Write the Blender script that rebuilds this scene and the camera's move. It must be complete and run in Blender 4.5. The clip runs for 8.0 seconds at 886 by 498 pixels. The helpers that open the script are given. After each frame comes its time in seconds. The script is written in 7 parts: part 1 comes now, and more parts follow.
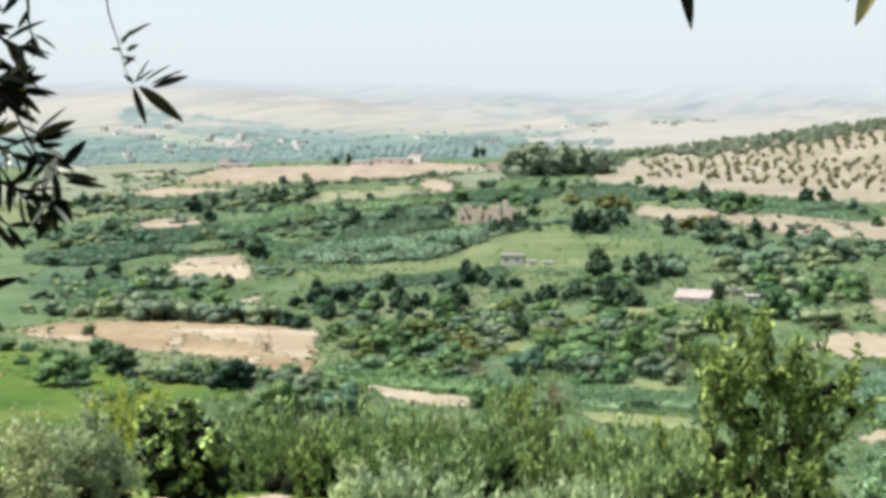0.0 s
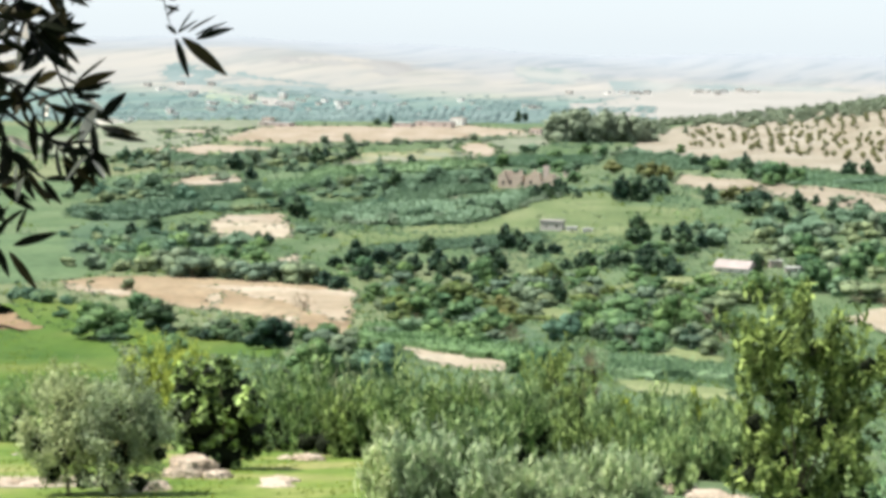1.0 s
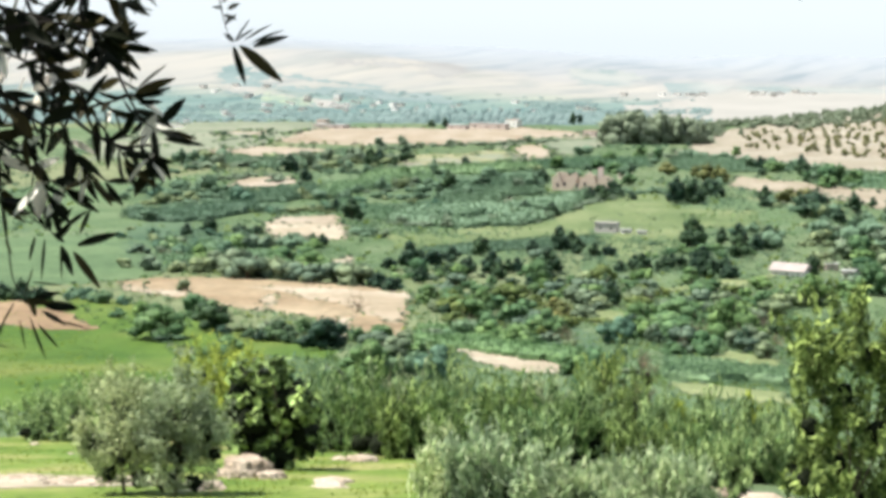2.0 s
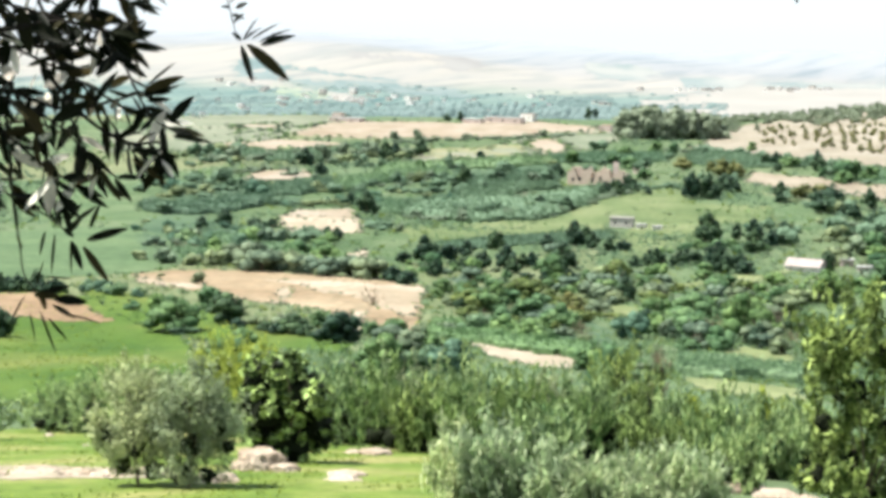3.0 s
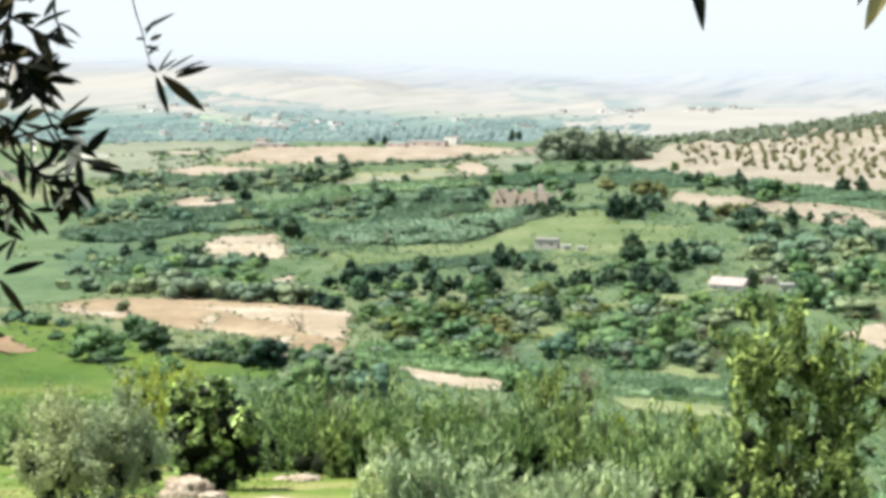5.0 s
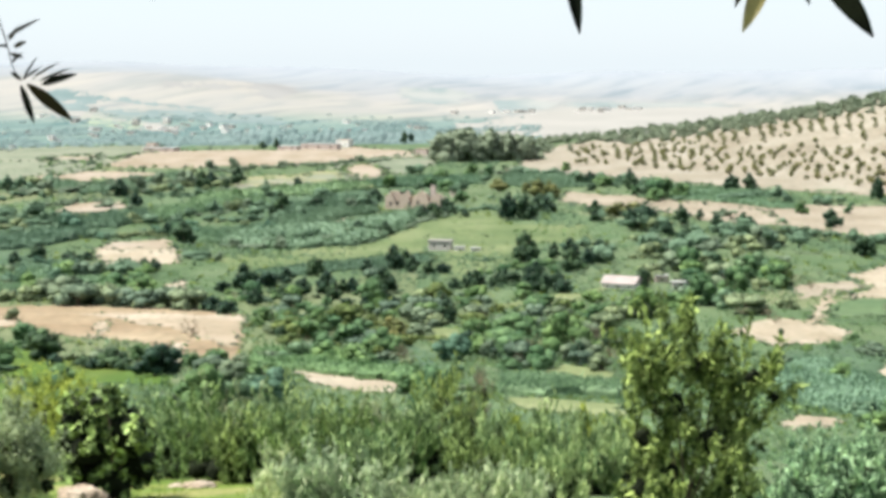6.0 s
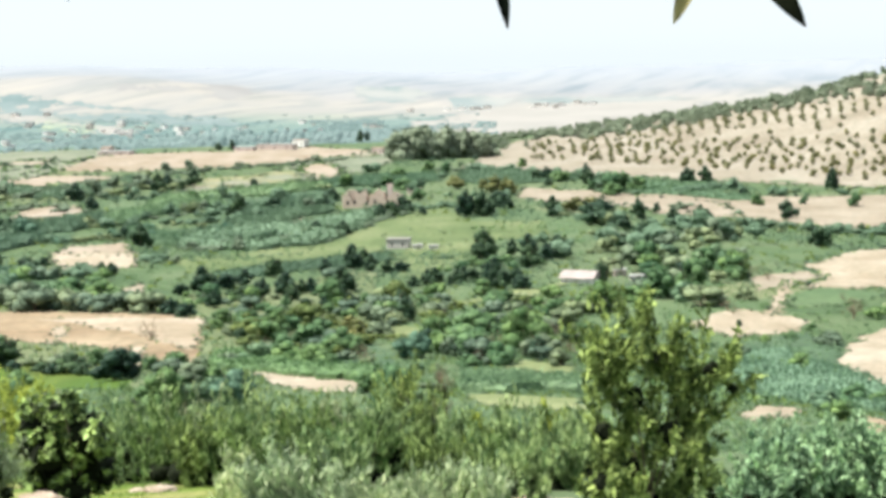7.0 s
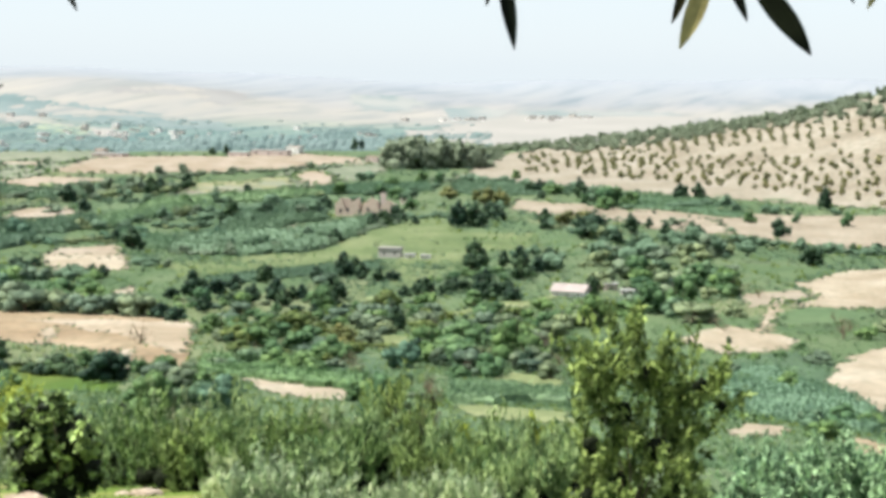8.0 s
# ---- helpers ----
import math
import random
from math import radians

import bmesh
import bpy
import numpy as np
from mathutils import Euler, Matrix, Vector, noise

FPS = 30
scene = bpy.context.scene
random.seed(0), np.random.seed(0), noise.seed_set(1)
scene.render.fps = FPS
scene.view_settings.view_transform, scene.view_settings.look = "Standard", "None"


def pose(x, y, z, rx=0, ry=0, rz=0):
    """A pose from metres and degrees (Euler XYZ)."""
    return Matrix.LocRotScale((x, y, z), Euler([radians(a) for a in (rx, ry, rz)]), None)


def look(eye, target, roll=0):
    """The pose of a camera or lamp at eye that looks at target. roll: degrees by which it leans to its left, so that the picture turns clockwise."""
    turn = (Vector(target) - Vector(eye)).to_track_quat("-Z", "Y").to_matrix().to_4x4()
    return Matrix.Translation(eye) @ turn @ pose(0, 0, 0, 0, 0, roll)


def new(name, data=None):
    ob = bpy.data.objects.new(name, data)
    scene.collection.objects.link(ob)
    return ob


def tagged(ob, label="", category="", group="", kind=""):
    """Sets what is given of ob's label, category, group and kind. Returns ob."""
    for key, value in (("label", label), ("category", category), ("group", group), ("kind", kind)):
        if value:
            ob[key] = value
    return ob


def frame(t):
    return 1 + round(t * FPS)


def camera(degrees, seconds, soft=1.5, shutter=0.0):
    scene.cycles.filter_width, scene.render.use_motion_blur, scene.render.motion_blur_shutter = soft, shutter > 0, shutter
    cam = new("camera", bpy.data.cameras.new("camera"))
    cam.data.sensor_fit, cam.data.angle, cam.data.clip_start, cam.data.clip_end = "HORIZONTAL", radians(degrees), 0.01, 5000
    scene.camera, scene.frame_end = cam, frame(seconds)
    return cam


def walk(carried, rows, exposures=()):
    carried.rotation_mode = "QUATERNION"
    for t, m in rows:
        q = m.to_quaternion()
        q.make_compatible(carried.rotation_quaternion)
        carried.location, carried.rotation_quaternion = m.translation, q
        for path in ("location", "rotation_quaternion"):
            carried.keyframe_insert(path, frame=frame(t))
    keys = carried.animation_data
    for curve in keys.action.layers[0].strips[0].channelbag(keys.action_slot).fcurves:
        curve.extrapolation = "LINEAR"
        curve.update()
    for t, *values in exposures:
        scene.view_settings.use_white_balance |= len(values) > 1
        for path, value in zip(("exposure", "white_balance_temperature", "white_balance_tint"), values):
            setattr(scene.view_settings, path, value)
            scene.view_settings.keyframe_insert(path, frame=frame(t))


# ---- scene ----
from mathutils.geometry import delaunay_2d_cdt

SOFT = 4.1


def at_eye(x, y, z, heading, pitch, lean):
    return pose(x, y, z, 90 + pitch, 0, heading) @ pose(0, 0, 0, 0, 0, lean)


cam = camera(28.56, 8.0, soft=SOFT)
walk(cam, [
    (0, at_eye(-0.018, -0.027, 1.593, 2.120, -5.695, -0.807)),
    (0.1, at_eye(-0.021, -0.009, 1.591, 1.187, -6.063, -0.674)),
    (0.2, at_eye(-0.026, 0.011, 1.589, 2.171, -5.435, -0.420)),
    (0.3, at_eye(-0.031, 0.030, 1.587, 2.640, -6.090, -0.150)),
    (0.5, at_eye(-0.040, 0.070, 1.583, 2.852, -6.356, 0.163)),
    (1, at_eye(-0.033, 0.051, 1.587, 3.420, -6.895, 0.536)),
    (1.2, at_eye(-0.033, 0.055, 1.586, 4.461, -6.674, 0.330)),
    (2.3, at_eye(-0.016, -0.026, 1.595, 5.522, -6.878, 0.273)),
    (2.5, at_eye(-0.013, -0.022, 1.593, 6.575, -6.603, -0.619)),
    (3, at_eye(-0.006, -0.039, 1.600, 5.700, -7.053, 0.704)),
    (3.5, at_eye(-0.018, -0.013, 1.596, 7.025, -6.034, 0.604)),
    (4, at_eye(-0.017, -0.015, 1.598, 7.653, -6.435, 1.164)),
    (4.5, at_eye(-0.018, -0.022, 1.601, 7.171, -6.387, 0.968)),
    (5, at_eye(0.005, -0.053, 1.606, 3.252, -6.258, 0.083)),
    (5.2, at_eye(0.014, -0.072, 1.607, 1.778, -6.126, -0.206)),
    (6.3, at_eye(0.026, 0.031, 1.612, -0.323, -6.307, -0.319)),
    (6.5, at_eye(0.046, 0.049, 1.615, -0.287, -6.843, -0.508)),
    (7, at_eye(0.047, 0.027, 1.608, -1.650, -6.289, -1.309)),
    (7.5, at_eye(0.049, 0.024, 1.613, -2.728, -5.610, -0.495)),
    (8, at_eye(0.038, 0.024, 1.616, -1.922, -5.959, 0.112)),
], exposures=((0, 1.26), (0.5, 1.27), (1, 1.39), (2.5, 1.53), (3, 1.62), (3.5, 1.37), (4.5, 1.47), (5, 1.49), (6.5, 1.39), (7, 1.49), (7.5, 1.48), (8, 1.36)))

# ---- light ----
SUN_HEIGHT, SUN_SIDE = 62, -96          # degrees above the horizon, degrees to the right of straight ahead
world = bpy.data.worlds.new("summer_sky")
scene.world = world
world.use_nodes = True
sky = world.node_tree.nodes.new("ShaderNodeTexSky")
sky.sky_type, sky.sun_disc = "NISHITA", False
sky.sun_elevation, sky.sun_rotation = radians(SUN_HEIGHT), radians(SUN_SIDE)
sky.air_density, sky.dust_density, sky.ozone_density = 1.0, 0.6, 1.0
hazy = world.node_tree.nodes.new("ShaderNodeMix")
hazy.data_type = "RGBA"
hazy.inputs[0].default_value, hazy.inputs[7].default_value = 0.8, (5.25, 5.92, 6.5, 1)
world.node_tree.links.new(sky.outputs[0], hazy.inputs[6])
world.node_tree.links.new(hazy.outputs[2], world.node_tree.nodes["Background"].inputs[0])
world.node_tree.nodes["Background"].inputs[1].default_value = 0.063
sun = new("sun", bpy.data.lights.new("sun", "SUN"))
sun.data.energy, sun.data.angle, sun.data.color = 5.0, radians(0.6), (1.0, 0.97, 0.89)
side, up = radians(SUN_SIDE), radians(SUN_HEIGHT)
sun.matrix_world = look((0, 0, 60), (-60 * math.sin(side) * math.cos(up), -60 * math.cos(side) * math.cos(up), 60 - 60 * math.sin(up)))


# ---- materials ----
def blank(name, rough=0.9):
    m = bpy.data.materials.new(name)
    m.use_nodes = True
    b = m.node_tree.nodes["Principled BSDF"]
    b.inputs["Roughness"].default_value = rough
    b.inputs["Specular IOR Level"].default_value = 0.12
    return m, m.node_tree, b


def link(nt, a, b):
    nt.links.new(a, b)


def ramp(nt, source, stops):
    r = nt.nodes.new("ShaderNodeValToRGB")
    el = r.color_ramp.elements
    while len(el) < len(stops):
        el.new(0.5)
    for e, (p, c) in zip(el, stops):
        e.position, e.color = p, (*c, 1)
    link(nt, source, r.inputs[0])
    return r.outputs[0]


def speckle(nt, scale, detail=5, stretch=(1, 1, 1), kind="noise"):
    g = nt.nodes.new("ShaderNodeNewGeometry")
    mp = nt.nodes.new("ShaderNodeMapping")
    mp.inputs["Scale"].default_value = stretch
    link(nt, g.outputs["Position"], mp.inputs[0])
    if kind == "cells":
        n = nt.nodes.new("ShaderNodeTexVoronoi")
        n.inputs["Scale"].default_value = scale
        link(nt, mp.outputs[0], n.inputs["Vector"])
        return n.outputs["Color"]
    n = nt.nodes.new("ShaderNodeTexNoise")
    n.inputs["Scale"].default_value, n.inputs["Detail"].default_value = scale, detail
    link(nt, mp.outputs[0], n.inputs["Vector"])
    return n.outputs["Fac"]


def blend(nt, fac, a, b, mode="MIX"):
    mx = nt.nodes.new("ShaderNodeMix")
    mx.data_type, mx.blend_type = "RGBA", mode
    for s, v in ((mx.inputs[0], fac), (mx.inputs[6], a), (mx.inputs[7], b)):
        if isinstance(v, (int, float)):
            s.default_value = v
        elif isinstance(v, tuple):
            s.default_value = (*v, 1)
        else:
            link(nt, v, s)
    return mx.outputs[2]


def relief(nt, b, height, strength, distance):
    bump = nt.nodes.new("ShaderNodeBump")
    bump.inputs["Strength"].default_value, bump.inputs["Distance"].default_value = strength, distance
    link(nt, height, bump.inputs["Height"])
    link(nt, bump.outputs[0], b.inputs["Normal"])


def earth(name, dark, mid, light, scale=0.08, stretch=(1, 1, 1), grain=1.5, bump=0.5):
    """Soil, stubble or turf: broad patches, finer grain and relief."""
    m, nt, b = blank(name)
    broad = ramp(nt, speckle(nt, scale, 6, stretch), ((0.32, dark), (0.5, mid), (0.68, light)))
    patchy = ramp(nt, speckle(nt, scale * 8, 5), ((0.33, (0.74, 0.78, 0.72)), (0.5, (1.0, 1.0, 1.0)), (0.68, (1.2, 1.16, 1.12))))
    fine = ramp(nt, speckle(nt, grain, 4), ((0.3, (0.72, 0.72, 0.72)), (0.7, (1.15, 1.15, 1.15))))
    link(nt, blend(nt, 0.8, blend(nt, 0.85, broad, patchy, "MULTIPLY"), fine, "MULTIPLY"), b.inputs["Base Color"])
    relief(nt, b, speckle(nt, grain, 5), bump, 0.25)
    return m


def leafy(name, dark, light, glow=0.3, rough=0.55, mixed=False):
    """Leaves: every leaf and every plant a little different, with light shining through."""
    m, nt, b = blank(name, rough)
    g, o = nt.nodes.new("ShaderNodeNewGeometry"), nt.nodes.new("ShaderNodeObjectInfo")
    c = ramp(nt, g.outputs["Random Per Island"], ((0.12, dark), (0.85, light)))
    tone = ramp(nt, o.outputs["Random"], ((0.0, (0.66, 0.78, 0.90)), (0.5, (1.0, 1.0, 1.0)), (1.0, (1.32, 1.24, 1.02))) if mixed else ((0.0, (0.82, 0.85, 0.86)), (1.0, (1.16, 1.10, 0.96))))
    c = blend(nt, 1.0, c, tone, "MULTIPLY")
    tufts = speckle(nt, 1.3, 5)
    c = blend(nt, 1.0, c, ramp(nt, tufts, ((0.36, (0.52, 0.55, 0.55)), (0.5, (1.0, 1.0, 1.0)), (0.64, (1.3, 1.26, 1.2)))), "MULTIPLY")
    link(nt, c, b.inputs["Base Color"])
    relief(nt, b, tufts, 0.8, 0.4)
    t, mix = nt.nodes.new("ShaderNodeBsdfTranslucent"), nt.nodes.new("ShaderNodeMixShader")
    link(nt, c, t.inputs[0])
    mix.inputs[0].default_value = glow
    link(nt, b.outputs[0], mix.inputs[1])
    link(nt, t.outputs[0], mix.inputs[2])
    link(nt, mix.outputs[0], nt.nodes["Material Output"].inputs[0])
    return m


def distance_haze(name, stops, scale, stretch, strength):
    """Far country with haze painted into its colour and a faint glow added."""
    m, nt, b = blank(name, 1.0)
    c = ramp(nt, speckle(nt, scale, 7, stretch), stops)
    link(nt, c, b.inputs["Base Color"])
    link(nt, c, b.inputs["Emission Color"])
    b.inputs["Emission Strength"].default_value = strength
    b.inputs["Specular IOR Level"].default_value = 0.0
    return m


def valley_ground():
    """Valley floor: plots of different crops over rough green scrub land, dry grass between."""
    m, nt, b = blank("valley_turf")
    plots = nt.nodes.new("ShaderNodeSeparateColor")
    link(nt, speckle(nt, 0.012, stretch=(1, 0.55, 0), kind="cells"), plots.inputs[0])
    crop = ramp(nt, plots.outputs[0], ((0.0, (0.04104, 0.06992, 0.03496)), (0.35, (0.057, 0.09272, 0.04788)), (0.6, (0.04864, 0.08968, 0.05396)), (0.85, (0.095, 0.1125, 0.06004)), (1.0, (0.1406, 0.1398, 0.08436))))
    rough = ramp(nt, speckle(nt, 0.05, 7, (1, 0.7, 0)), ((0.35, (0.03192, 0.05624, 0.02432)), (0.5, (0.06308, 0.08968, 0.04104)), (0.66, (0.09728, 0.1178, 0.06688))))
    c = blend(nt, 0.5, crop, rough)
    fine = ramp(nt, speckle(nt, 0.9, 5), ((0.3, (0.742, 0.745, 0.674)), (0.7, (1.2, 1.2, 1.15))))
    link(nt, blend(nt, 0.85, c, fine, "MULTIPLY"), b.inputs["Base Color"])
    relief(nt, b, speckle(nt, 0.8, 6), 0.8, 0.5)
    return m


def plain(name, colour, rough=0.85, scale=1.2):
    m, nt, b = blank(name, rough)
    worn = ramp(nt, speckle(nt, scale, 6), ((0.3, tuple(v * 0.78 for v in colour)), (0.7, tuple(min(1, v * 1.1) for v in colour))))
    link(nt, worn, b.inputs["Base Color"])
    relief(nt, b, speckle(nt, scale * 8, 4), 0.3, 0.02)
    return m


TURF = valley_ground()
STRAW = earth("stubble", (0.1558, 0.124, 0.08837), (0.1938, 0.1613, 0.123), (0.228, 0.1953, 0.1603), 0.05, (1, 0.4, 1), 0.6)
PALE = earth("pale_bare_soil", (0.171, 0.1414, 0.1010), (0.2166, 0.1847, 0.1390), (0.2584, 0.2295, 0.1830), 0.09, (1, 0.6, 1), 0.7)
TAN = earth("brown_soil", (0.1094, 0.07296, 0.04332), (0.149, 0.1026, 0.06308), (0.1854, 0.1353, 0.08892), 0.06, (1, 0.5, 1), 0.7)
MEADOW = earth("green_meadow", (0.022, 0.056, 0.006), (0.046, 0.082, 0.0125), (0.083, 0.102, 0.024), 0.035, (0.9, 0.7, 1), 1.2)
LAWN = earth("short_green_grass", (0.04408, 0.08968, 0.01216), (0.08968, 0.1277, 0.02432), (0.1786, 0.171, 0.0684), 0.22, (0.8, 0.8, 1), 2.5)
# green crop, its bluish cast painted in for the haze over the valley
CROP = earth("haze_bluish_crop", (0.02888, 0.05624, 0.03116), (0.04408, 0.076, 0.04256), (0.06536, 0.09728, 0.05548), 0.045, (0.5, 1.3, 1), 0.35, 0.9)
TEAL = earth("blue_green_crop", (0.042, 0.073, 0.034), (0.056, 0.090, 0.043), (0.075, 0.109, 0.053), 0.03, (0.4, 1.2, 1), 0.5)
FALLOW = earth("dusty_fallow", (0.150, 0.126, 0.094), (0.182, 0.156, 0.120), (0.212, 0.186, 0.148), 0.05, (1, 0.5, 1), 0.7)
# far turf colour paled and greyed to stand in for haze
HAZE_PALED = earth("haze_paled_land", (0.092, 0.110, 0.074), (0.122, 0.136, 0.098), (0.158, 0.158, 0.120), 0.015, (1, 0.5, 1), 0.3)
PASTURE = earth("dry_pasture", (0.054, 0.08, 0.032), (0.078, 0.104, 0.044), (0.108, 0.128, 0.062), 0.05, (1, 0.6, 1), 0.6)
MOWN = earth("light_mown_grass", (0.085, 0.105, 0.045), (0.115, 0.137, 0.062), (0.15, 0.165, 0.085), 0.09, (1, 0.6, 1), 0.8)
HILLSOIL = earth("orchard_soil", (0.142, 0.122, 0.092), (0.176, 0.156, 0.123), (0.206, 0.188, 0.154), 0.03, (1, 0.6, 1), 0.25)
DRYGRASS = earth("yellowish_mown_grass", (0.0988, 0.1064, 0.0532), (0.1368, 0.1406, 0.076), (0.19, 0.1786, 0.114), 0.09, (1, 0.6, 1), 0.8)
ROCK = earth("limestone", (0.2052, 0.1596, 0.114), (0.2812, 0.228, 0.1786), (0.3496, 0.304, 0.2508), 0.9, (1, 1, 1), 5.0, 0.8)
SAND = earth("sandy_slope", (0.1406, 0.1018, 0.06384), (0.1786, 0.1368, 0.08968), (0.2242, 0.1809, 0.1254), 0.05, (0.7, 0.9, 1), 0.7)
CHALK = earth("pale_wash", (0.1748, 0.1406, 0.0988), (0.2204, 0.1824, 0.1368), (0.2812, 0.2432, 0.1938), 0.07, (0.7, 0.9, 1), 0.7)
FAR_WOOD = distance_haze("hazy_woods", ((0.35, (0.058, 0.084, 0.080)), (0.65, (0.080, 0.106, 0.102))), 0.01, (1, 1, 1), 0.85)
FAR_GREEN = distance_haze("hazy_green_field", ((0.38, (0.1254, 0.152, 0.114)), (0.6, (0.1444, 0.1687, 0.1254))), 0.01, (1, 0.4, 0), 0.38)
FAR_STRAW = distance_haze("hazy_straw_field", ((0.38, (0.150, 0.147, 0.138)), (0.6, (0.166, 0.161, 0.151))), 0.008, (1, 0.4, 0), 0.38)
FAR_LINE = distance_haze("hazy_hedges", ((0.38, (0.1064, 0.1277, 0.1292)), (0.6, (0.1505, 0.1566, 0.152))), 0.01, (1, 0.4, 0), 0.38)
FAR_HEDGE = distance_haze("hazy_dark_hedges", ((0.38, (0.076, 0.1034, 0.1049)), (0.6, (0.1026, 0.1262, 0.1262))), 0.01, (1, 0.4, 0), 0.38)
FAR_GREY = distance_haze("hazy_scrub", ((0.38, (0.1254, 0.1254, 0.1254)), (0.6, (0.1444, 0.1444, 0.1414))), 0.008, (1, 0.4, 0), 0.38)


def far_country():
    """Wooded plain, then dry rolling hills with hedge lines and ploughed strips, then a grey upland, with haze painted
    into colour and glow.
    """
    m, nt, b = blank("hazy_country", 1.0)
    g, far, split = (nt.nodes.new(k) for k in ("ShaderNodeNewGeometry", "ShaderNodeVectorMath", "ShaderNodeSeparateXYZ"))
    far.operation = "LENGTH"
    link(nt, g.outputs["Position"], far.inputs[0])
    link(nt, g.outputs["Position"], split.inputs[0])

    def scaled(value, by, plus):
        k = nt.nodes.new("ShaderNodeMath")
        k.operation = "MULTIPLY_ADD"
        k.inputs[1].default_value = by
        link(nt, value, k.inputs[0])
        link(nt, plus, k.inputs[2])
        return k.outputs[0]

    def span(value, lo, hi, top=1.0):
        k = nt.nodes.new("ShaderNodeMapRange")
        k.interpolation_type = "SMOOTHSTEP"
        k.inputs["From Min"].default_value, k.inputs["From Max"].default_value, k.inputs["To Max"].default_value = lo, hi, top
        link(nt, value, k.inputs["Value"])
        return k.outputs[0]

    def lines(turn, across, along, detail):
        k, n = nt.nodes.new("ShaderNodeMapping"), nt.nodes.new("ShaderNodeTexNoise")
        k.vector_type = "TEXTURE"
        k.inputs["Rotation"].default_value, k.inputs["Scale"].default_value = (0, 0, radians(turn)), (across, along, 1e5)
        link(nt, g.outputs["Position"], k.inputs[0])
        link(nt, k.outputs[0], n.inputs["Vector"])
        n.inputs["Scale"].default_value, n.inputs["Detail"].default_value = 1.0, detail
        return n.outputs["Fac"]

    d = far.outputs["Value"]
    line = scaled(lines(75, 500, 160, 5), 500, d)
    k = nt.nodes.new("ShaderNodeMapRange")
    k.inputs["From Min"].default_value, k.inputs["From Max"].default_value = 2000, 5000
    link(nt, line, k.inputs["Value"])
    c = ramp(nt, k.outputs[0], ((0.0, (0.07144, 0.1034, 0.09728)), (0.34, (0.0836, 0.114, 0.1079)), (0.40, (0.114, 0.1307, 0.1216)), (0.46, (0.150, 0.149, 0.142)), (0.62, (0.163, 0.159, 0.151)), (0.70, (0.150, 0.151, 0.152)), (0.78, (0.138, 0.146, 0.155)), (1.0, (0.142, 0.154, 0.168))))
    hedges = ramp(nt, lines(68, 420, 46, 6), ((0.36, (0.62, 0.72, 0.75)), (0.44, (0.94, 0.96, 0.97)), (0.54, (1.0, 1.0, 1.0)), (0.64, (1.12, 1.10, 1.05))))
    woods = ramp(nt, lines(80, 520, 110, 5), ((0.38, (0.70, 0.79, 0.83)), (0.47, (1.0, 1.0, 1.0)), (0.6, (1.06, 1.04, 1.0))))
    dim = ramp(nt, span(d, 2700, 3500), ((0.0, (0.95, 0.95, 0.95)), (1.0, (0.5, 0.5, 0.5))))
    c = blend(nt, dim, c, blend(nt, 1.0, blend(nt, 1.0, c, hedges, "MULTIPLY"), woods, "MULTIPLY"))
    # haze: colour fades to the sky's with distance, and the land glows
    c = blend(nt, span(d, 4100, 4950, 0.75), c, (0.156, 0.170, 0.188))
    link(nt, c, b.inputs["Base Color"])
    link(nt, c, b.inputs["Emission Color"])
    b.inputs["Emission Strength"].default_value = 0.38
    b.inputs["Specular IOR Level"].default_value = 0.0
    return m


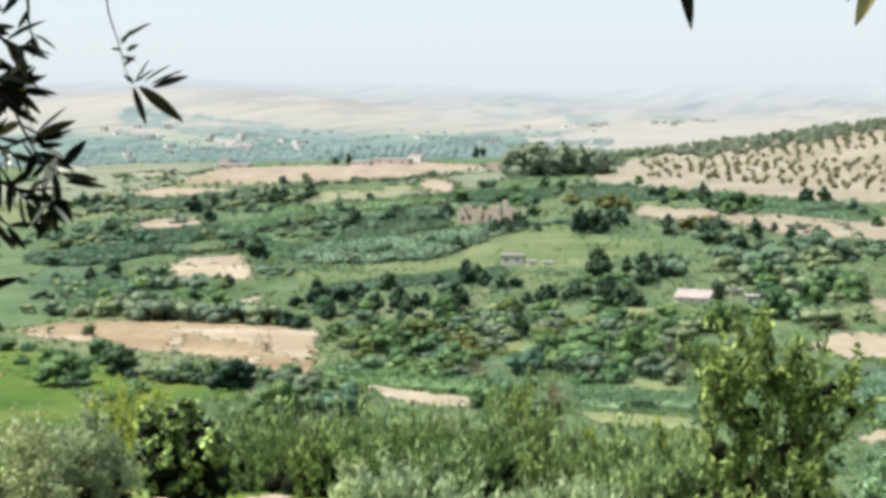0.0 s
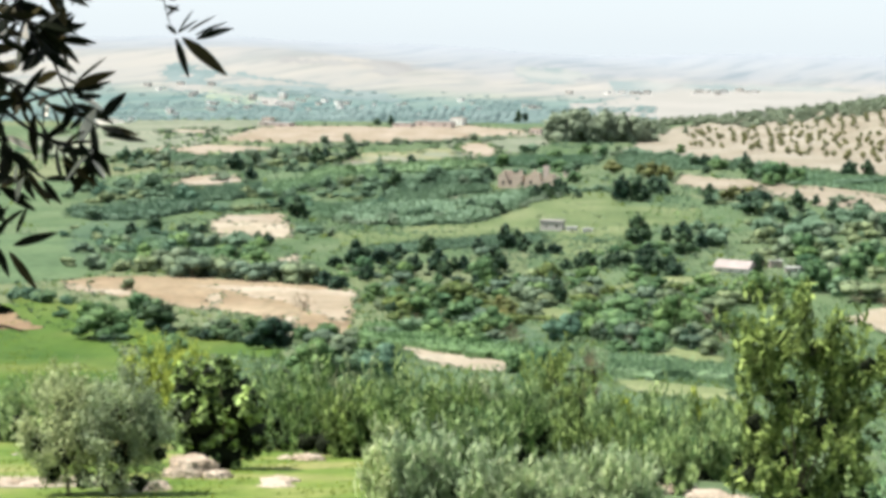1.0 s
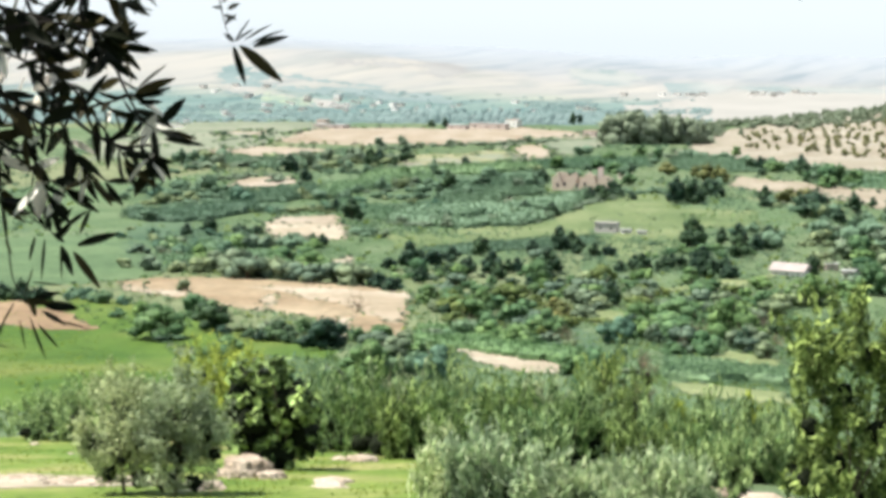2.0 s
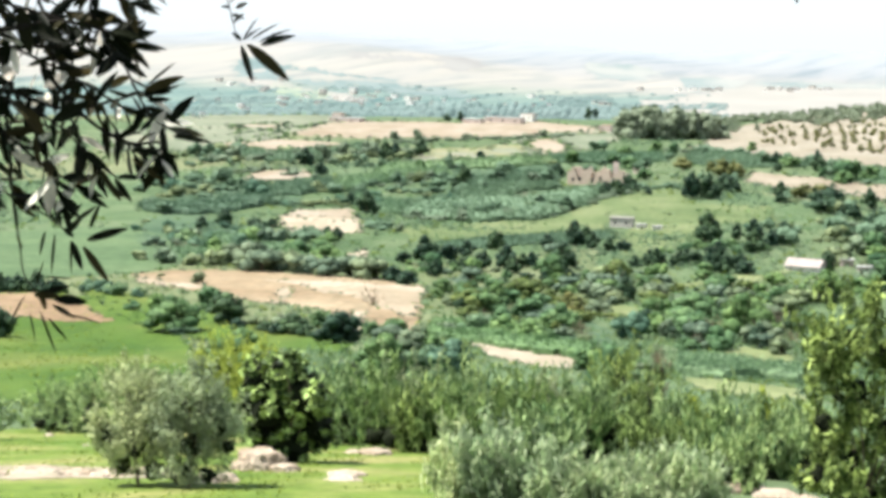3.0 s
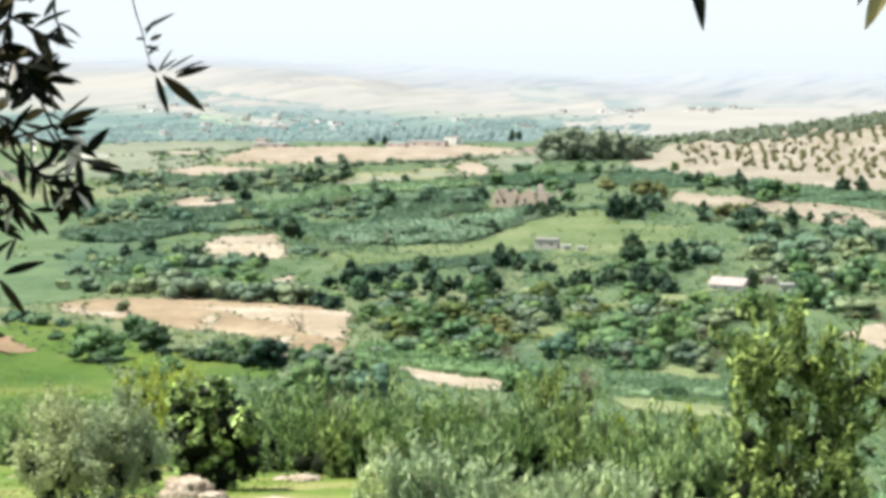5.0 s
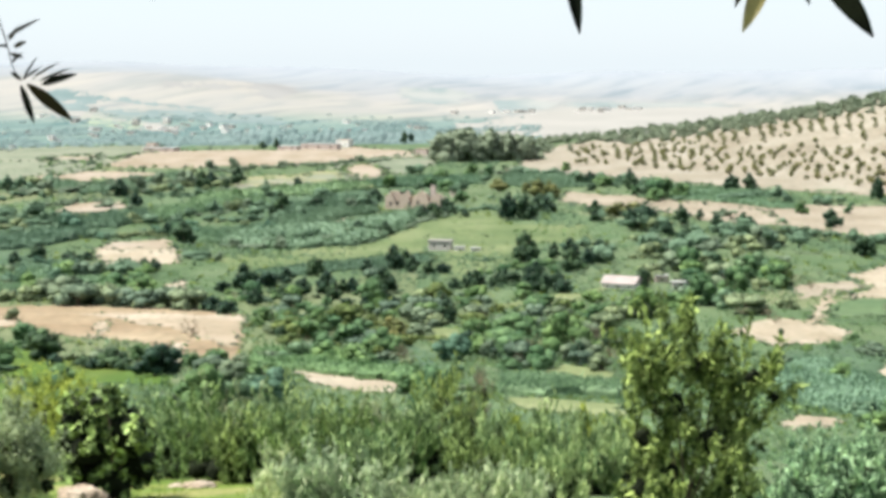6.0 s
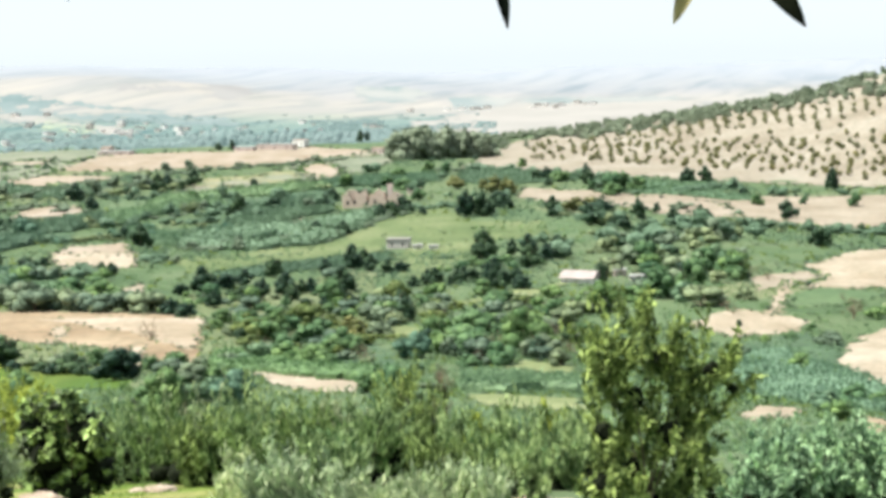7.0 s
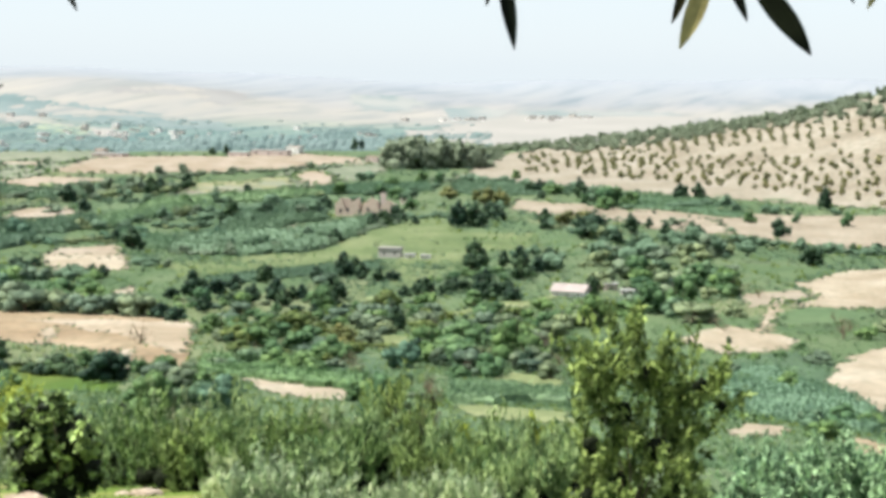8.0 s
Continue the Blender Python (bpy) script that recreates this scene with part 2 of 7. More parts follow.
FAR_COUNTRY = far_country()
BARK = earth("bark", (0.07, 0.055, 0.04), (0.12, 0.095, 0.07), (0.19, 0.16, 0.12), 3.0, (1, 1, 0.3), 14.0)
LEAF = {
    "dark": leafy("dark_green_leaves", (0.016, 0.036, 0.020), (0.051, 0.092, 0.049), 0.25, 0.55, True),
    "green": leafy("green_leaves", (0.054, 0.1102, 0.0454), (0.1253, 0.2052, 0.0871), 0.35, 0.55, True),
    "olive": leafy("grey_green_leaves", (0.165, 0.202, 0.105), (0.345, 0.405, 0.235), 0.3),
    "yellow": leafy("yellow_green_leaves", (0.06, 0.092, 0.026), (0.14, 0.185, 0.065), 0.4),
    # dark ends of open, lush, sage, bluegreen and fig stand in for shaded gaps
    "open": leafy("olive_green_leaves", (0.034, 0.062, 0.016), (0.262, 0.352, 0.120), 0.34),
    "silver": leafy("silvery_olive_leaves", (0.2339, 0.3263, 0.1612), (0.3953, 0.4588, 0.2837), 0.45),
    "lush": leafy("lush_green_leaves", (0.030, 0.072, 0.019), (0.222, 0.322, 0.118), 0.3),
    "sage": leafy("sage_green_leaves", (0.056, 0.114, 0.043), (0.335, 0.440, 0.200), 0.3),
    "bluegreen": leafy("blue_green_leaves", (0.028, 0.070, 0.038), (0.34, 0.52, 0.325), 0.35),
    "lime": leafy("lime_yellow_leaves", (0.15, 0.20, 0.032), (0.37, 0.44, 0.095), 0.45),
    "fig": leafy("fig_leaves", (0.010, 0.024, 0.007), (0.25, 0.36, 0.125), 0.08),
    # grove, ridge, hedge: haze painted into the leaf colour as a pale bluish tint
    "grove": leafy("haze_paled_leaves", (0.102, 0.140, 0.096), (0.152, 0.200, 0.136), 0.25),
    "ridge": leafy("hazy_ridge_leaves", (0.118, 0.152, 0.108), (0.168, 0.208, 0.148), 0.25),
    "hedge": leafy("haze_bluish_leaves", (0.066, 0.116, 0.074), (0.112, 0.180, 0.124), 0.3),
    "rust": leafy("rust_brown_leaves", (0.07, 0.085, 0.03), (0.15, 0.155, 0.06), 0.25),
    "grey": leafy("greyish_scrub_leaves", (0.062, 0.090, 0.054), (0.142, 0.186, 0.114), 0.25, 0.55, True),
    "cane": leafy("bluish_cane_leaves", (0.074, 0.134, 0.08), (0.14, 0.22, 0.13), 0.35, 0.55, True),
    "dry": leafy("dry_brown_twigs", (0.0836, 0.06688, 0.04636), (0.1672, 0.1383, 0.1003), 0.15),
    "orchard": leafy("dusty_olive_leaves", (0.088, 0.096, 0.040), (0.185, 0.188, 0.085), 0.3),
    "grass": leafy("grass_blades", (0.085, 0.14, 0.022), (0.19, 0.235, 0.05), 0.5),
}
WHITEWASH = plain("whitewashed_wall", (0.62, 0.60, 0.57))
CREAM = plain("dusty_pale_wall", (0.38, 0.36, 0.33))
BRICKRED = plain("reddish_clay_wall", (0.42, 0.34, 0.28))
PINK = plain("pinkish_plaster", (0.43, 0.36, 0.32))
TILE = plain("clay_roof", (0.30, 0.20, 0.16))
TIN = plain("pale_metal_roof", (0.27, 0.27, 0.26), 0.6)
ROSE = plain("faded_pinkish_roof", (0.25, 0.215, 0.205), 0.7, 0.5)
SLATE = plain("weathered_grey_roof", (0.20, 0.19, 0.18))
DARKGAP = plain("dark_opening_block", (0.03, 0.03, 0.035))
# near-black colour stands in for shade inside the near crowns
INNER_SHADE = plain("inner_shade_core", (0.007, 0.010, 0.004), 1.0, 9)
POLE = plain("grey_post", (0.4, 0.38, 0.35))


# ---- meshes ----
def put(name, me, material, parent=None, label=""):
    me.materials.append(material)
    ob = new(name, me)
    ob.parent = parent
    return tagged(ob, label)


def part(name, bm, material, parent=None, label=""):
    me = bpy.data.meshes.new(name)
    bm.to_mesh(me)
    bm.free()
    return put(name, me, material, parent, label)


def from_arrays(name, verts, faces, smooth=False):
    me = bpy.data.meshes.new(name)
    me.from_pydata([tuple(v) for v in verts], [], [tuple(int(i) for i in q) for q in faces])
    if smooth:
        me.polygons.foreach_set("use_smooth", [True] * len(me.polygons))
    me.update()
    return me


def base(name, x, y, z, label, category, group="", kind=""):
    ob = new(name)
    ob.location = (x, y, z)
    ob.empty_display_size = 0.3
    return tagged(ob, label, category, group, kind)


def tube(bm, points, r0, r1, sides=6):
    """A tapered round stem through the points."""
    pts = [Vector(p) for p in points]
    rings = []
    for i, p in enumerate(pts):
        way = (pts[min(i + 1, len(pts) - 1)] - pts[max(i - 1, 0)]).normalized()
        u = way.orthogonal().normalized()
        v = way.cross(u)
        r = r0 + (r1 - r0) * i / (len(pts) - 1)
        rings.append([bm.verts.new(p + r * (math.cos(2 * math.pi * k / sides) * u + math.sin(2 * math.pi * k / sides) * v)) for k in range(sides)])
    for a, b in zip(rings, rings[1:]):
        for k in range(sides):
            bm.faces.new((a[k], a[(k + 1) % sides], b[(k + 1) % sides], b[k]))
    bm.faces.new(rings[-1])
    bm.faces.new(rings[0][::-1])


def leaves(rng, centres, outward, length, width, droop=0.0, upright=0.0):
    """Rhombic leaves at the centres, each turned its own way: arrays of corners and faces."""
    n = len(centres)
    face = 0.75 * rng.normal(size=(n, 3)) + 0.7 * outward + np.array((0, 0, 0.75))
    way = rng.normal(size=(n, 3)) + 0.4 * outward
    way[:, 2] += 2.2 * upright - droop
    way /= np.linalg.norm(way, axis=1)[:, None] + 1e-9
    other = np.cross(face, way)
    other /= np.linalg.norm(other, axis=1)[:, None] + 1e-9
    ln = (length * rng.uniform(0.6, 1.3, n))[:, None]
    wd = (width * rng.uniform(0.6, 1.3, n))[:, None]
    v = np.stack([centres - way * ln / 2, centres + other * wd / 2, centres + way * ln / 2, centres - other * wd / 2], 1).reshape(-1, 3)
    return v, np.arange(4 * n).reshape(n, 4)


def crown_points(rng, n, lobes, height, bottom, hollow=0.45, clump=9, loose=0.03, shoot=0.0, fat=1.0, shape=(), low=0.15):
    """Points in a crown of uneven lobes, one unit wide, from bottom to height; and their outward ways."""
    spots, radii = [], []
    for i in range(lobes):
        a = rng.uniform(0, 2 * math.pi)
        r = rng.uniform(0.02, 0.36)
        rad = rng.uniform(0.17, 0.29) * fat
        zc = bottom + (height - bottom) * (0.12 + 0.72 * rng.uniform(0, 1) * (1 - 0.5 * r / 0.36))
        spots.append((r * math.cos(a), r * math.sin(a), zc))
        radii.append(rad)
    if shape:
        spots, radii, lobes = [(u, rng.uniform(-0.14, 0.14), h) for u, h, r in shape], [r for u, h, r in shape], len(shape)
    weight = np.array(radii) ** 2
    # shaped crowns: fewer leaves low down, baring cores painted as shade
    if shape:
        weight *= np.clip(1.5 * np.array([q[2] for q in spots]) / max(q[2] for q in spots) - 0.2, low, 1.0)
    m = max(lobes, n // clump)
    pick = rng.choice(lobes, m, p=weight / weight.sum())
    way = rng.normal(size=(m, 3))
    way /= np.linalg.norm(way, axis=1)[:, None]
    reach = rng.uniform(hollow, 1.0, m) ** 0.6 * np.array(radii)[pick]
    squash = np.array((1, 1, 1.0 if shape else max(0.75, min(1.6, (height - bottom) * 0.95))))
    heart = np.array(spots)[pick] + way * reach[:, None] * squash
    mine = rng.integers(0, m, n)
    p = heart[mine] + rng.normal(size=(n, 3)) * loose
    if shoot:
        sway = 0.45 * way + 0.2 * rng.normal(size=(m, 3)) + np.array((0, 0, 0.9))
        p += sway[mine] * (rng.random(n) * shoot)[:, None]
    p[:, 2] = np.clip(p[:, 2], bottom * 0.6 + 0.01, None)
    return p, way[mine], list(zip(spots, radii, [squash] * lobes))


def ball(fine):
    bm = bmesh.new()
    bmesh.ops.create_icosphere(bm, subdivisions=fine, radius=1)
    v, f = np.array([v.co for v in bm.verts]), np.array([[v.index for v in f.verts] for f in bm.faces])
    bm.free()
    return v, f


BALLS = {1: ball(1), 2: ball(2), 3: ball(3)}


def crown_mesh(rng, p, way, cores, scale, length, width, droop, upright, fill, fine=2, inner=False):
    """Leaves, over a leafy mass that fills the middle of each lobe; inner sets that mass to a near-black painted shade.
    """
    v, q = leaves(rng, p * scale, way, length, width, droop, upright)
    vs, fs, n = [v], [tuple(f) for f in q], len(v)
    bv, bf = BALLS[fine]
    for spot, rad, squash in cores if fill else ():
        a = rng.uniform(0, 6.28, 3)
        lump = 1 + 0.13 * np.sin(4.1 * bv[:, :1] + a[0]) * np.sin(4.7 * bv[:, 1:2] + a[1]) + 0.09 * np.sin(7.3 * bv[:, 2:] + 3 * bv[:, :1] + a[2])
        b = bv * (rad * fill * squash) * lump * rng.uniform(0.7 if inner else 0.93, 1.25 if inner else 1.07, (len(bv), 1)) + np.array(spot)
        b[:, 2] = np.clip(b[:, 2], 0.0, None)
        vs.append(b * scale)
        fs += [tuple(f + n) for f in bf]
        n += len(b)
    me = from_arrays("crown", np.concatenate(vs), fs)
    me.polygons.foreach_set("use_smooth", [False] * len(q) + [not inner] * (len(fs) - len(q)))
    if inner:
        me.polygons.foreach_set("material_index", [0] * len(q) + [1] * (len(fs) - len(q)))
    return me


def trunk_mesh(rng, height, bottom, thick, limbs=4):
    bm = bmesh.new()
    lean = rng.uniform(-0.05, 0.05, 2)
    fork = Vector((lean[0], lean[1], bottom + 0.1 * height))
    tube(bm, [(0, 0, -0.05), (lean[0] * 0.5, lean[1] * 0.5, fork.z * 0.5), fork], thick, thick * 0.7)
    for i in range(limbs):
        a = 2 * math.pi * i / limbs + rng.uniform(-0.5, 0.5)
        tip = Vector((0.26 * math.cos(a), 0.26 * math.sin(a), bottom + (height - bottom) * rng.uniform(0.55, 0.85)))
        tube(bm, [fork * 0.95, fork.lerp(tip, 0.5) + Vector((0.03, 0, 0.02)), tip], thick * 0.5, thick * 0.12, 5)
    return bm


PROFILE_D = (0, 3, 12, 30, 56, 100, 150, 200, 250, 330, 430, 600, 800, 1000, 1300, 1800, 2500, 2900, 3300, 3800, 4000, 4400, 4750, 4950)
PROFILE_DROP = (1.6, 1.7, 5, 10, 14.5, 23, 31, 38, 44, 50, 55, 62, 66, 69, 74, 85, 97, 90, 70, 26, 26, 12, 3, 8)
PLAIN_DROP = (1.6, 1.7, 5, 10, 14.5, 23, 31, 38, 44, 50, 55, 62, 66, 69, 74, 85, 99, 100, 98, 90, 84, 66, 42, 38)


def ground(x, y):
    """Height of the land: a hillside falling to a wide valley, an orchard hill beyond it, and far rolling country."""
    d = math.hypot(x, y)
    a = max(-30.0, min(30.0, math.degrees(math.atan2(x, y)))) if y > 0 else 0.0
    west = max(0.0, min(1.0, (3.0 - a) / 15.0))
    west = west * west * (3 - 2 * west)
    z = 1.6 - west * float(np.interp(d, PROFILE_D, PROFILE_DROP)) - (1 - west) * float(np.interp(d, PROFILE_D, PLAIN_DROP))
    foot = float(np.interp(a, (2, 3, 16.5, 25), (1400, 1250, 850, 600)))
    crest = float(np.interp(a, (2.5, 4, 5.9, 9.6, 13.2, 16.2, 25), (0, 4, 10, 24, 39, 58, 112)))
    s = max(0.0, min(1.0, (d - foot) / 520))
    s = 0.55 * s + 0.45 * s * s * (3 - 2 * s)
    back = max(0.0, min(1.0, (d - foot - 560) / 800))
    z += crest * s * (1 - back * back * (3 - 2 * back))
    far = max(0.0, min(1.0, (d - 2700) / 900))
    z += min(1.0, d / 120) * max(0.0, min(1.0, (2300 - d) / 500)) * 0.5 * (math.sin(x / 23 + 1.3) * math.sin(y / 31) + 0.6 * math.sin(x / 9.5 + y / 13))
    z += far * (5 * math.sin(x / 260 + 0.8) * math.sin(y / 210) + 4 * math.sin(x / 120 + y / 300))
    return z


# ---- land ----
def sheet(name, rings, angles, material, label, category, closed=False):
    verts = [(d * math.sin(radians(a)), d * math.cos(radians(a)), ground(d * math.sin(radians(a)), d * math.cos(radians(a)))) for d in rings for a in angles]
    n, k = len(angles), len(rings)
    faces = [(r * n + i, r * n + (i + 1) % n, (r + 1) * n + (i + 1) % n, (r + 1) * n + i) for r in range(k - 1) for i in range(n if closed else n - 1)]
    faces = [q[::-1] for q in faces]
    if closed:
        faces.append(tuple(range(n)))
    return tagged(put(name, from_arrays(name, verts, faces, True), material), label, category, "", "structure")


around = [-24 + 0.3 * i for i in range(161)] + [24 + 8 * i for i in range(1, 39)]
NEAR_EDGE = 1750
steps = [1.0 * 1.018 ** i for i in range(430)]
sheet("ground", [d for d in steps if d < NEAR_EDGE] + [NEAR_EDGE], around, TURF, "green valley land with scrub and dry grass", "ground", True)
sheet("backdrop_country", [NEAR_EDGE + (4960 - NEAR_EDGE) * i / 130 for i in range(131)], around + [around[0] + 360], FAR_COUNTRY, "distant wooded plain and pale hills in painted haze", "backdrop")


FIELDS = []


def inside(x, y, ring):
    odd = False
    for (x0, y0), (x1, y1) in zip(ring, ring[1:] + ring[:1]):
        if (y0 > y) != (y1 > y) and x < x0 + (y - y0) / (y1 - y0) * (x1 - x0):
            odd = not odd
    return odd


def field(name, label, material, corners, ragged=0.1, lift=0.0):
    """A plot of land of its own colour, draped on the ground, with a slightly ragged edge."""
    rng = random.Random(name + str(corners[0]))
    c = [Vector((*p, 0)) for p in corners]
    mid = sum(c, Vector()) / len(c)
    edge = []
    for a, b in zip(c, c[1:] + c[:1]):
        m = max(3, min(26, int((b - a).length / 3)))
        edge += [a.lerp(b, i / m) + Vector((rng.uniform(-1, 1) * 0.6, rng.uniform(-1, 1) * 1.6, 0)) * ragged * 16 * (mid.length / 400) ** 0.7 for i in range(m)]
    ring = [Vector(e.xy) for e in edge]
    FIELDS.append((material.name, [tuple(e) for e in ring]))
    lo = Vector((min(e.x for e in ring), min(e.y for e in ring)))
    hi = Vector((max(e.x for e in ring), max(e.y for e in ring)))
    sx, sy = max(2.0, (hi.x - lo.x) / 26), max(2.5, (hi.y - lo.y) / 26)
    inner = [Vector((lo.x + sx * (i + 0.5), lo.y + sy * (j + 0.5))) for i in range(int((hi.x - lo.x) / sx)) for j in range(int((hi.y - lo.y) / sy))]
    inner = [q for q in inner if inside(q.x, q.y, ring)]
    flat, _, tris, *_ = delaunay_2d_cdt(ring + inner, [], [list(range(len(ring)))], 1, 0.01)
    verts = [(q.x, q.y, ground(q.x, q.y) + 0.04 + min(q.length * 0.0002, 0.25) + 0.4 * lift) for q in flat]
    me = from_arrays(name, verts, tris, True)
    if sum(f.normal.z for f in me.polygons) < 0:
        me.flip_normals()
    return tagged(put(name, me, material), label, "field", "", "structure")


# ---- trees and shrubs of the valley ----
# kind: leaves material, crown height, bare trunk, lobes, leaves, leaf length, leaf width, upright, name, label
KINDS = {
    "dark": ("dark", 0.95, 0.03, 12, 900, 0.095, 0.07, 0.0, "tree", "dark green broad-crowned tree standing in the valley"),
    "green": ("green", 0.85, 0.03, 11, 900, 0.095, 0.065, 0.0, "broadleaf_tree", "mid-green leafy tree among valley fields"),
    "olive": ("olive", 0.85, 0.06, 10, 700, 0.085, 0.03, 0.1, "olive_tree", "grey-green olive tree with a loose crown"),
    "yellow": ("yellow", 0.9, 0.02, 9, 700, 0.085, 0.05, 0.0, "shrub", "yellow-green bushy shrub on the valley floor"),
    "rust": ("rust", 0.75, 0.03, 10, 700, 0.08, 0.05, 0.0, "broadleaf_tree", "rust-brown tree with turning leaves"),
    "grey": ("grey", 0.75, 0.03, 9, 800, 0.09, 0.05, 0.3, "shrub", "greyish green scrub bush growing in a thicket"),
    "scrub": ("green", 0.6, 0.02, 9, 650, 0.09, 0.05, 0.1, "shrub", "low green bush on the valley floor"),
    "cane": ("cane", 0.7, 0.01, 10, 800, 0.15, 0.034, 1.2, "cane_clump", "bluish green clump of tall cane"),
    "dry": ("dry", 0.8, 0.02, 8, 420, 0.12, 0.02, 0.6, "shrub", "dry brown leafless bush"),
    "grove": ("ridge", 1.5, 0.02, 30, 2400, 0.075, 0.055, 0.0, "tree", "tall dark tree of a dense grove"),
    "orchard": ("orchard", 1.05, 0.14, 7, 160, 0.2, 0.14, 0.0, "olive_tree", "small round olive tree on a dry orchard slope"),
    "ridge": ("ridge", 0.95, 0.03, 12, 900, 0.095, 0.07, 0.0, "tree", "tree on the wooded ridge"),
}
MASTERS = {}


def master(kind, k, far):
    """The meshes of one kind and variant of tree, shared by all that stand about as far off."""
    if (kind, k, far) not in MASTERS:
        leaf, height, bottom, lobes, n, length, width, upright, name, label = KINDS[kind]
        rng = np.random.default_rng(sum(map(ord, kind)) * 7 + k)
        more = (1.0, 1.45, 2.5)[far]
        p, way, cores = crown_points(rng, int(0.9 * n / more ** 2), max(4, int(lobes * (1.7, 1.4, 0.42)[far])), height, bottom, 0.8, 6, 0.03, 0.0, (0.82, 0.86, 1.1)[far])
        crown = crown_mesh(rng, p, way, cores, 1.0, (0.68, 0.76, 0.88)[far] * length * more ** 0.6, (0.68, 0.76, 0.88)[far] * width * more ** 0.6, 0.0, upright, 0.0 if kind == "dry" else 0.87, 1)
        crown.materials.append(LEAF[leaf])
        bm = trunk_mesh(rng, height, bottom, 0.035)
        trunk = bpy.data.meshes.new("trunk")
        bm.to_mesh(trunk)
        bm.free()
        trunk.materials.append(BARK)
        MASTERS[kind, k, far] = (trunk, crown)
    return MASTERS[kind, k, far]


FAR_TREES = {}
SIGHT_GAPS = ((42, 402, 13), (-6.6, 762.5, 13), (8, 547, 12), (55, 422, 4), (11, 841, 6), (27, 296, 9), (8, 303, 5))      # kept free of trees so the buildings stay in the camera's view: x, y, radius
chance = random.Random(5)


def grow(kind, x, y, width, height=0.0, joined=False):
    leaf, ratio, bottom, lobes, n, length, w, upright, name, label = KINDS[kind]
    if any((x - a) ** 2 + (y - b) ** 2 < r * r for a, b, r in SIGHT_GAPS):
        return None
    trunk, crown = master(kind, chance.randrange(4), 2 if joined else int(math.hypot(x, y) > 330))
    width *= 1.12
    tall = (height / ratio) if height else width * (chance.uniform(0.85, 1.3) if kind in ("dark", "green") else chance.uniform(0.75, 1.0))
    size = (width * chance.uniform(0.9, 1.1), width * chance.uniform(0.9, 1.1), tall)
    m = Matrix.LocRotScale((x, y, ground(x, y) + 0.02), Euler((0, 0, chance.uniform(0, 6.28))), size)
    if joined:
        # far dark and green trees take leaf colours with haze painted in
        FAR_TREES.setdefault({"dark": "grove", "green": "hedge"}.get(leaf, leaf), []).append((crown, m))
        return None
    ob = base(name, 0, 0, 0, label, "shrub" if name in ("shrub", "cane_clump") else "tree", "valley trees and shrubs")
    ob.matrix_basis = m
    for nm, me in (("trunk", trunk), ("crown", crown)):
        new(nm, me).parent = ob
    return ob


def join_far_trees():
    """The trees of far rows and woods, too many to count, in one mesh for each kind of leaf."""
    for leaf, items in FAR_TREES.items():
        verts, faces, n = [], [], 0
        for crown, m in items:
            co = np.empty(len(crown.vertices) * 3)
            crown.vertices.foreach_get("co", co)
            a = np.array(m)
            verts.append(co.reshape(-1, 3) @ a[:3, :3].T + a[:3, 3])
            faces += [tuple(i + n for i in f.vertices) for f in crown.polygons]
            n += len(crown.vertices)
        me = from_arrays("far_trees", np.concatenate(verts), faces)
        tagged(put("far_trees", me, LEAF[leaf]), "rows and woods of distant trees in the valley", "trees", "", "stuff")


BARE = ("stubble", "pale_bare_soil", "brown_soil", "sandy_slope", "dusty_fallow", "yellowish_mown_grass", "dry_pasture", "light_mown_grass", "blue_green_crop")
PLOTS = []


def open_land(x, y, reach):
    """Whether a plot of bare or mown land lies at a place, or a little way beyond it."""
    if not PLOTS:
        for nm, ring in FIELDS:
            if nm in BARE:
                PLOTS.append((*np.min(ring, axis=0), *np.max(ring, axis=0), ring))
    d = math.hypot(x, y)
    for k in (0.0, 0.5 * reach, reach):
        u, v = x * (1 + k / d), y * (1 + k / d)
        if any(a < u < c and b < v < e and inside(u, v, ring) for a, b, c, e, ring in PLOTS):
            return True
    return False


def plant(kind, spots):
    for s in spots:
        grow(kind, *s)


def row(kind, a, b, width, count, spread=0.5):
    """A hedge or tree row from a to b."""
    far = math.hypot(*a) > 480
    width *= 1.25
    count = int(count * (1.3 if far else 1.2))
    for i in range(count):
        s = (i + chance.uniform(0.2, 0.8)) / count
        x, y = a[0] + (b[0] - a[0]) * s + chance.gauss(0, width * spread), a[1] + (b[1] - a[1]) * s + chance.gauss(0, width * spread)
        if open_land(x, y, 2.0) and chance.random() < 0.8:
            continue
        grow(kind, x, y, (w := width * chance.uniform(0.6, 1.35)), 0.42 * w if far and chance.random() < 0.85 else 0.0, far)


def thicket(kinds, quad, width, count):
    """Bushes and trees scattered over a four-cornered piece of land."""
    kinds = [k if k != "dark" or chance.random() < 0.42 else chance.choice(("grey", "green")) for k in kinds.split() * 4]
    width *= 1.2
    for i in range(int(count * 0.8)):
        u, v = chance.random(), chance.random()
        x, y = (sum(w * q[k] for w, q in zip(((1 - u) * (1 - v), u * (1 - v), u * v, (1 - u) * v), quad)) for k in (0, 1))
        far = math.hypot(x, y) > 480
        w = width * (0.6 + 1.2 * chance.random() ** 1.8)
        if open_land(x, y, 4.0 * w) and chance.random() < 0.85:
            continue
        grow(chance.choice(kinds), x, y, w, w * chance.uniform(0.5, 0.75) if chance.random() < 0.6 else 0.0, far)


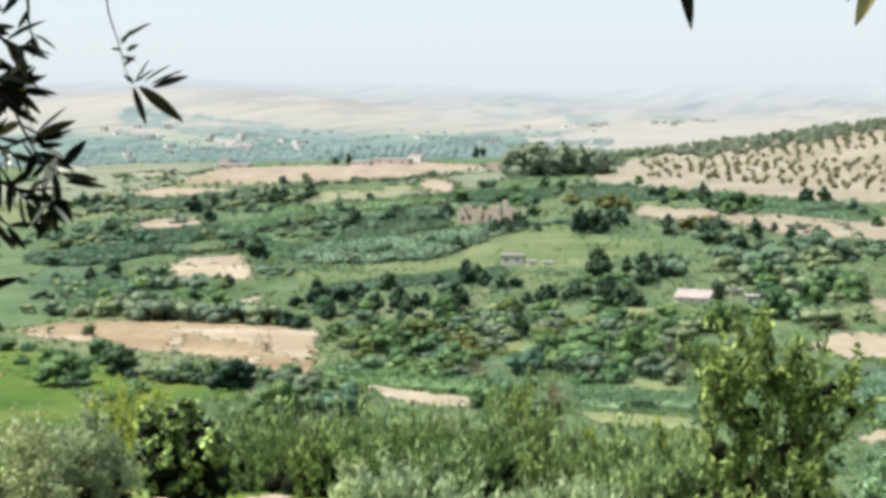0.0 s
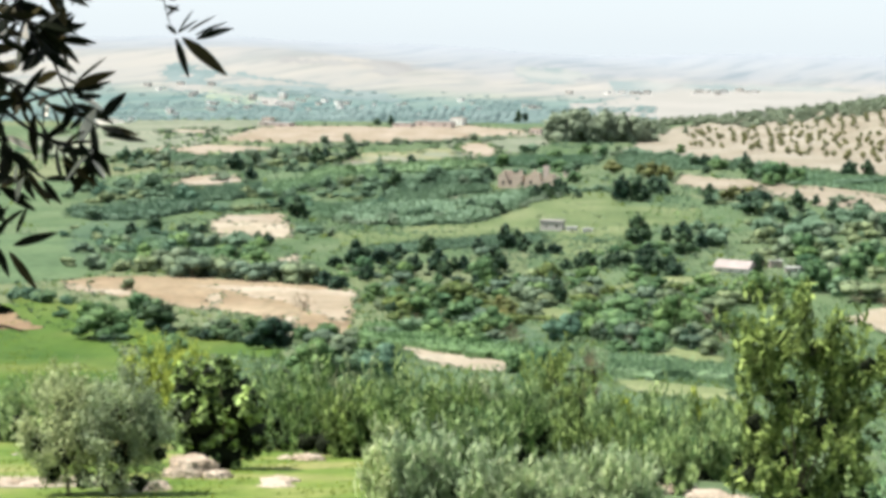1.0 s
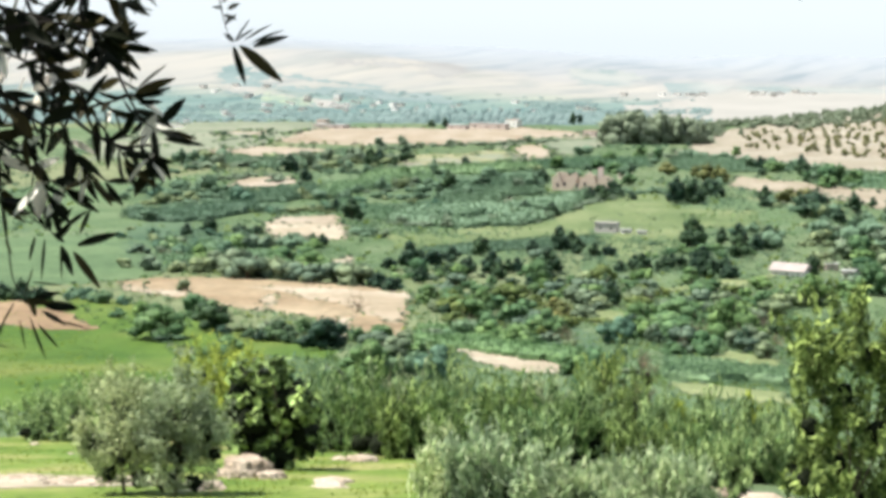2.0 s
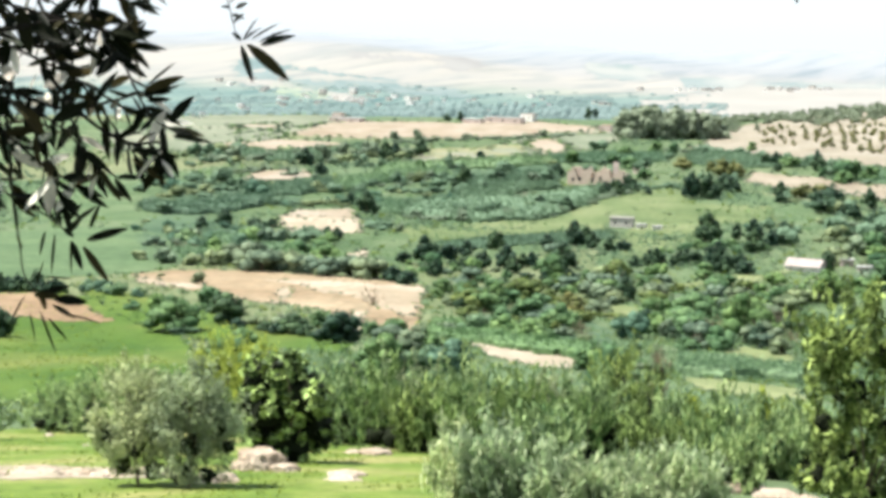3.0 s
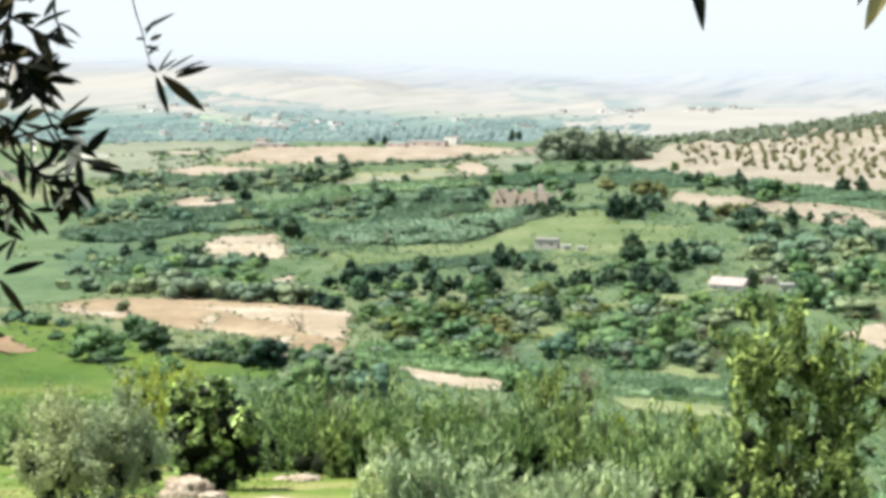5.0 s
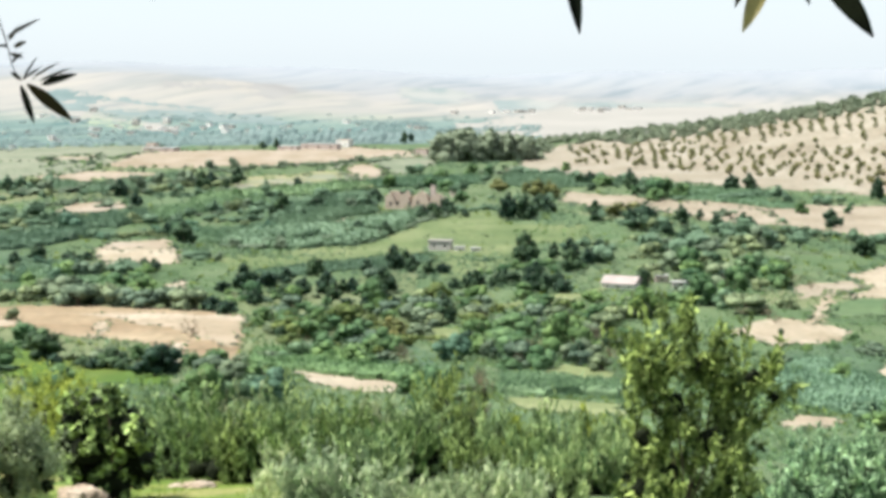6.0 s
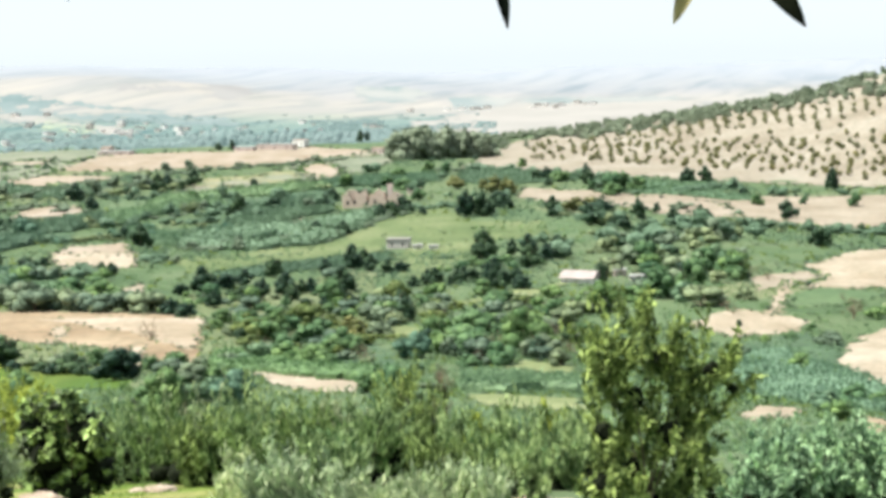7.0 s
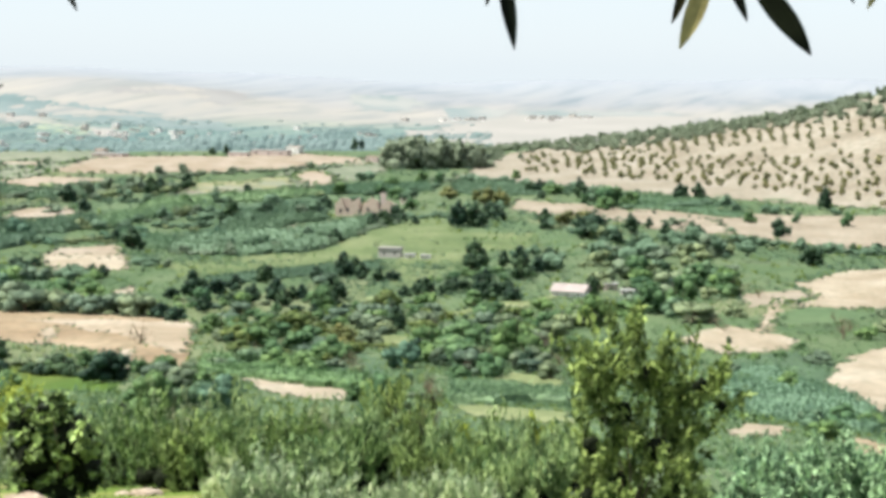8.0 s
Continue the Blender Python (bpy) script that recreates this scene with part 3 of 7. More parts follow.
def undergrowth(name, leaf, label, seed, count, near, far, span, upright, patch, view_width):
    """Low scrub over the rough land between the plots, thicker in some places than in others; tufts widen with distance
    to fit the camera's view.
    """
    rng = np.random.default_rng(seed)
    centres, outs, sizes = [], [], []
    plots = [ring for nm, ring in FIELDS if nm not in ("haze_bluish_crop", "dry_pasture")]
    boxes = [(min(p[0] for p in r), max(p[0] for p in r), min(p[1] for p in r), max(p[1] for p in r), r) for r in plots]
    for i in range(count):
        a = radians(rng.uniform(*span))
        d = 1 / rng.uniform(1 / far, 1 / near)
        x, y = d * math.sin(a), d * math.cos(a)
        if noise.noise((x / patch, y / patch / 2.2, seed * 3.1)) < -0.05 + 0.25 * rng.random():
            continue
        if any(x0 < x < x1 and y0 < y < y1 and inside(x, y, r) for x0, x1, y0, y1, r in boxes):
            continue
        # tuft width follows distance, giving one even size in the camera's view
        w = view_width * d * 0.000324 * rng.uniform(0.5, 1.6)
        n = 8
        way = rng.normal(size=(n, 3))
        way /= np.linalg.norm(way, axis=1)[:, None]
        way[:, 2] = np.abs(way[:, 2])
        centres.append(np.array((x, y, ground(x, y))) + way * w * np.array((0.5, 0.5, 0.42)) * rng.uniform(0.5, 1.0, (n, 1)))
        outs.append(way)
        sizes += [w] * n
    p, o, s = np.concatenate(centres), np.concatenate(outs), np.array(sizes)
    v, q = leaves(rng, p, o, 0.42 * s, 0.2 * s if upright < 0.5 else 0.09 * s, 0.0, upright)
    tagged(put(name, from_arrays(name, v, q), LEAF[leaf]), label, "undergrowth", "", "stuff")


def grass(name, label, leaf, quad, count, length, seed):
    """Tufts of grass blades over a four-cornered piece of land."""
    rng = np.random.default_rng(seed)
    u, v = rng.random((2, count))
    c = np.array(quad)
    xy = ((1 - u) * (1 - v))[:, None] * c[0] + (u * (1 - v))[:, None] * c[1] + (u * v)[:, None] * c[2] + ((1 - u) * v)[:, None] * c[3]
    keep = [k for k in range(count) if noise.noise((xy[k, 0] / 3, xy[k, 1] / 6, seed)) > -0.15 + 0.4 * rng.random()]
    p = np.array([(xy[k, 0], xy[k, 1], ground(xy[k, 0], xy[k, 1]) + 0.3 * length + 0.05) for k in keep])
    v, q = leaves(rng, p, np.zeros_like(p), length, 0.4 * length, 0.0, 0.12)
    tagged(put(name, from_arrays(name, v, q), LEAF[leaf]), label, "grass", "", "stuff")


def crop_stand(label, leaf, corners, tall):
    """A dense stand of tall crop or cane: upright blades over a leafy mass with steep, shaded sides."""
    rng = np.random.default_rng(int(abs(corners[0][0]) * 10))
    ring = []
    for a, b in zip(corners, corners[1:] + corners[:1]):
        m = max(2, int(math.dist(a, b) / 2.5))
        ring += [Vector((a[0] + (b[0] - a[0]) * i / m + rng.normal() * 0.4, a[1] + (b[1] - a[1]) * i / m + rng.normal() * 1.2)) for i in range(m)]
    edge = [tuple(q) for q in ring]
    lo, hi = np.min(edge, axis=0), np.max(edge, axis=0)
    pts = [q for q in zip(rng.uniform(lo[0], hi[0], 900), rng.uniform(lo[1], hi[1], 900)) if inside(*q, edge)]
    flat, _, tris, *_ = delaunay_2d_cdt(ring + [Vector(q) for q in pts], [], [list(range(len(ring)))], 1, 0.01)
    top = [(q.x, q.y, ground(q.x, q.y) + tall * ((0.3 if i < len(ring) else 0.62) + 0.22 * rng.random() + 0.25 * noise.noise((q.x / 7, q.y / 16, tall)))) for i, q in enumerate(flat)]
    n, k = len(top), len(ring)
    verts = top + [(q.x, q.y, ground(q.x, q.y) - 0.1) for q in ring]
    faces = [tuple(f) for f in tris] + [(i, (i + 1) % k, n + (i + 1) % k, n + i) for i in range(k)]
    span = float(np.hypot(*np.mean(edge, axis=0)))
    blades = [q for q in zip(rng.uniform(lo[0], hi[0], 6000), rng.uniform(lo[1], hi[1], 6000)) if inside(*q, edge)]
    p = np.array([(x, y, ground(x, y) + tall * rng.uniform(0.55, 1.0)) for x, y in blades] + [(x + rng.normal(), y + 1.2 * rng.normal(), ground(x, y) + tall * rng.uniform(0.1, 0.8)) for x, y in edge * 8])
    v, q = leaves(rng, p, np.zeros_like(p), 0.0022 * span + 0.25, 0.0007 * span + 0.05, 0.0, 0.9)
    faces += [tuple(int(i) + len(verts) for i in f) for f in q]
    me = from_arrays("crop", np.concatenate([np.array(verts), v]), faces)
    return tagged(put("crop", me, LEAF[leaf]), label, "crop", "", "stuff")


def edge_scrub(seed):
    """Rough weeds and bushes along the edges of the bare plots, sized by distance to fit the camera's view."""
    rng = np.random.default_rng(seed)
    bunch = {"grey": [], "green": [], "dark": []}
    for nm, ring in FIELDS:
        if nm.startswith("hazy") or nm in ("dry_pasture", "haze_bluish_crop"):
            continue
        for k in range(len(ring)):
            a, b = np.array(ring[k]), np.array(ring[(k + 1) % len(ring)])
            d = float(np.hypot(*a))
            if d < 95:
                continue
            for i in range(max(1, int(np.hypot(*(b - a)) / (d * 0.004)))):
                if rng.random() < 0.55:
                    q = a + (b - a) * rng.random() + rng.normal(size=2) * d * 0.0016
                    bunch[("grey", "green", "dark")[rng.integers(0, 3)]].append((q[0], q[1], d * 0.0033 * rng.uniform(0.4, 1.3)))
    for leaf, items in bunch.items():
        n = 14
        way = rng.normal(size=(len(items) * n, 3))
        way /= np.linalg.norm(way, axis=1)[:, None]
        way[:, 2] = np.abs(way[:, 2])
        w = np.repeat([i[2] for i in items], n)
        c = np.repeat([(i[0], i[1], ground(i[0], i[1])) for i in items], n, axis=0) + way * (w * rng.uniform(0.4, 1.0, len(w)))[:, None] * np.array((0.55, 0.55, 0.5))
        v, q = leaves(rng, c, way, 0.42 * w, 0.24 * w, 0.0, 0.2)
        tagged(put("weeds", from_arrays("weeds", v, q), LEAF[leaf]), "weeds and small bushes along plot edges", "weeds", "", "stuff")

# ---- fields ----
field('field', 'brown sandy bare slope above a green terrace', SAND, ((-104.9, 369.1), (-90.4, 375.8), (-65, 360.8), (-41.1, 351), (-37.8, 348.8), (-33.1, 292.5), (-30.9, 263.8), (-37.9, 270.4), (-52, 299.4), (-65, 309), (-81, 327.6), (-97.7, 347.5)))
field('field', 'pale sandy wash on the bare slope', CHALK, ((-72.3, 349.3), (-61.6, 348.2), (-50.5, 343.6), (-40.4, 345.2), (-37.6, 344.4), (-33.8, 297.2), (-33.7, 279.6), (-38.3, 293.5), (-48.8, 317.9), (-60.1, 333.3)), lift=0.12)
field('field', 'pale sandy wash on the bare slope', CHALK, ((-103, 362.1), (-92.5, 350.2), (-81.6, 339.1), (-79.2, 329), (-90.8, 339.4), (-99.1, 350.4)), lift=0.12)
field('field', 'pale sandy wash on the bare slope', CHALK, ((-66, 332.4), (-63.5, 333.8), (-60.9, 319.8), (-59.1, 304.2), (-61.3, 306.1), (-62.2, 320)), lift=0.2)
field('field', 'pale sandy wash on the bare slope', CHALK, ((-44.7, 294.4), (-42, 292.3), (-37.3, 254), (-38.6, 253.7)), lift=0.12)
field('field', 'pale straw-coloured harvested plot', PALE, ((-110.9, 559.9), (-80.4, 537.4), (-74.9, 502.9), (-92.1, 491.4)))
field('field', 'pale straw-coloured harvested plot', STRAW, ((-111.6, 597.8), (-94.5, 615.4), (-83.5, 558.3), (-110.5, 563.8)))
field('track', 'pale dusty dirt track between fields', PALE, ((-23.8, 254.3), (-19.9, 249.8), (-12.2, 225), (-5, 206.3), (-3.1, 193.3), (-5.4, 186.7), (-10.4, 192.4), (-15.7, 212.5), (-21.2, 238.7)))
field('field', 'light green mown strip between hedges', MOWN, ((7, 175.7), (9.7, 178.3), (18.1, 169.2), (16.8, 152.4), (12.1, 156.1), (8.4, 163.7)))
field('field', 'wide straw-coloured harvested field', STRAW, ((-241.7, 1241.4), (-258.1, 1519.4), (-212.9, 1593), (-137.5, 1566.1), (-75.5, 1658.8), (-4.9, 1472.8), (-8.8, 1348.5), (-62.4, 1283.2), (-109.5, 1202.7), (-158.9, 1188.7), (-207.5, 1198.2)))
field('field', 'pale mown field', PALE, ((-59.7, 1116.1), (-55.8, 1230.4), (-39.8, 1203.9), (-30, 1094.3), (-32.9, 1017.9), (-48, 1022.4)))
field('field', 'yellowish pasture', DRYGRASS, ((-113, 1052.5), (-61.9, 1124.1), (-52.2, 1008.5), (-83.3, 949.6), (-115.7, 959.8)))
field('field', 'thin strip of pale soil', STRAW, ((-250.3, 1059.6), (-237.9, 1135), (-179.1, 1119.3), (-157.5, 1123.3), (-150.5, 1048.9), (-185.1, 1029.2), (-226.1, 1029.7)))
field('field', 'thin strip of pale soil', STRAW, ((-316.5, 1399.8), (-286, 1482), (-263.3, 1341.6), (-291.7, 1309)))
field('field', 'straw-coloured plot between hedges', STRAW, ((-166.4, 734.7), (-170.3, 811.8), (-148.7, 834.1), (-138.7, 782.7), (-157.6, 751)))
field('field', 'light green pasture', PASTURE, ((-65.9, 518.7), (-47.8, 546), (-27.8, 577.4), (-13.3, 603.4), (-3.3, 581.7), (-6.3, 516.8), (-24, 498.7), (-42, 479.8), (-58.4, 485.3)))
field('field', 'light green pasture', PASTURE, ((-17.3, 604), (7.5, 733.8), (27.1, 751.4), (28.8, 673.4), (58.2, 662.8), (54.4, 595.7), (34.4, 582.7), (18.9, 473.6), (4.6, 421), (-1.1, 475.3), (5.9, 562.1), (-7.1, 576.6)))
field('field', 'green crop field', CROP, ((-85, 669.3), (-60.9, 695.6), (-32.7, 677), (-27.3, 606.6), (-50.4, 575.5), (-71.2, 590.8)))
field('field', 'green crop field', CROP, ((-93.2, 868.5), (-33.9, 955), (-25.5, 792.9), (-48.6, 714.8), (-73.4, 706)))
field('field', 'green crop field', CROP, ((-153.5, 547.6), (-145.7, 590.5), (-102.8, 497.2), (-90.5, 452.4), (-94.6, 405), (-113.3, 403.4)))
field('field', 'green crop field', CROP, ((-190.8, 706.6), (-151.2, 687.6), (-127.8, 710.4), (-115.1, 616.8), (-152.1, 600.4)))
# sheets over the far turf that paint it hazier
field('field', 'grey-green far land with haze painted in', HAZE_PALED, ((-307, 1400.5), (-285.2, 1425.7), (-241, 1381.6), (-231.9, 1216.9), (-229.6, 1110.8), (-236.4, 1077.3)))
field('field', 'grey-green far land with haze painted in', HAZE_PALED, ((-65.4, 1254.6), (-35.8, 1366), (-0.4, 1492.3), (3.7, 1241.3), (-14.6, 1100.6), (-41, 1046.1), (-64.1, 937.3), (-88.6, 909.1), (-116.1, 941.7), (-107.8, 1006.1), (-79.4, 1060.8)))
field('field', 'grey-green far land with haze painted in', HAZE_PALED, ((-374.6, 1252.8), (-339.2, 1315.3), (-281.8, 1339.8), (-247.1, 1255), (-243.8, 1089.3), (-253.1, 981.7), (-288.1, 963.5)))
field('field', 'grey-green far land with haze painted in', HAZE_PALED, ((-423.2, 1553.5), (-404.5, 1740.2), (-323.2, 1768.1), (-276.6, 1768.7), (-247.9, 1552.2), (-256.4, 1353.3), (-275.7, 1184.9), (-302.6, 1109.7)))
field('field', 'smooth blue-green crop field', TEAL, ((-177.9, 482.1), (-150.7, 522.3), (-122.8, 477), (-98.1, 386.3), (-106.3, 368.4), (-121.9, 346.8), (-135.1, 352.3), (-165.2, 415.6)))
field('field', 'green crop field', CROP, ((-21.3, 264.3), (-12.5, 304.2), (-0.4, 260.1), (-0.3, 234.2), (-8.4, 224.3), (-18.4, 248.5)))
field('field', 'bright green crop strip', MEADOW, ((5.6, 197.7), (12.9, 211.7), (22.6, 206.1), (21.8, 192.9), (13.4, 189.6), (5.7, 181.5)))
field('meadow', 'bright green grassy meadow', MEADOW, ((-130.5, 313.2), (-114.7, 325.1), (-93.9, 309.2), (-59.9, 241.3), (-41.4, 169), (-39.9, 142.6), (-42.4, 127.5), (-52.2, 131.7), (-69.9, 164.5)))
field('field', 'brown bare earth beside a hedge', TAN, ((-120.6, 322.6), (-110.2, 322.2), (-87.3, 284.2), (-80.2, 270.2), (-86.9, 267.7), (-101.5, 279.3)), lift=0.15)
field('meadow', 'bright green grassy terrace', MEADOW, ((-103.8, 326.8), (-88.7, 317.5), (-68.7, 280.4), (-61.8, 248.8), (-78.7, 271.6)), lift=0.1)
field('track', 'dry yellowish track below the white house', MOWN, ((12.5, 373.3), (18.9, 377.7), (26.3, 386.6), (33.7, 391.6), (40, 416.4), (42.6, 415.3), (36.4, 392.1), (31.3, 378.4), (25.3, 372), (19.6, 369.3), (14.1, 366.5)))
field('field', 'strip of light green pasture among shrubs', MOWN, ((-6.8, 299.5), (-4.1, 323.5), (2.2, 322.2), (7.1, 305), (5.6, 280.8), (-0.9, 284.3)))
field('field', 'strip of light green pasture among shrubs', MOWN, ((13.1, 222.6), (17.7, 234), (23.1, 226), (22.6, 214.7), (17.3, 210.8)))
field('field', 'small patch of dry pale soil', PALE, ((18.1, 291.9), (21, 303.2), (23.1, 301.8), (21.7, 292.2), (19.4, 287.1)))
field('meadow', 'green grass between bushes below the sandy slope', MEADOW, ((-87.2, 302.3), (-77.1, 284.6), (-71.1, 292.3), (-58.5, 262.6), (-52.5, 268.9), (-40.2, 248.9), (-35, 231.4), (-32.5, 210.3), (-39.3, 216.2), (-47.1, 225.3), (-54, 235.5), (-63.1, 252.1), (-72.4, 267.2)))
field('track', 'pale dirt track between bare fields', PALE, ((95.1, 413.5), (95.7, 406.4), (82.6, 362.1), (72.6, 321.5), (69.2, 318.2), (78.7, 356.1)))
field('field', 'wedge of bright pale soil', STRAW, ((-59.5, 1110.2), (-59, 1217.6), (-45.8, 1230.5), (-37.6, 1187.1), (-29.4, 1087.1), (-28.9, 1023.6), (-36.6, 1035.8), (-47.8, 1060.6)), lift=0.3)
field('field', 'pale harvested plot in front of trees', PALE, ((-108.6, 549.7), (-110.5, 563.3), (-101.8, 567.4), (-91.2, 561), (-80.8, 547.8), (-74, 505.4), (-77, 494.6), (-83, 500.9), (-89.2, 497.7), (-90.3, 477.2)), lift=0.12)
field('field', 'small pale plot beside a hedge', PALE, ((-40.8, 674.5), (-41.5, 700.8), (-35.8, 704), (-33, 685.9), (-34.4, 661.4)))
field('field', 'small patch of pale soil on a slope', PALE, ((-67.9, 420.5), (-67.1, 431.2), (-64.9, 434.2), (-66.6, 449.5), (-65.3, 450.6), (-59.7, 412.3), (-62, 407.7)))
field('field', 'pale brown fallow field', FALLOW, ((58.6, 820.6), (68.6, 882.7), (98.7, 848.9), (121.5, 785.4), (143.2, 744.4), (133.8, 659.8), (112.8, 685.7), (91.9, 748.1), (68.8, 786.3)))
field('field', 'pale brown fallow field', FALLOW, ((94.3, 815.8), (116.4, 830), (134.6, 792.6), (170.3, 776.6), (224.1, 768.8), (189.2, 598.8), (155.9, 593.2), (132, 650.4), (104.9, 683.4)))
field('field', 'pale harvested field on the hill foot', PALE, ((106, 444.8), (133.3, 494.2), (159.3, 525.8), (123.1, 388.4), (101, 373.6), (90.1, 379.9), (105.9, 417.6)))
field('field', 'pale sandy mound', PALE, ((51.8, 308.6), (61.2, 326.4), (67.8, 332.1), (72.2, 317.4), (74, 307.3), (69.3, 295.8), (62.1, 285.1), (54.6, 275.8), (52.7, 299.2)))
field('field', 'brown earth beside sandy mound', FALLOW, ((88.7, 428.3), (104.9, 430.9), (104.6, 418), (88.6, 384.4), (79.8, 379.1)))
field('field', 'small blue-green grassy patch', TEAL, ((81.7, 359.4), (91.9, 377), (98.3, 377.6), (104.2, 358.6), (85.1, 339.5), (77.1, 329.3)))
field('field', 'pale harvested field on a slope', PALE, ((62.7, 243), (76.1, 280.6), (87, 296.1), (105.9, 319.8), (66.8, 197), (50.7, 173.6)))
field('field', 'green crop field', CROP, ((52.8, 266.8), (71.7, 293.2), (72.6, 274.5), (58.1, 228), (47.8, 163.5), (40.7, 170.4), (40.5, 201)))
field('field', 'small sandy patch below a slope', PALE, ((28.3, 143.7), (33.4, 154.9), (36.1, 152.7), (31.6, 136), (27.4, 133.2)))
field('field', 'strip of bare sandy earth', SAND, ((36.9, 141.2), (37.3, 126.1), (35.2, 113.5), (32.6, 113.9), (33.7, 126.6)))
field("field", "dry straw-coloured orchard slope", HILLSOIL, ((43, 1111), (75.8, 1063.3), (105.3, 1012.5), (126, 979.7), (158.4, 933.7), (195, 870.1), (225.5, 838.9), (240, 825.8), (268, 760), (270, 620), (458.6, 1054.6), (427.5, 1174.6), (380.6, 1284.8), (321.7, 1393.3), (252.5, 1509), (168.3, 1601.2), (108.8, 1556.2)), ragged=0.02)
field('lawn', 'short green grass with bare stones', LAWN, ((-40.6, 95.4), (-35, 102), (-24.3, 97.7), (-13.3, 87.5), (-7.5, 76.7), (-3.7, 41), (-11.4, 39.3), (-17.3, 39.8)), lift=0.03)
field('field', 'bare stony ground in the grass', PALE, ((-24.2, 58.4), (-20.7, 58.6), (-16.8, 56.7), (-13.6, 54.8), (-13.3, 50.8), (-16.6, 50.9), (-21.6, 52.5)), lift=0.08)

field("backdrop_field", "pale green far field in painted haze", FAR_GREEN, ((-579.4, 2925), (-453.1, 2681.6), (-437.7, 2513), (-521.2, 2652.6)), ragged=0.5)
field("backdrop_field", "pale straw far field in painted haze", FAR_STRAW, ((-669.4, 3062.6), (-578, 2943.6), (-448.6, 2682.3), (-373.8, 2549.2), (-371.9, 2422.4), (-496.2, 2690.6), (-643.3, 2942.3)), ragged=0.5)
field("backdrop_field", "long dark hedge in painted haze", FAR_HEDGE, ((-702.1, 3213.3), (-569.2, 3089.1), (-440.4, 2937.1), (-303.8, 2797.2), (-293.6, 2703.6), (-422.4, 2816.2), (-548.1, 2973.8), (-676.1, 3093.4)), ragged=0.5)
field("backdrop_field", "dark wooded strip in painted haze", FAR_HEDGE, ((-739.1, 3385.2), (-667.3, 3343.9), (-625.4, 3215.7), (-669.1, 3213.6), (-710.5, 3252.2)), ragged=0.5)
field("backdrop_field", "dark hedge in painted haze", FAR_HEDGE, ((-492.2, 3039.3), (-386.8, 2993), (-275.7, 2909.6), (-276.7, 2817), (-387.6, 2920.6), (-483.5, 2985)), ragged=0.5)
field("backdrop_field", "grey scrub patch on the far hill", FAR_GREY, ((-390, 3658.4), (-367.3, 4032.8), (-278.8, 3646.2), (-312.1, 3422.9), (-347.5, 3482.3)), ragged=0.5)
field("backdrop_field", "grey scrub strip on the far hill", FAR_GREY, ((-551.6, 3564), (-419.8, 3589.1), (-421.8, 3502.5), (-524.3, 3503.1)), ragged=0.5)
field("backdrop_field", "blue-green wooded flat in painted haze", FAR_LINE, ((-68.6, 4105.8), (38.3, 4097.9), (91, 3912.7), (34.2, 3663.5), (-55.1, 3678)), ragged=0.5)
field("backdrop_field", "pale straw plain in painted haze", FAR_STRAW, ((16.1, 2597.1), (173, 3154.8), (347.2, 3350.5), (639.1, 3511.8), (235.6, 1542.4), (120.9, 1698.8), (25.2, 1982.4)), ragged=0.5)
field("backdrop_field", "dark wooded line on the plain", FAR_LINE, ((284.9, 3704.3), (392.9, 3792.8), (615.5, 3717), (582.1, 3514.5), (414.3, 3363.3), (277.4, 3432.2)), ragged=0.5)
field("backdrop_field", "blue-green wooded flat in painted haze", FAR_LINE, ((127.1, 3803.4), (210.8, 3845.7), (269.9, 3712.9), (218.8, 3388.4), (128.4, 3325.7)), ragged=0.02)
field("backdrop_field", "dark hedge in painted haze", FAR_HEDGE, ((-643.3, 2942.3), (-571.4, 2884.2), (-430.2, 2571.9), (-421.7, 2520.9), (-548, 2765.6), (-624.4, 2855.2)), ragged=0.3)
field("backdrop_field", "dark hedge in painted haze", FAR_HEDGE, ((-436.5, 2980), (-349.4, 2855), (-241.4, 2747.3), (-233.8, 2660.7), (-335.8, 2742.9), (-425.4, 2903.4)), ragged=0.3)
field("backdrop_field", "dark hedge in painted haze", FAR_HEDGE, ((-641.3, 3328.2), (-522.4, 3227.5), (-401.7, 3109), (-396.9, 3071.9), (-512.1, 3163.5), (-631.3, 3275.3)), ragged=0.3)

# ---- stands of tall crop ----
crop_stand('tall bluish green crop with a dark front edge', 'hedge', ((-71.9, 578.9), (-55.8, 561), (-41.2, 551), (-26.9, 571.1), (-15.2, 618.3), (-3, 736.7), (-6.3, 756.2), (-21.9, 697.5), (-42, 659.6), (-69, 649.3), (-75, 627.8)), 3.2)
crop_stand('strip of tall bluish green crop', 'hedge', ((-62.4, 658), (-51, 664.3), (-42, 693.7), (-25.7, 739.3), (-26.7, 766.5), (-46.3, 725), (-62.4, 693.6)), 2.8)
crop_stand('strip of tall bluish green crop', 'cane', ((-113.7, 684.3), (-104, 727.9), (-93.2, 778.5), (-77.5, 801.1), (-84.8, 847.1), (-105, 809.5), (-121.1, 743.4)), 3)
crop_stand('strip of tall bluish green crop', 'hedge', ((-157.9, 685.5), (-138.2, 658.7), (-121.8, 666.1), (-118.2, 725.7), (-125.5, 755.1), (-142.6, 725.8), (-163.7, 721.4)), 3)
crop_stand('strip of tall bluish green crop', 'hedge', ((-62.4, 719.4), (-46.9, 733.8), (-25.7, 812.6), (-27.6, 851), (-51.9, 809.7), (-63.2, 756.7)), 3)
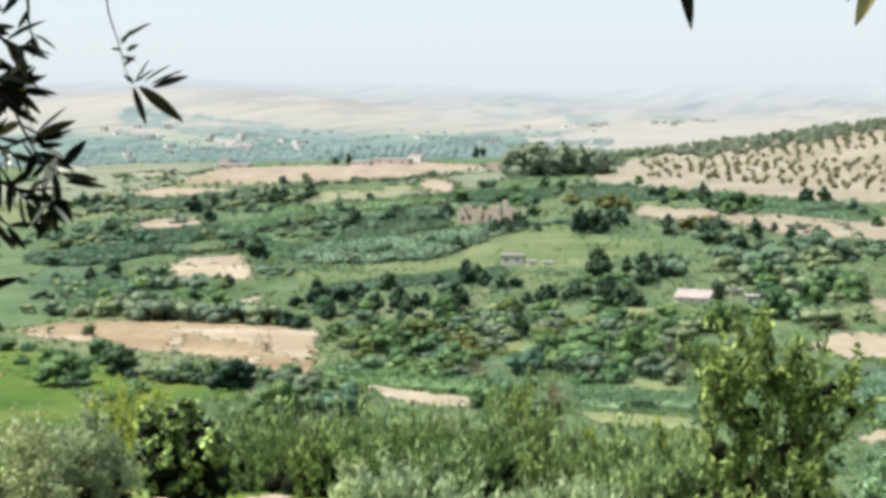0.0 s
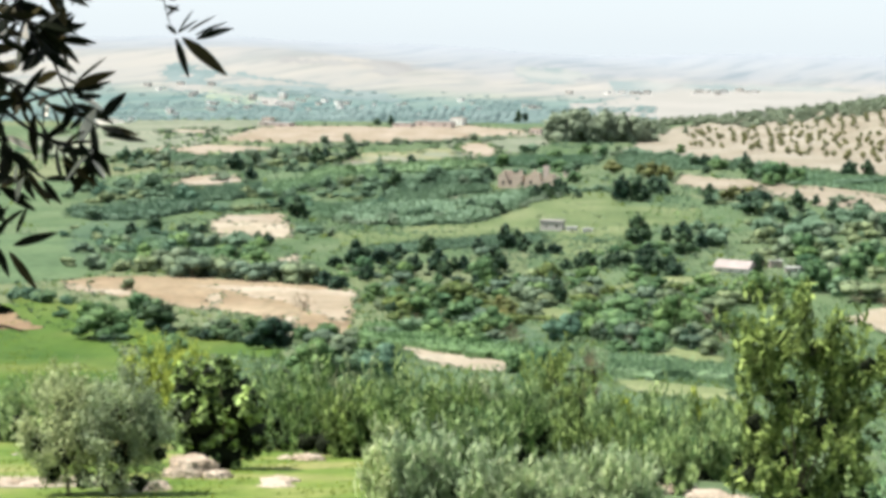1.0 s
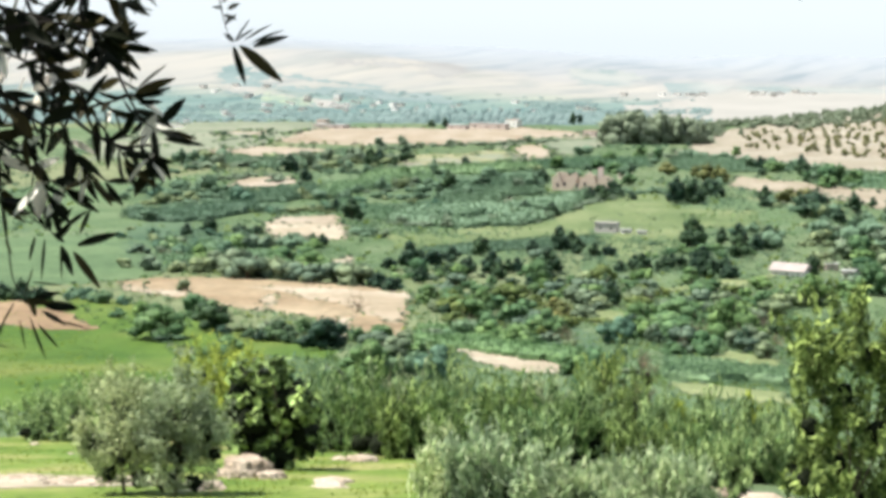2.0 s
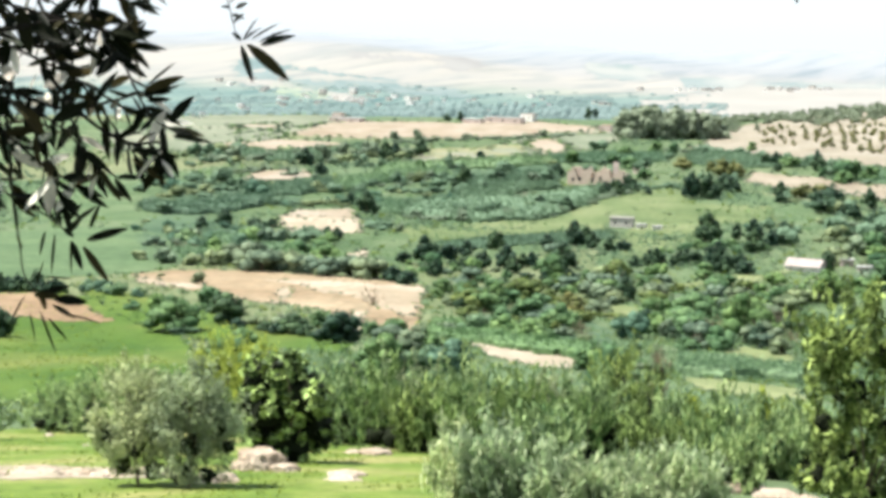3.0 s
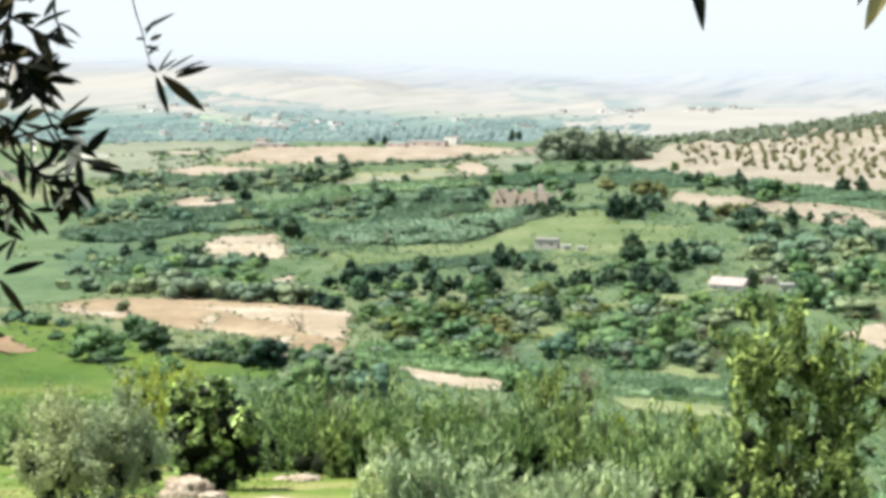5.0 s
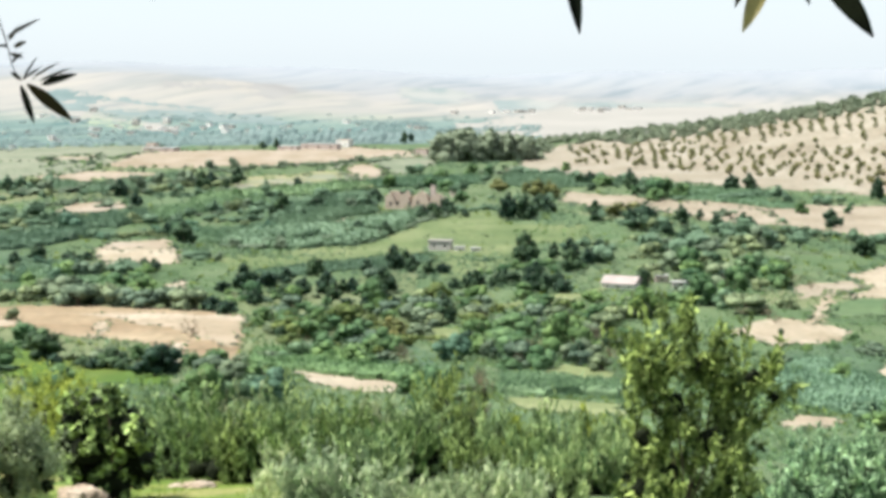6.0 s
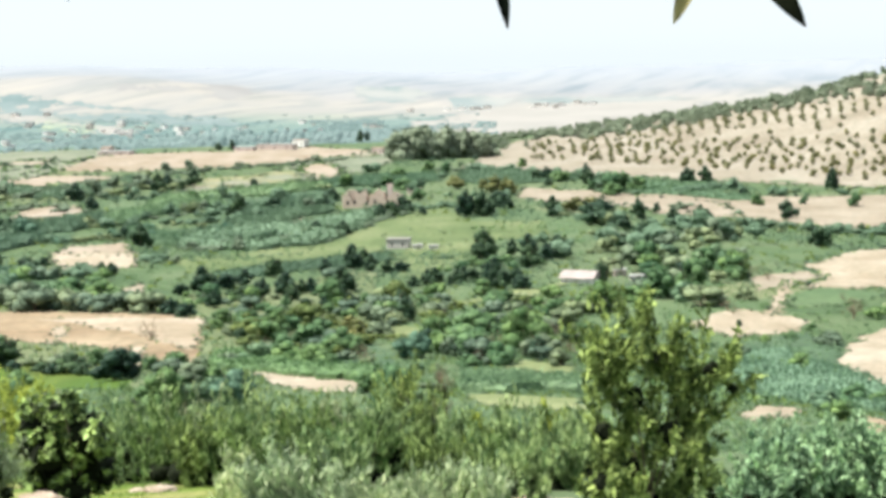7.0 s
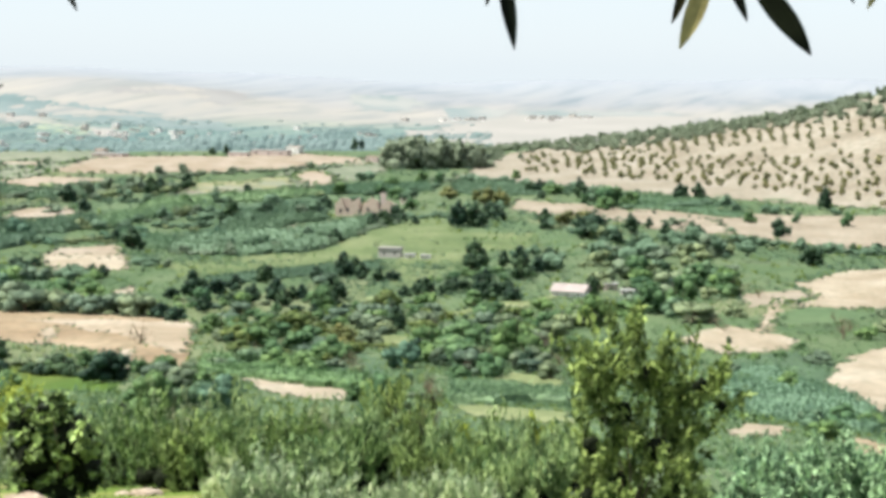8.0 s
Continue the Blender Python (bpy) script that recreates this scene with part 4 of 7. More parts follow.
crop_stand('strip of tall bluish green crop', 'cane', ((-112, 801.9), (-91.2, 855.1), (-56.3, 877.4), (-32.1, 912.8), (-36.6, 952), (-73.7, 914.1), (-112.7, 868.4)), 3)
crop_stand('low bluish green crop field', 'cane', ((-118.5, 473), (-110.9, 482), (-99.6, 475.4), (-84.3, 449.3), (-82, 418.8), (-85.8, 396.7), (-94, 391.5), (-107.1, 415.9)), 1.3)
crop_stand('strip of tall bluish green crop', 'hedge', ((-161.5, 580.4), (-143.8, 573.9), (-131.6, 589.2), (-122.8, 615.1), (-130.8, 643.8), (-141.6, 615), (-155.5, 603.7), (-169.8, 610.4)), 3)
crop_stand('strip of tall bluish green crop', 'cane', ((-98.7, 632.3), (-84.5, 606.4), (-73.1, 588.3), (-74.2, 621.5), (-87.9, 645.7), (-99.5, 665.6)), 2.6)
crop_stand('strip of tall bluish green crop', 'hedge', ((-204.8, 932.4), (-177.9, 901.6), (-159.1, 945.1), (-141, 1012.3), (-153.2, 1087.7), (-173.1, 1009.3), (-193.7, 966.5), (-223.2, 1016.3)), 3)
crop_stand('strip of tall bluish green crop', 'cane', ((-36.7, 934.9), (5.8, 937.5), (24.8, 965.9), (24.7, 1025.8), (-13.4, 1009.7), (-38.7, 987)), 2.5)
crop_stand('low green crop beside the orchard slope', 'cane', ((99.9, 840.4), (132.7, 797.2), (150.4, 761.5), (160.6, 761.1), (170.6, 815.2), (153.1, 902.3), (120.6, 926)), 1.5)
crop_stand('low green crop beside the orchard slope', 'hedge', ((37, 955.9), (55.3, 897.2), (84.6, 930), (113.2, 940.2), (104.3, 1002.3), (75.1, 1052.6), (45.2, 1075.7)), 1.5)
crop_stand('strip of tall green crop beside a track', 'green', ((-27.9, 257.4), (-17.5, 230.6), (-8.4, 210.6), (-2.8, 205.2), (-2.2, 219.8), (-9.4, 235.7), (-22, 268.2), (-27.2, 276.6)), 1.6)
crop_stand('bright green crop strip with a dark edge', 'cane', ((6.6, 184.3), (12, 182.1), (19.2, 182.2), (21.9, 201.5), (15.2, 211), (8.3, 212.7)), 1.3)
crop_stand('bluish green cane field on the slope', 'cane', ((41.7, 210.5), (37.6, 174.5), (39.1, 159.2), (40.8, 142.6), (50.3, 174), (58.1, 228.1), (58.5, 252.8), (53.4, 256.6)), 1.2)
crop_stand('low bluish green crop field', 'hedge', ((-49.3, 466.7), (-34.4, 453.1), (-20.4, 469.9), (-2.4, 498.6), (-0.9, 526.4), (-22.2, 509.2), (-39.6, 478.3)), 0.9)

# ---- trees, from far to near ----
plant('dark', ((-86.2, 593.8, 7.4), (-97, 627.7, 4.1), (-117.5, 511.9, 6.9), (-122.1, 502.9, 5.1), (-103.3, 491.8, 5.6), (-103.1, 513.7, 3.8), (-65.1, 737.4, 8.2), (-68.2, 731.8, 4.8), (-51.2, 743, 7.8), (-73.2, 932, 5.5), (-121.9, 947, 10.6), (-108.7, 962.1, 10.7), (-124.4, 931, 8.6), (-114.5, 950.1, 6.2),))
plant('dark', ((-27.4, 812.9, 6.4), (-0.8, 729.7, 6.7), (-5.3, 699.4, 5.0), (5.2, 742.3, 6.3), (-27.7, 629.8, 4.9), (-17.6, 614.2, 5.6), (-42.7, 561.8, 2.9), (-22.3, 617, 5.0),))
plant('dark', ((-49.8, 404.4, 3.7), (-45.2, 407.1, 5.6), (-41, 419, 5.2), (-37.1, 432.5, 4.8), (-31, 451.3, 4.7), (-33, 377.6, 4.5), (-29.1, 384, 4.5), (-24.7, 393.6, 5.2), (-22.2, 378.3, 3.7), (-21.2, 395.7, 3.1), (-19, 397, 3.6), (-11.8, 400.1, 6.6), (-17.9, 450.7, 4.1), (-10.9, 465.4, 5.8), (-5.8, 453.9, 3.9), (-1.7, 443.4, 3.2), (2.2, 451.6, 3.8), (-41.8, 347.2, 3.7), (-46.1, 355.5, 3.8), (-38.3, 368.6, 3.6), (-8, 473.6, 4.6), (-45, 430.1, 3.4),))
plant('dark', ((1.1, 361.2, 4.3), (2.1, 332.2, 3.9), (26.1, 499.6, 8.2), (25.3, 435.8, 4.0), (40.3, 512.7, 6.0), (34.8, 503.8, 4.6), (35.9, 454.9, 6.3), (47.7, 499.3, 5.9), (42.7, 482.9, 5.1), (51.2, 429.3, 3.4), (75.1, 642.6, 13.1), (94.8, 666, 8.3), (104.5, 640.3, 7.2), (119.8, 651.5, 3.5), (105.4, 686.8, 4.1), (78.1, 534.6, 8.8), (82.6, 613.6, 5.3), (150.4, 882.7, 9.9), (101.8, 906.2, 9.5, 12.5), (79.5, 945.6, 6.2), (29.7, 695.9, 9.1), (36.3, 694.3, 9.1), (47.8, 734, 8.2), (66.3, 716.4, 6.1),))
plant('dark', ((62.8, 678.3, 5.8),))
plant('dark', ((-156.5, 863.4, 8.6), (-136.8, 796.5, 6.8),))
plant('rust', ((33.4, 883.5, 12.1, 8.1), (48.7, 843.6, 14.9, 10.5), (55.9, 836.8, 12.0, 9.0), (74.7, 710.4, 11.6, 7.0), (81.5, 710.7, 9.8, 6.5),))
plant('green', ((5.6, 898.6, 11.7, 7.6), (-2.7, 936.1, 9.1, 6.7), (12.8, 802.4, 7.8), (90.5, 927.8, 12.1, 7.3), (103.8, 816.4, 11.8, 7.5),))
plant('dark', ((-4.8, 703.2, 6.0), (0.9, 715.1, 6.1), (6.9, 725.2, 5.7), (29.2, 704.4, 5.1), (37.7, 701.2, 10.1, 6.9), (46.5, 746.8, 7.3), (84.2, 942.1, 6.8, 8.6), (80.8, 888.2, 4.6), (101.7, 898.4, 7.7, 10.0), (24.1, 1074.8, 7.7), (34, 1078.6, 7.0), (12.6, 717.6, 3.7),))
plant('green', ((108.9, 833.5, 13.7), (117.8, 830.3, 9.3), (103.9, 847.4, 7.2), (83.6, 1102.9, 7.2), (31.7, 1028.6, 8.0), (21.8, 1028.4, 8.7), (5, 988.7, 9.7), (-24.1, 935.3, 7.3), (-97.1, 852, 7.3), (-78.6, 896.9, 5.9),))
plant('dark', ((-158.5, 1612.7, 8.4), (-145.3, 1606.5, 6.3, 10.5), (-29.9, 1763, 8.0, 14.9), (-23.8, 1820, 5.9, 13.0),))
row('dark', (-210.2, 889.2), (-173.3, 929.4), 6.7, 15, 0.5)
row('dark', (-173.3, 929.4), (-119.5, 991.4), 7.0, 15, 0.5)
row('grey', (-243.1, 960.8), (-179, 995.2), 6.5, 18, 0.5)
row('grey', (-179, 995.2), (-126.9, 1052.7), 6.7, 18, 0.5)
row('dark', (-150.3, 1124.8), (-96.7, 1190.5), 6.1, 16, 0.5)
row('dark', (-96.7, 1190.5), (-37.5, 1284.3), 6.5, 16, 0.5)
row('green', (-170.2, 881), (-125.6, 855.4), 5.2, 12, 0.5)
row('green', (-125.6, 855.4), (-95.3, 887.6), 5.1, 12, 0.5)
row('dark', (-95.8, 892.6), (-62.2, 913.9), 4.1, 16, 0.5)
row('dark', (-62.2, 913.9), (-31.7, 983.8), 4.3, 16, 0.5)
row('dark', (-185.9, 792), (-167.4, 817.6), 5.9, 7, 0.5)
row('dark', (-167.4, 817.6), (-138.2, 782.8), 5.8, 7, 0.5)
row('green', (-195.5, 762), (-167.3, 717.4), 6.0, 6, 0.5)
row('green', (-167.3, 717.4), (-154.5, 702.6), 5.7, 6, 0.5)
row('dark', (-96.3, 720.3), (-89.8, 766.5), 3.9, 6, 0.5)
row('dark', (-89.8, 766.5), (-84, 782.5), 4.1, 6, 0.5)
row('grey', (-115.1, 616.8), (-105.3, 631.7), 3.7, 6, 0.5)
row('grey', (-105.3, 631.7), (-96.4, 627.8), 3.7, 6, 0.5)
row('dark', (-71, 573.6), (-48.8, 557.2), 3.2, 14, 0.5)
row('dark', (-48.8, 557.2), (-27.6, 573.5), 3.1, 14, 0.5)
row('dark', (-27.6, 573.5), (-19.5, 610.2), 3.3, 14, 0.5)
row('dark', (-19.5, 610.2), (-8.4, 673.6), 3.6, 14, 0.5)
row('dark', (-8.4, 673.6), (7.5, 733.8), 3.9, 14, 0.5)
row('green', (-71.2, 590.8), (-46.7, 576.5), 4.2, 12, 0.5)
row('green', (-46.7, 576.5), (-28.7, 596.6), 4.2, 12, 0.5)
row('grey', (-175.5, 649.7), (-156.4, 680.5), 4.9, 10, 0.5)
row('grey', (-156.4, 680.5), (-131.8, 706.4), 5.1, 10, 0.5)
row('grey', (-131.8, 706.4), (-113.2, 693), 5.1, 10, 0.5)
row('green', (-162.4, 676.9), (-137.9, 678.7), 6.8, 5, 0.5)
row('scrub', (-92.7, 693.6), (-71.8, 690.6), 4.1, 9, 0.5)
row('scrub', (-71.8, 690.6), (-48.6, 714.8), 4.1, 9, 0.5)
row('scrub', (-48.6, 714.8), (-26.6, 752.4), 4.3, 9, 0.5)
row('dark', (4.4, 404.4), (12.5, 409.1), 2.4, 8, 0.5)
row('dark', (12.5, 409.1), (22, 426.4), 2.5, 8, 0.5)
row('dark', (23.3, 390.2), (32.3, 399.3), 2.9, 5, 0.5)
row('scrub', (4.7, 433.8), (23.1, 464.8), 3.5, 7, 0.5)
row('scrub', (7.6, 749), (27.9, 773.1), 5.0, 6, 0.5)
row('dark', (24.3, 1066.8), (44.7, 1060.3), 6.9, 3, 0.5)
row('scrub', (45.9, 1091.3), (87.4, 1041.3), 6.3, 12, 0.5)
row('scrub', (87.4, 1041.3), (128.1, 925.3), 5.8, 12, 0.5)
row('dark', (106.3, 765.9), (124.2, 755.4), 4.5, 4, 0.5)
row('scrub', (122.8, 810.7), (157.1, 817.6), 6.5, 7, 0.5)
row('dark', (-78.6, 461.7), (-80.7, 503.8), 2.2, 5, 0.5)
row('dark', (-80.7, 503.8), (-69.3, 518.5), 2.2, 4, 0.5)
row('dark', (-69.3, 518.5), (-60.3, 500.3), 2.2, 4, 0.5)
row('grey', (-113.3, 403.4), (-99.2, 390.9), 4.6, 8, 0.5)
row('grey', (-99.2, 390.9), (-85.4, 387.8), 4.5, 8, 0.5)
row('grey', (-85.4, 387.8), (-75.5, 370.7), 4.3, 8, 0.5)
row('grey', (-75.5, 370.7), (-63.4, 365.5), 5.4, 6, 0.5)
row('grey', (-63.4, 365.5), (-48.3, 361), 5.3, 6, 0.5)
row('scrub', (-95.2, 476), (-80, 461.2), 5.3, 5, 0.5)
row('scrub', (-80, 461.2), (-65.1, 398.3), 4.8, 5, 0.5)
row('dry', (-113.2, 434.7), (-101.6, 422.6), 3.5, 3, 0.5)
row('green', (-117.1, 487.6), (-101.3, 460.2), 4.8, 3, 0.5)
row('scrub', (-73.8, 502.7), (-62.6, 519.5), 4.4, 4, 0.5)
row('cane', (-116.1, 457.5), (-86.6, 411.9), 4.4, 7, 0.5)
row('cane', (-86.6, 411.9), (-74.9, 415.9), 4.1, 7, 0.5)
row('cane', (-141.4, 504.3), (-110.5, 459.7), 4.2, 6, 0.5)
thicket('green green scrub grey', ((-37.7, 341.3), (-22.1, 357), (-15.9, 292.5), (-30.3, 283.3)), 3.2, 20)
thicket('green yellow scrub yellow grey', ((-22.5, 362), (4.3, 375), (3.6, 317.6), (-16.8, 292.2)), 3.2, 30)
thicket('green grey scrub yellow dark', ((4.3, 370), (42.3, 372), (33.3, 305.6), (4.3, 290.9)), 3.2, 40)
thicket('green dark dry scrub', ((5.4, 299.2), (31.2, 304.9), (23.9, 224.7), (6.4, 227.4)), 3.8, 26)
thicket('yellow rust green scrub', ((-30.3, 283.3), (-6.9, 323.7), (-0.4, 260.1), (-17.7, 263.4)), 3.2, 14)
thicket('grey dark green', ((80.2, 647.2), (146.2, 637), (103.7, 438), (56.6, 455.5)), 5.4, 32)
thicket('cane green dark', ((66.3, 459.9), (92.7, 455.5), (68.2, 334.1), (52.2, 338.2)), 4.5, 30)
thicket('dark grey scrub', ((24.3, 625.8), (73.4, 703.8), (60.9, 490.2), (27.2, 464.6)), 5.6, 9)
thicket('scrub dark cane', ((52.8, 266.8), (76.6, 301.2), (72.6, 274.5), (39.4, 185.9)), 2.8, 12)
thicket('grey dry scrub', ((92.3, 359.1), (107.1, 365.2), (88.2, 300.2), (81.7, 309.1)), 3.2, 9)
thicket('dark grey', ((57.2, 227.5), (54.6, 185.3), (45.9, 155.5), (40.7, 170.4)), 2.1, 8)
row('scrub', (81.6, 624.6), (118.5, 635.4), 5.0, 9, 0.5)
row('scrub', (118.5, 635.4), (141.1, 597.3), 4.9, 9, 0.5)
row('scrub', (141.1, 597.3), (165.9, 567.9), 4.7, 9, 0.5)
row('dark', (118.7, 726.6), (127.2, 694.8), 5.6, 4, 0.5)
row('dark', (127.2, 694.8), (146.1, 655.6), 5.4, 4, 0.5)
row('scrub', (116.7, 686.8), (139.8, 666.9), 4.5, 4, 0.5)
row('scrub', (139.8, 666.9), (157.8, 650.2), 4.4, 4, 0.5)
row('scrub', (157.8, 650.2), (168, 594.2), 4.2, 4, 0.5)
row('grey', (111.4, 813.8), (159.9, 788.7), 4.0, 6, 0.5)
row('grey', (159.9, 788.7), (240, 823.8), 4.1, 6, 0.5)
plant('dark', ((155.9, 909.9, 9.0), (164.5, 907.6, 7.2), (209.2, 818.6, 6.1, 12.7), (159.8, 781.9, 4.7), (146.2, 637, 7.2), (160.3, 587.5, 3.2), (167.7, 586.1, 4.0), (60.9, 302.9, 1.3), (128, 515.9, 6.9), (82.8, 550.4, 5.5),))
plant('green', ((105.5, 829.9, 12.0), (99.8, 851.2, 7.3), (154.2, 727.1, 6.3), (174.9, 731.3, 4.9), (189.9, 705.6, 6.2),))
thicket('green grey scrub', ((-47.8, 357.7), (-25.7, 370), (-19.8, 325.9), (-31.3, 292.2)), 3.2, 12)
thicket('grey green scrub', ((-10, 378), (45.2, 392), (37.7, 347.6), (-11.4, 329.4)), 3.2, 34)
thicket('green scrub grey yellow', ((-17.8, 327.3), (10.2, 329.2), (7.9, 252), (-12.5, 262)), 3.7, 18)
thicket('cane scrub grey', ((-29.9, 278.9), (3, 260.4), (6, 213.9), (-25.7, 256.1)), 3.0, 24)
thicket('grey cane scrub', ((-134.7, 474.5), (-95.2, 476), (-53, 396.5), (-109.4, 384.8)), 4.9, 30)
thicket('green scrub cane', ((-207.4, 740.9), (-102.5, 766.6), (-80.2, 599.9), (-153.5, 547.6)), 5.3, 50)
thicket('scrub green dark', ((-119.4, 893.5), (-32.2, 909.1), (-24.8, 702.8), (-89.3, 668)), 5.2, 36)
thicket('dark scrub grey', ((-266.1, 1025.3), (-122.4, 1139.6), (-95.3, 887.6), (-216.8, 834.7)), 5.8, 60)
thicket('scrub green', ((-38.8, 1091.8), (80.6, 1085.4), (52.7, 771.3), (-21.5, 747.4)), 6.0, 30)
thicket('dark green grey scrub', ((65.3, 693.4), (124.9, 647.9), (86.9, 448.2), (45.2, 445)), 5.9, 37)
thicket('grey green dark', ((50.8, 431.9), (86.9, 448.2), (65, 334), (39.9, 337.4)), 4.4, 21)
thicket('dark grey', ((61.6, 590.3), (120.2, 591.8), (71.6, 356.6), (46.6, 355.2)), 4.7, 21)
thicket('scrub green', ((103.2, 856.8), (240, 823.8), (220.4, 756.2), (95.8, 773.7)), 5.4, 14)
plant('grey', ((11.4, 231.6, 5.4, 4.6), (20.5, 240.6, 5.9, 4.5), (21.5, 224, 3.4, 3.1), (7.7, 245.5, 3.2, 4.0), (20.2, 302.4, 5.0), (11.8, 314.4, 5.2), (19.5, 342.9, 5.0), (35.3, 335.1, 5.5), (41.7, 352.4, 5.8), (6, 339.8, 4.5), (27.4, 359, 5.2),))
plant('dry', ((13.2, 237.3, 4.7, 4.9), (10.8, 252.8, 3.3, 4.2),))
plant('grey', ((25.5, 284.4, 5.6, 4.7), (20.9, 272.8, 4.5, 4.0), (17.2, 256.8, 4.2, 3.4), (28.7, 275.5, 4.6, 4.0),))
thicket('dark green yellow', ((3.5, 305.6), (36.4, 307.2), (27.7, 232.5), (5.8, 231.9)), 3.0, 20)
thicket('cane scrub grey', ((-85, 669.3), (-32.7, 677), (-27, 600.9), (-70.5, 585)), 2.7, 46)
thicket('cane scrub grey', ((-93.2, 868.5), (-33.9, 955), (-25.5, 792.9), (-73.4, 706)), 3.5, 46)
thicket('cane scrub grey', ((-153.5, 547.6), (-102.8, 497.2), (-90.5, 452.4), (-113.3, 403.4)), 2.7, 36)
thicket('cane scrub green', ((-190.8, 706.6), (-127.8, 710.4), (-115.1, 616.8), (-152.1, 600.4)), 3.3, 40)
thicket('cane scrub', ((5.6, 526.2), (53.2, 582.7), (42.4, 462.1), (4.5, 413.9)), 2.3, 24)
thicket('scrub grey', ((-17, 594.1), (26.6, 737.3), (22.8, 574.4), (-1.1, 475.3)), 1.7, 24)
plant('green', ((-66.5, 256.4, 8.2, 6.6),))
plant('grey', ((-53.9, 257.8, 4.2, 2.8), (-48.6, 252.7, 5.2, 3.9),))
# the last five, low and dark, stand in for shade under the bushes
plant('dark', ((-60.5, 266.1, 7.6, 5.8), (-46.8, 250.7, 5.4, 3.4), (-37.4, 229.4, 6.3, 5.7), (-56.5, 256, 3.2, 2.2), (-51.5, 251.5, 3.4, 2.2), (-49.5, 249.5, 3.0, 2.0), (-64.5, 253.5, 5.0, 1.8), (-44.5, 246, 3.0, 2.2),))
plant('green', ((-75.7, 279.1, 3.8), (-68.1, 286.8, 4.8), (-50, 254.3, 3.8, 2.6),))
plant('green', ((-32, 248.9, 4.3, 3.6), (-34.8, 248.2, 3.3, 2.8), (-45.7, 262.8, 3.2),))
plant('dry', ((-42.5, 301.2, 4.6, 4.4), (4.8, 189.7, 2.5, 3.8), (-4.7, 241.1, 3.5, 4.0),))
plant('grey', ((-84.2, 344, 3.0, 3.3), (-96.6, 361.2, 1.7), (-26.3, 258, 4.3, 2.1), (-24, 256.1, 3.4), (-28.9, 253.9, 3.0),))
plant('dark', ((-81.9, 214.3, 5.3, 3.5), (-88.7, 244, 3.9, 5.6), (-89.3, 229.7, 3.2),))
row('dark', (-135.6, 325.3), (-123, 329.1), 2.2, 18, 0.2)
row('dark', (-123, 329.1), (-104.8, 319.2), 2.2, 20, 0.2)
row('cane', (-102.7, 326.8), (-86.7, 310.2), 3.3, 8, 0.5)
row('scrub', (-80.5, 288.1), (-67.4, 271.4), 2.9, 4, 0.5)

plant('dark', ((23.1, 393.9, 2.5, 6.2), (22.5, 417.0, 3.2), (24.4, 484.2, 5.1), (29.3, 391.9, 3.9, 3.9), (32.4, 398.9, 2.8), (50.3, 416.2, 3.7), (-14.1, 310.4, 2.4, 2.2), (-13.0, 319.3, 2.4), (-26.1, 290.7, 2.1, 3.3), (-25.1, 296.2, 1.9, 3.5), (21.3, 227.5, 1.7, 1.8), (10.1, 237.7, 1.8, 2.0), (14.3, 235.1, 0.8, 2.0), (5.0, 405.9, 3.1, 1.3), (9.0, 405.0, 3.1, 1.3), (12.3, 404.9, 2.8, 1.3), (15.7, 406.5, 2.9, 1.3), (18.9, 408.8, 2.9, 1.3),))
plant('grey', ((-14.8, 423.2, 6.2, 5.5), (-5.5, 343.8, 4.4, 3.8), (-2.7, 355.9, 4.2, 3.7), (0.1, 326.8, 3.8, 3.2), (-7.0, 366.8, 3.6, 2.9), (-1.0, 394.5, 3.5, 2.6), (20.8, 275.0, 3.6, 2.4), (24.0, 285.0, 4.2, 3.8), (10.3, 360.7, 5.3, 4.3), (20.0, 233.3, 3.7, 2.8),))
plant('yellow', ((-24.5, 306.1, 3.6, 3.6), (-23.7, 327.3, 3.5, 3.2), (-22.1, 334.1, 3.3, 2.9), (-8.5, 257.8, 1.8, 2.2), (-16.2, 310.3, 2.0, 2.9), (0.1, 291.8, 6.0, 1.3), (-2.9, 296.0, 4.3, 1.2), (4.1, 274.1, 3.2, 2.7),))
plant('dry', ((-21.2, 278.9, 2.5, 2.2), (-4.0, 243.2, 2.9, 2.7), (-22.2, 295.2, 1.6, 1.9), (11.3, 229.6, 2.7, 3.3), (12.5, 231.4, 2.5, 3.1), (5.2, 202.3, 1.8, 2.3), (9.4, 333.4, 2.5, 2.8),))

thicket('scrub dark grey green', ((-44.8, 373.2), (-49.5, 402), (-12.7, 398.3), (-11.1, 345.7)), 3.0, 24)
thicket('green dark grey green', ((-13.4, 346.3), (-14.3, 406.4), (8.2, 399.3), (8, 339.6)), 3.0, 36)
thicket('green dark yellow', ((-34.4, 300.8), (-38.9, 352.3), (-11.1, 345.7), (-9.8, 301.3)), 2.8, 24)
thicket('green yellow dark', ((7.1, 305), (9.7, 360.8), (35.4, 357), (29.9, 292.1)), 2.8, 26)

plant('dry', ((89.4, 429.8, 5.1, 3.2), (89.9, 412.0, 4.4, 2.5), (64.2, 323.9, 4.8, 2.0), (59.6, 334.5, 3.6, 2.9), (64.7, 335.0, 4.0, 2.2), (36.2, 223.7, 2.0, 2.2),))
plant('grey', ((72.3, 353.0, 4.6, 4.0), (75.1, 398.9, 4.7, 4.0), (87.9, 447.7, 5.9, 4.5),))

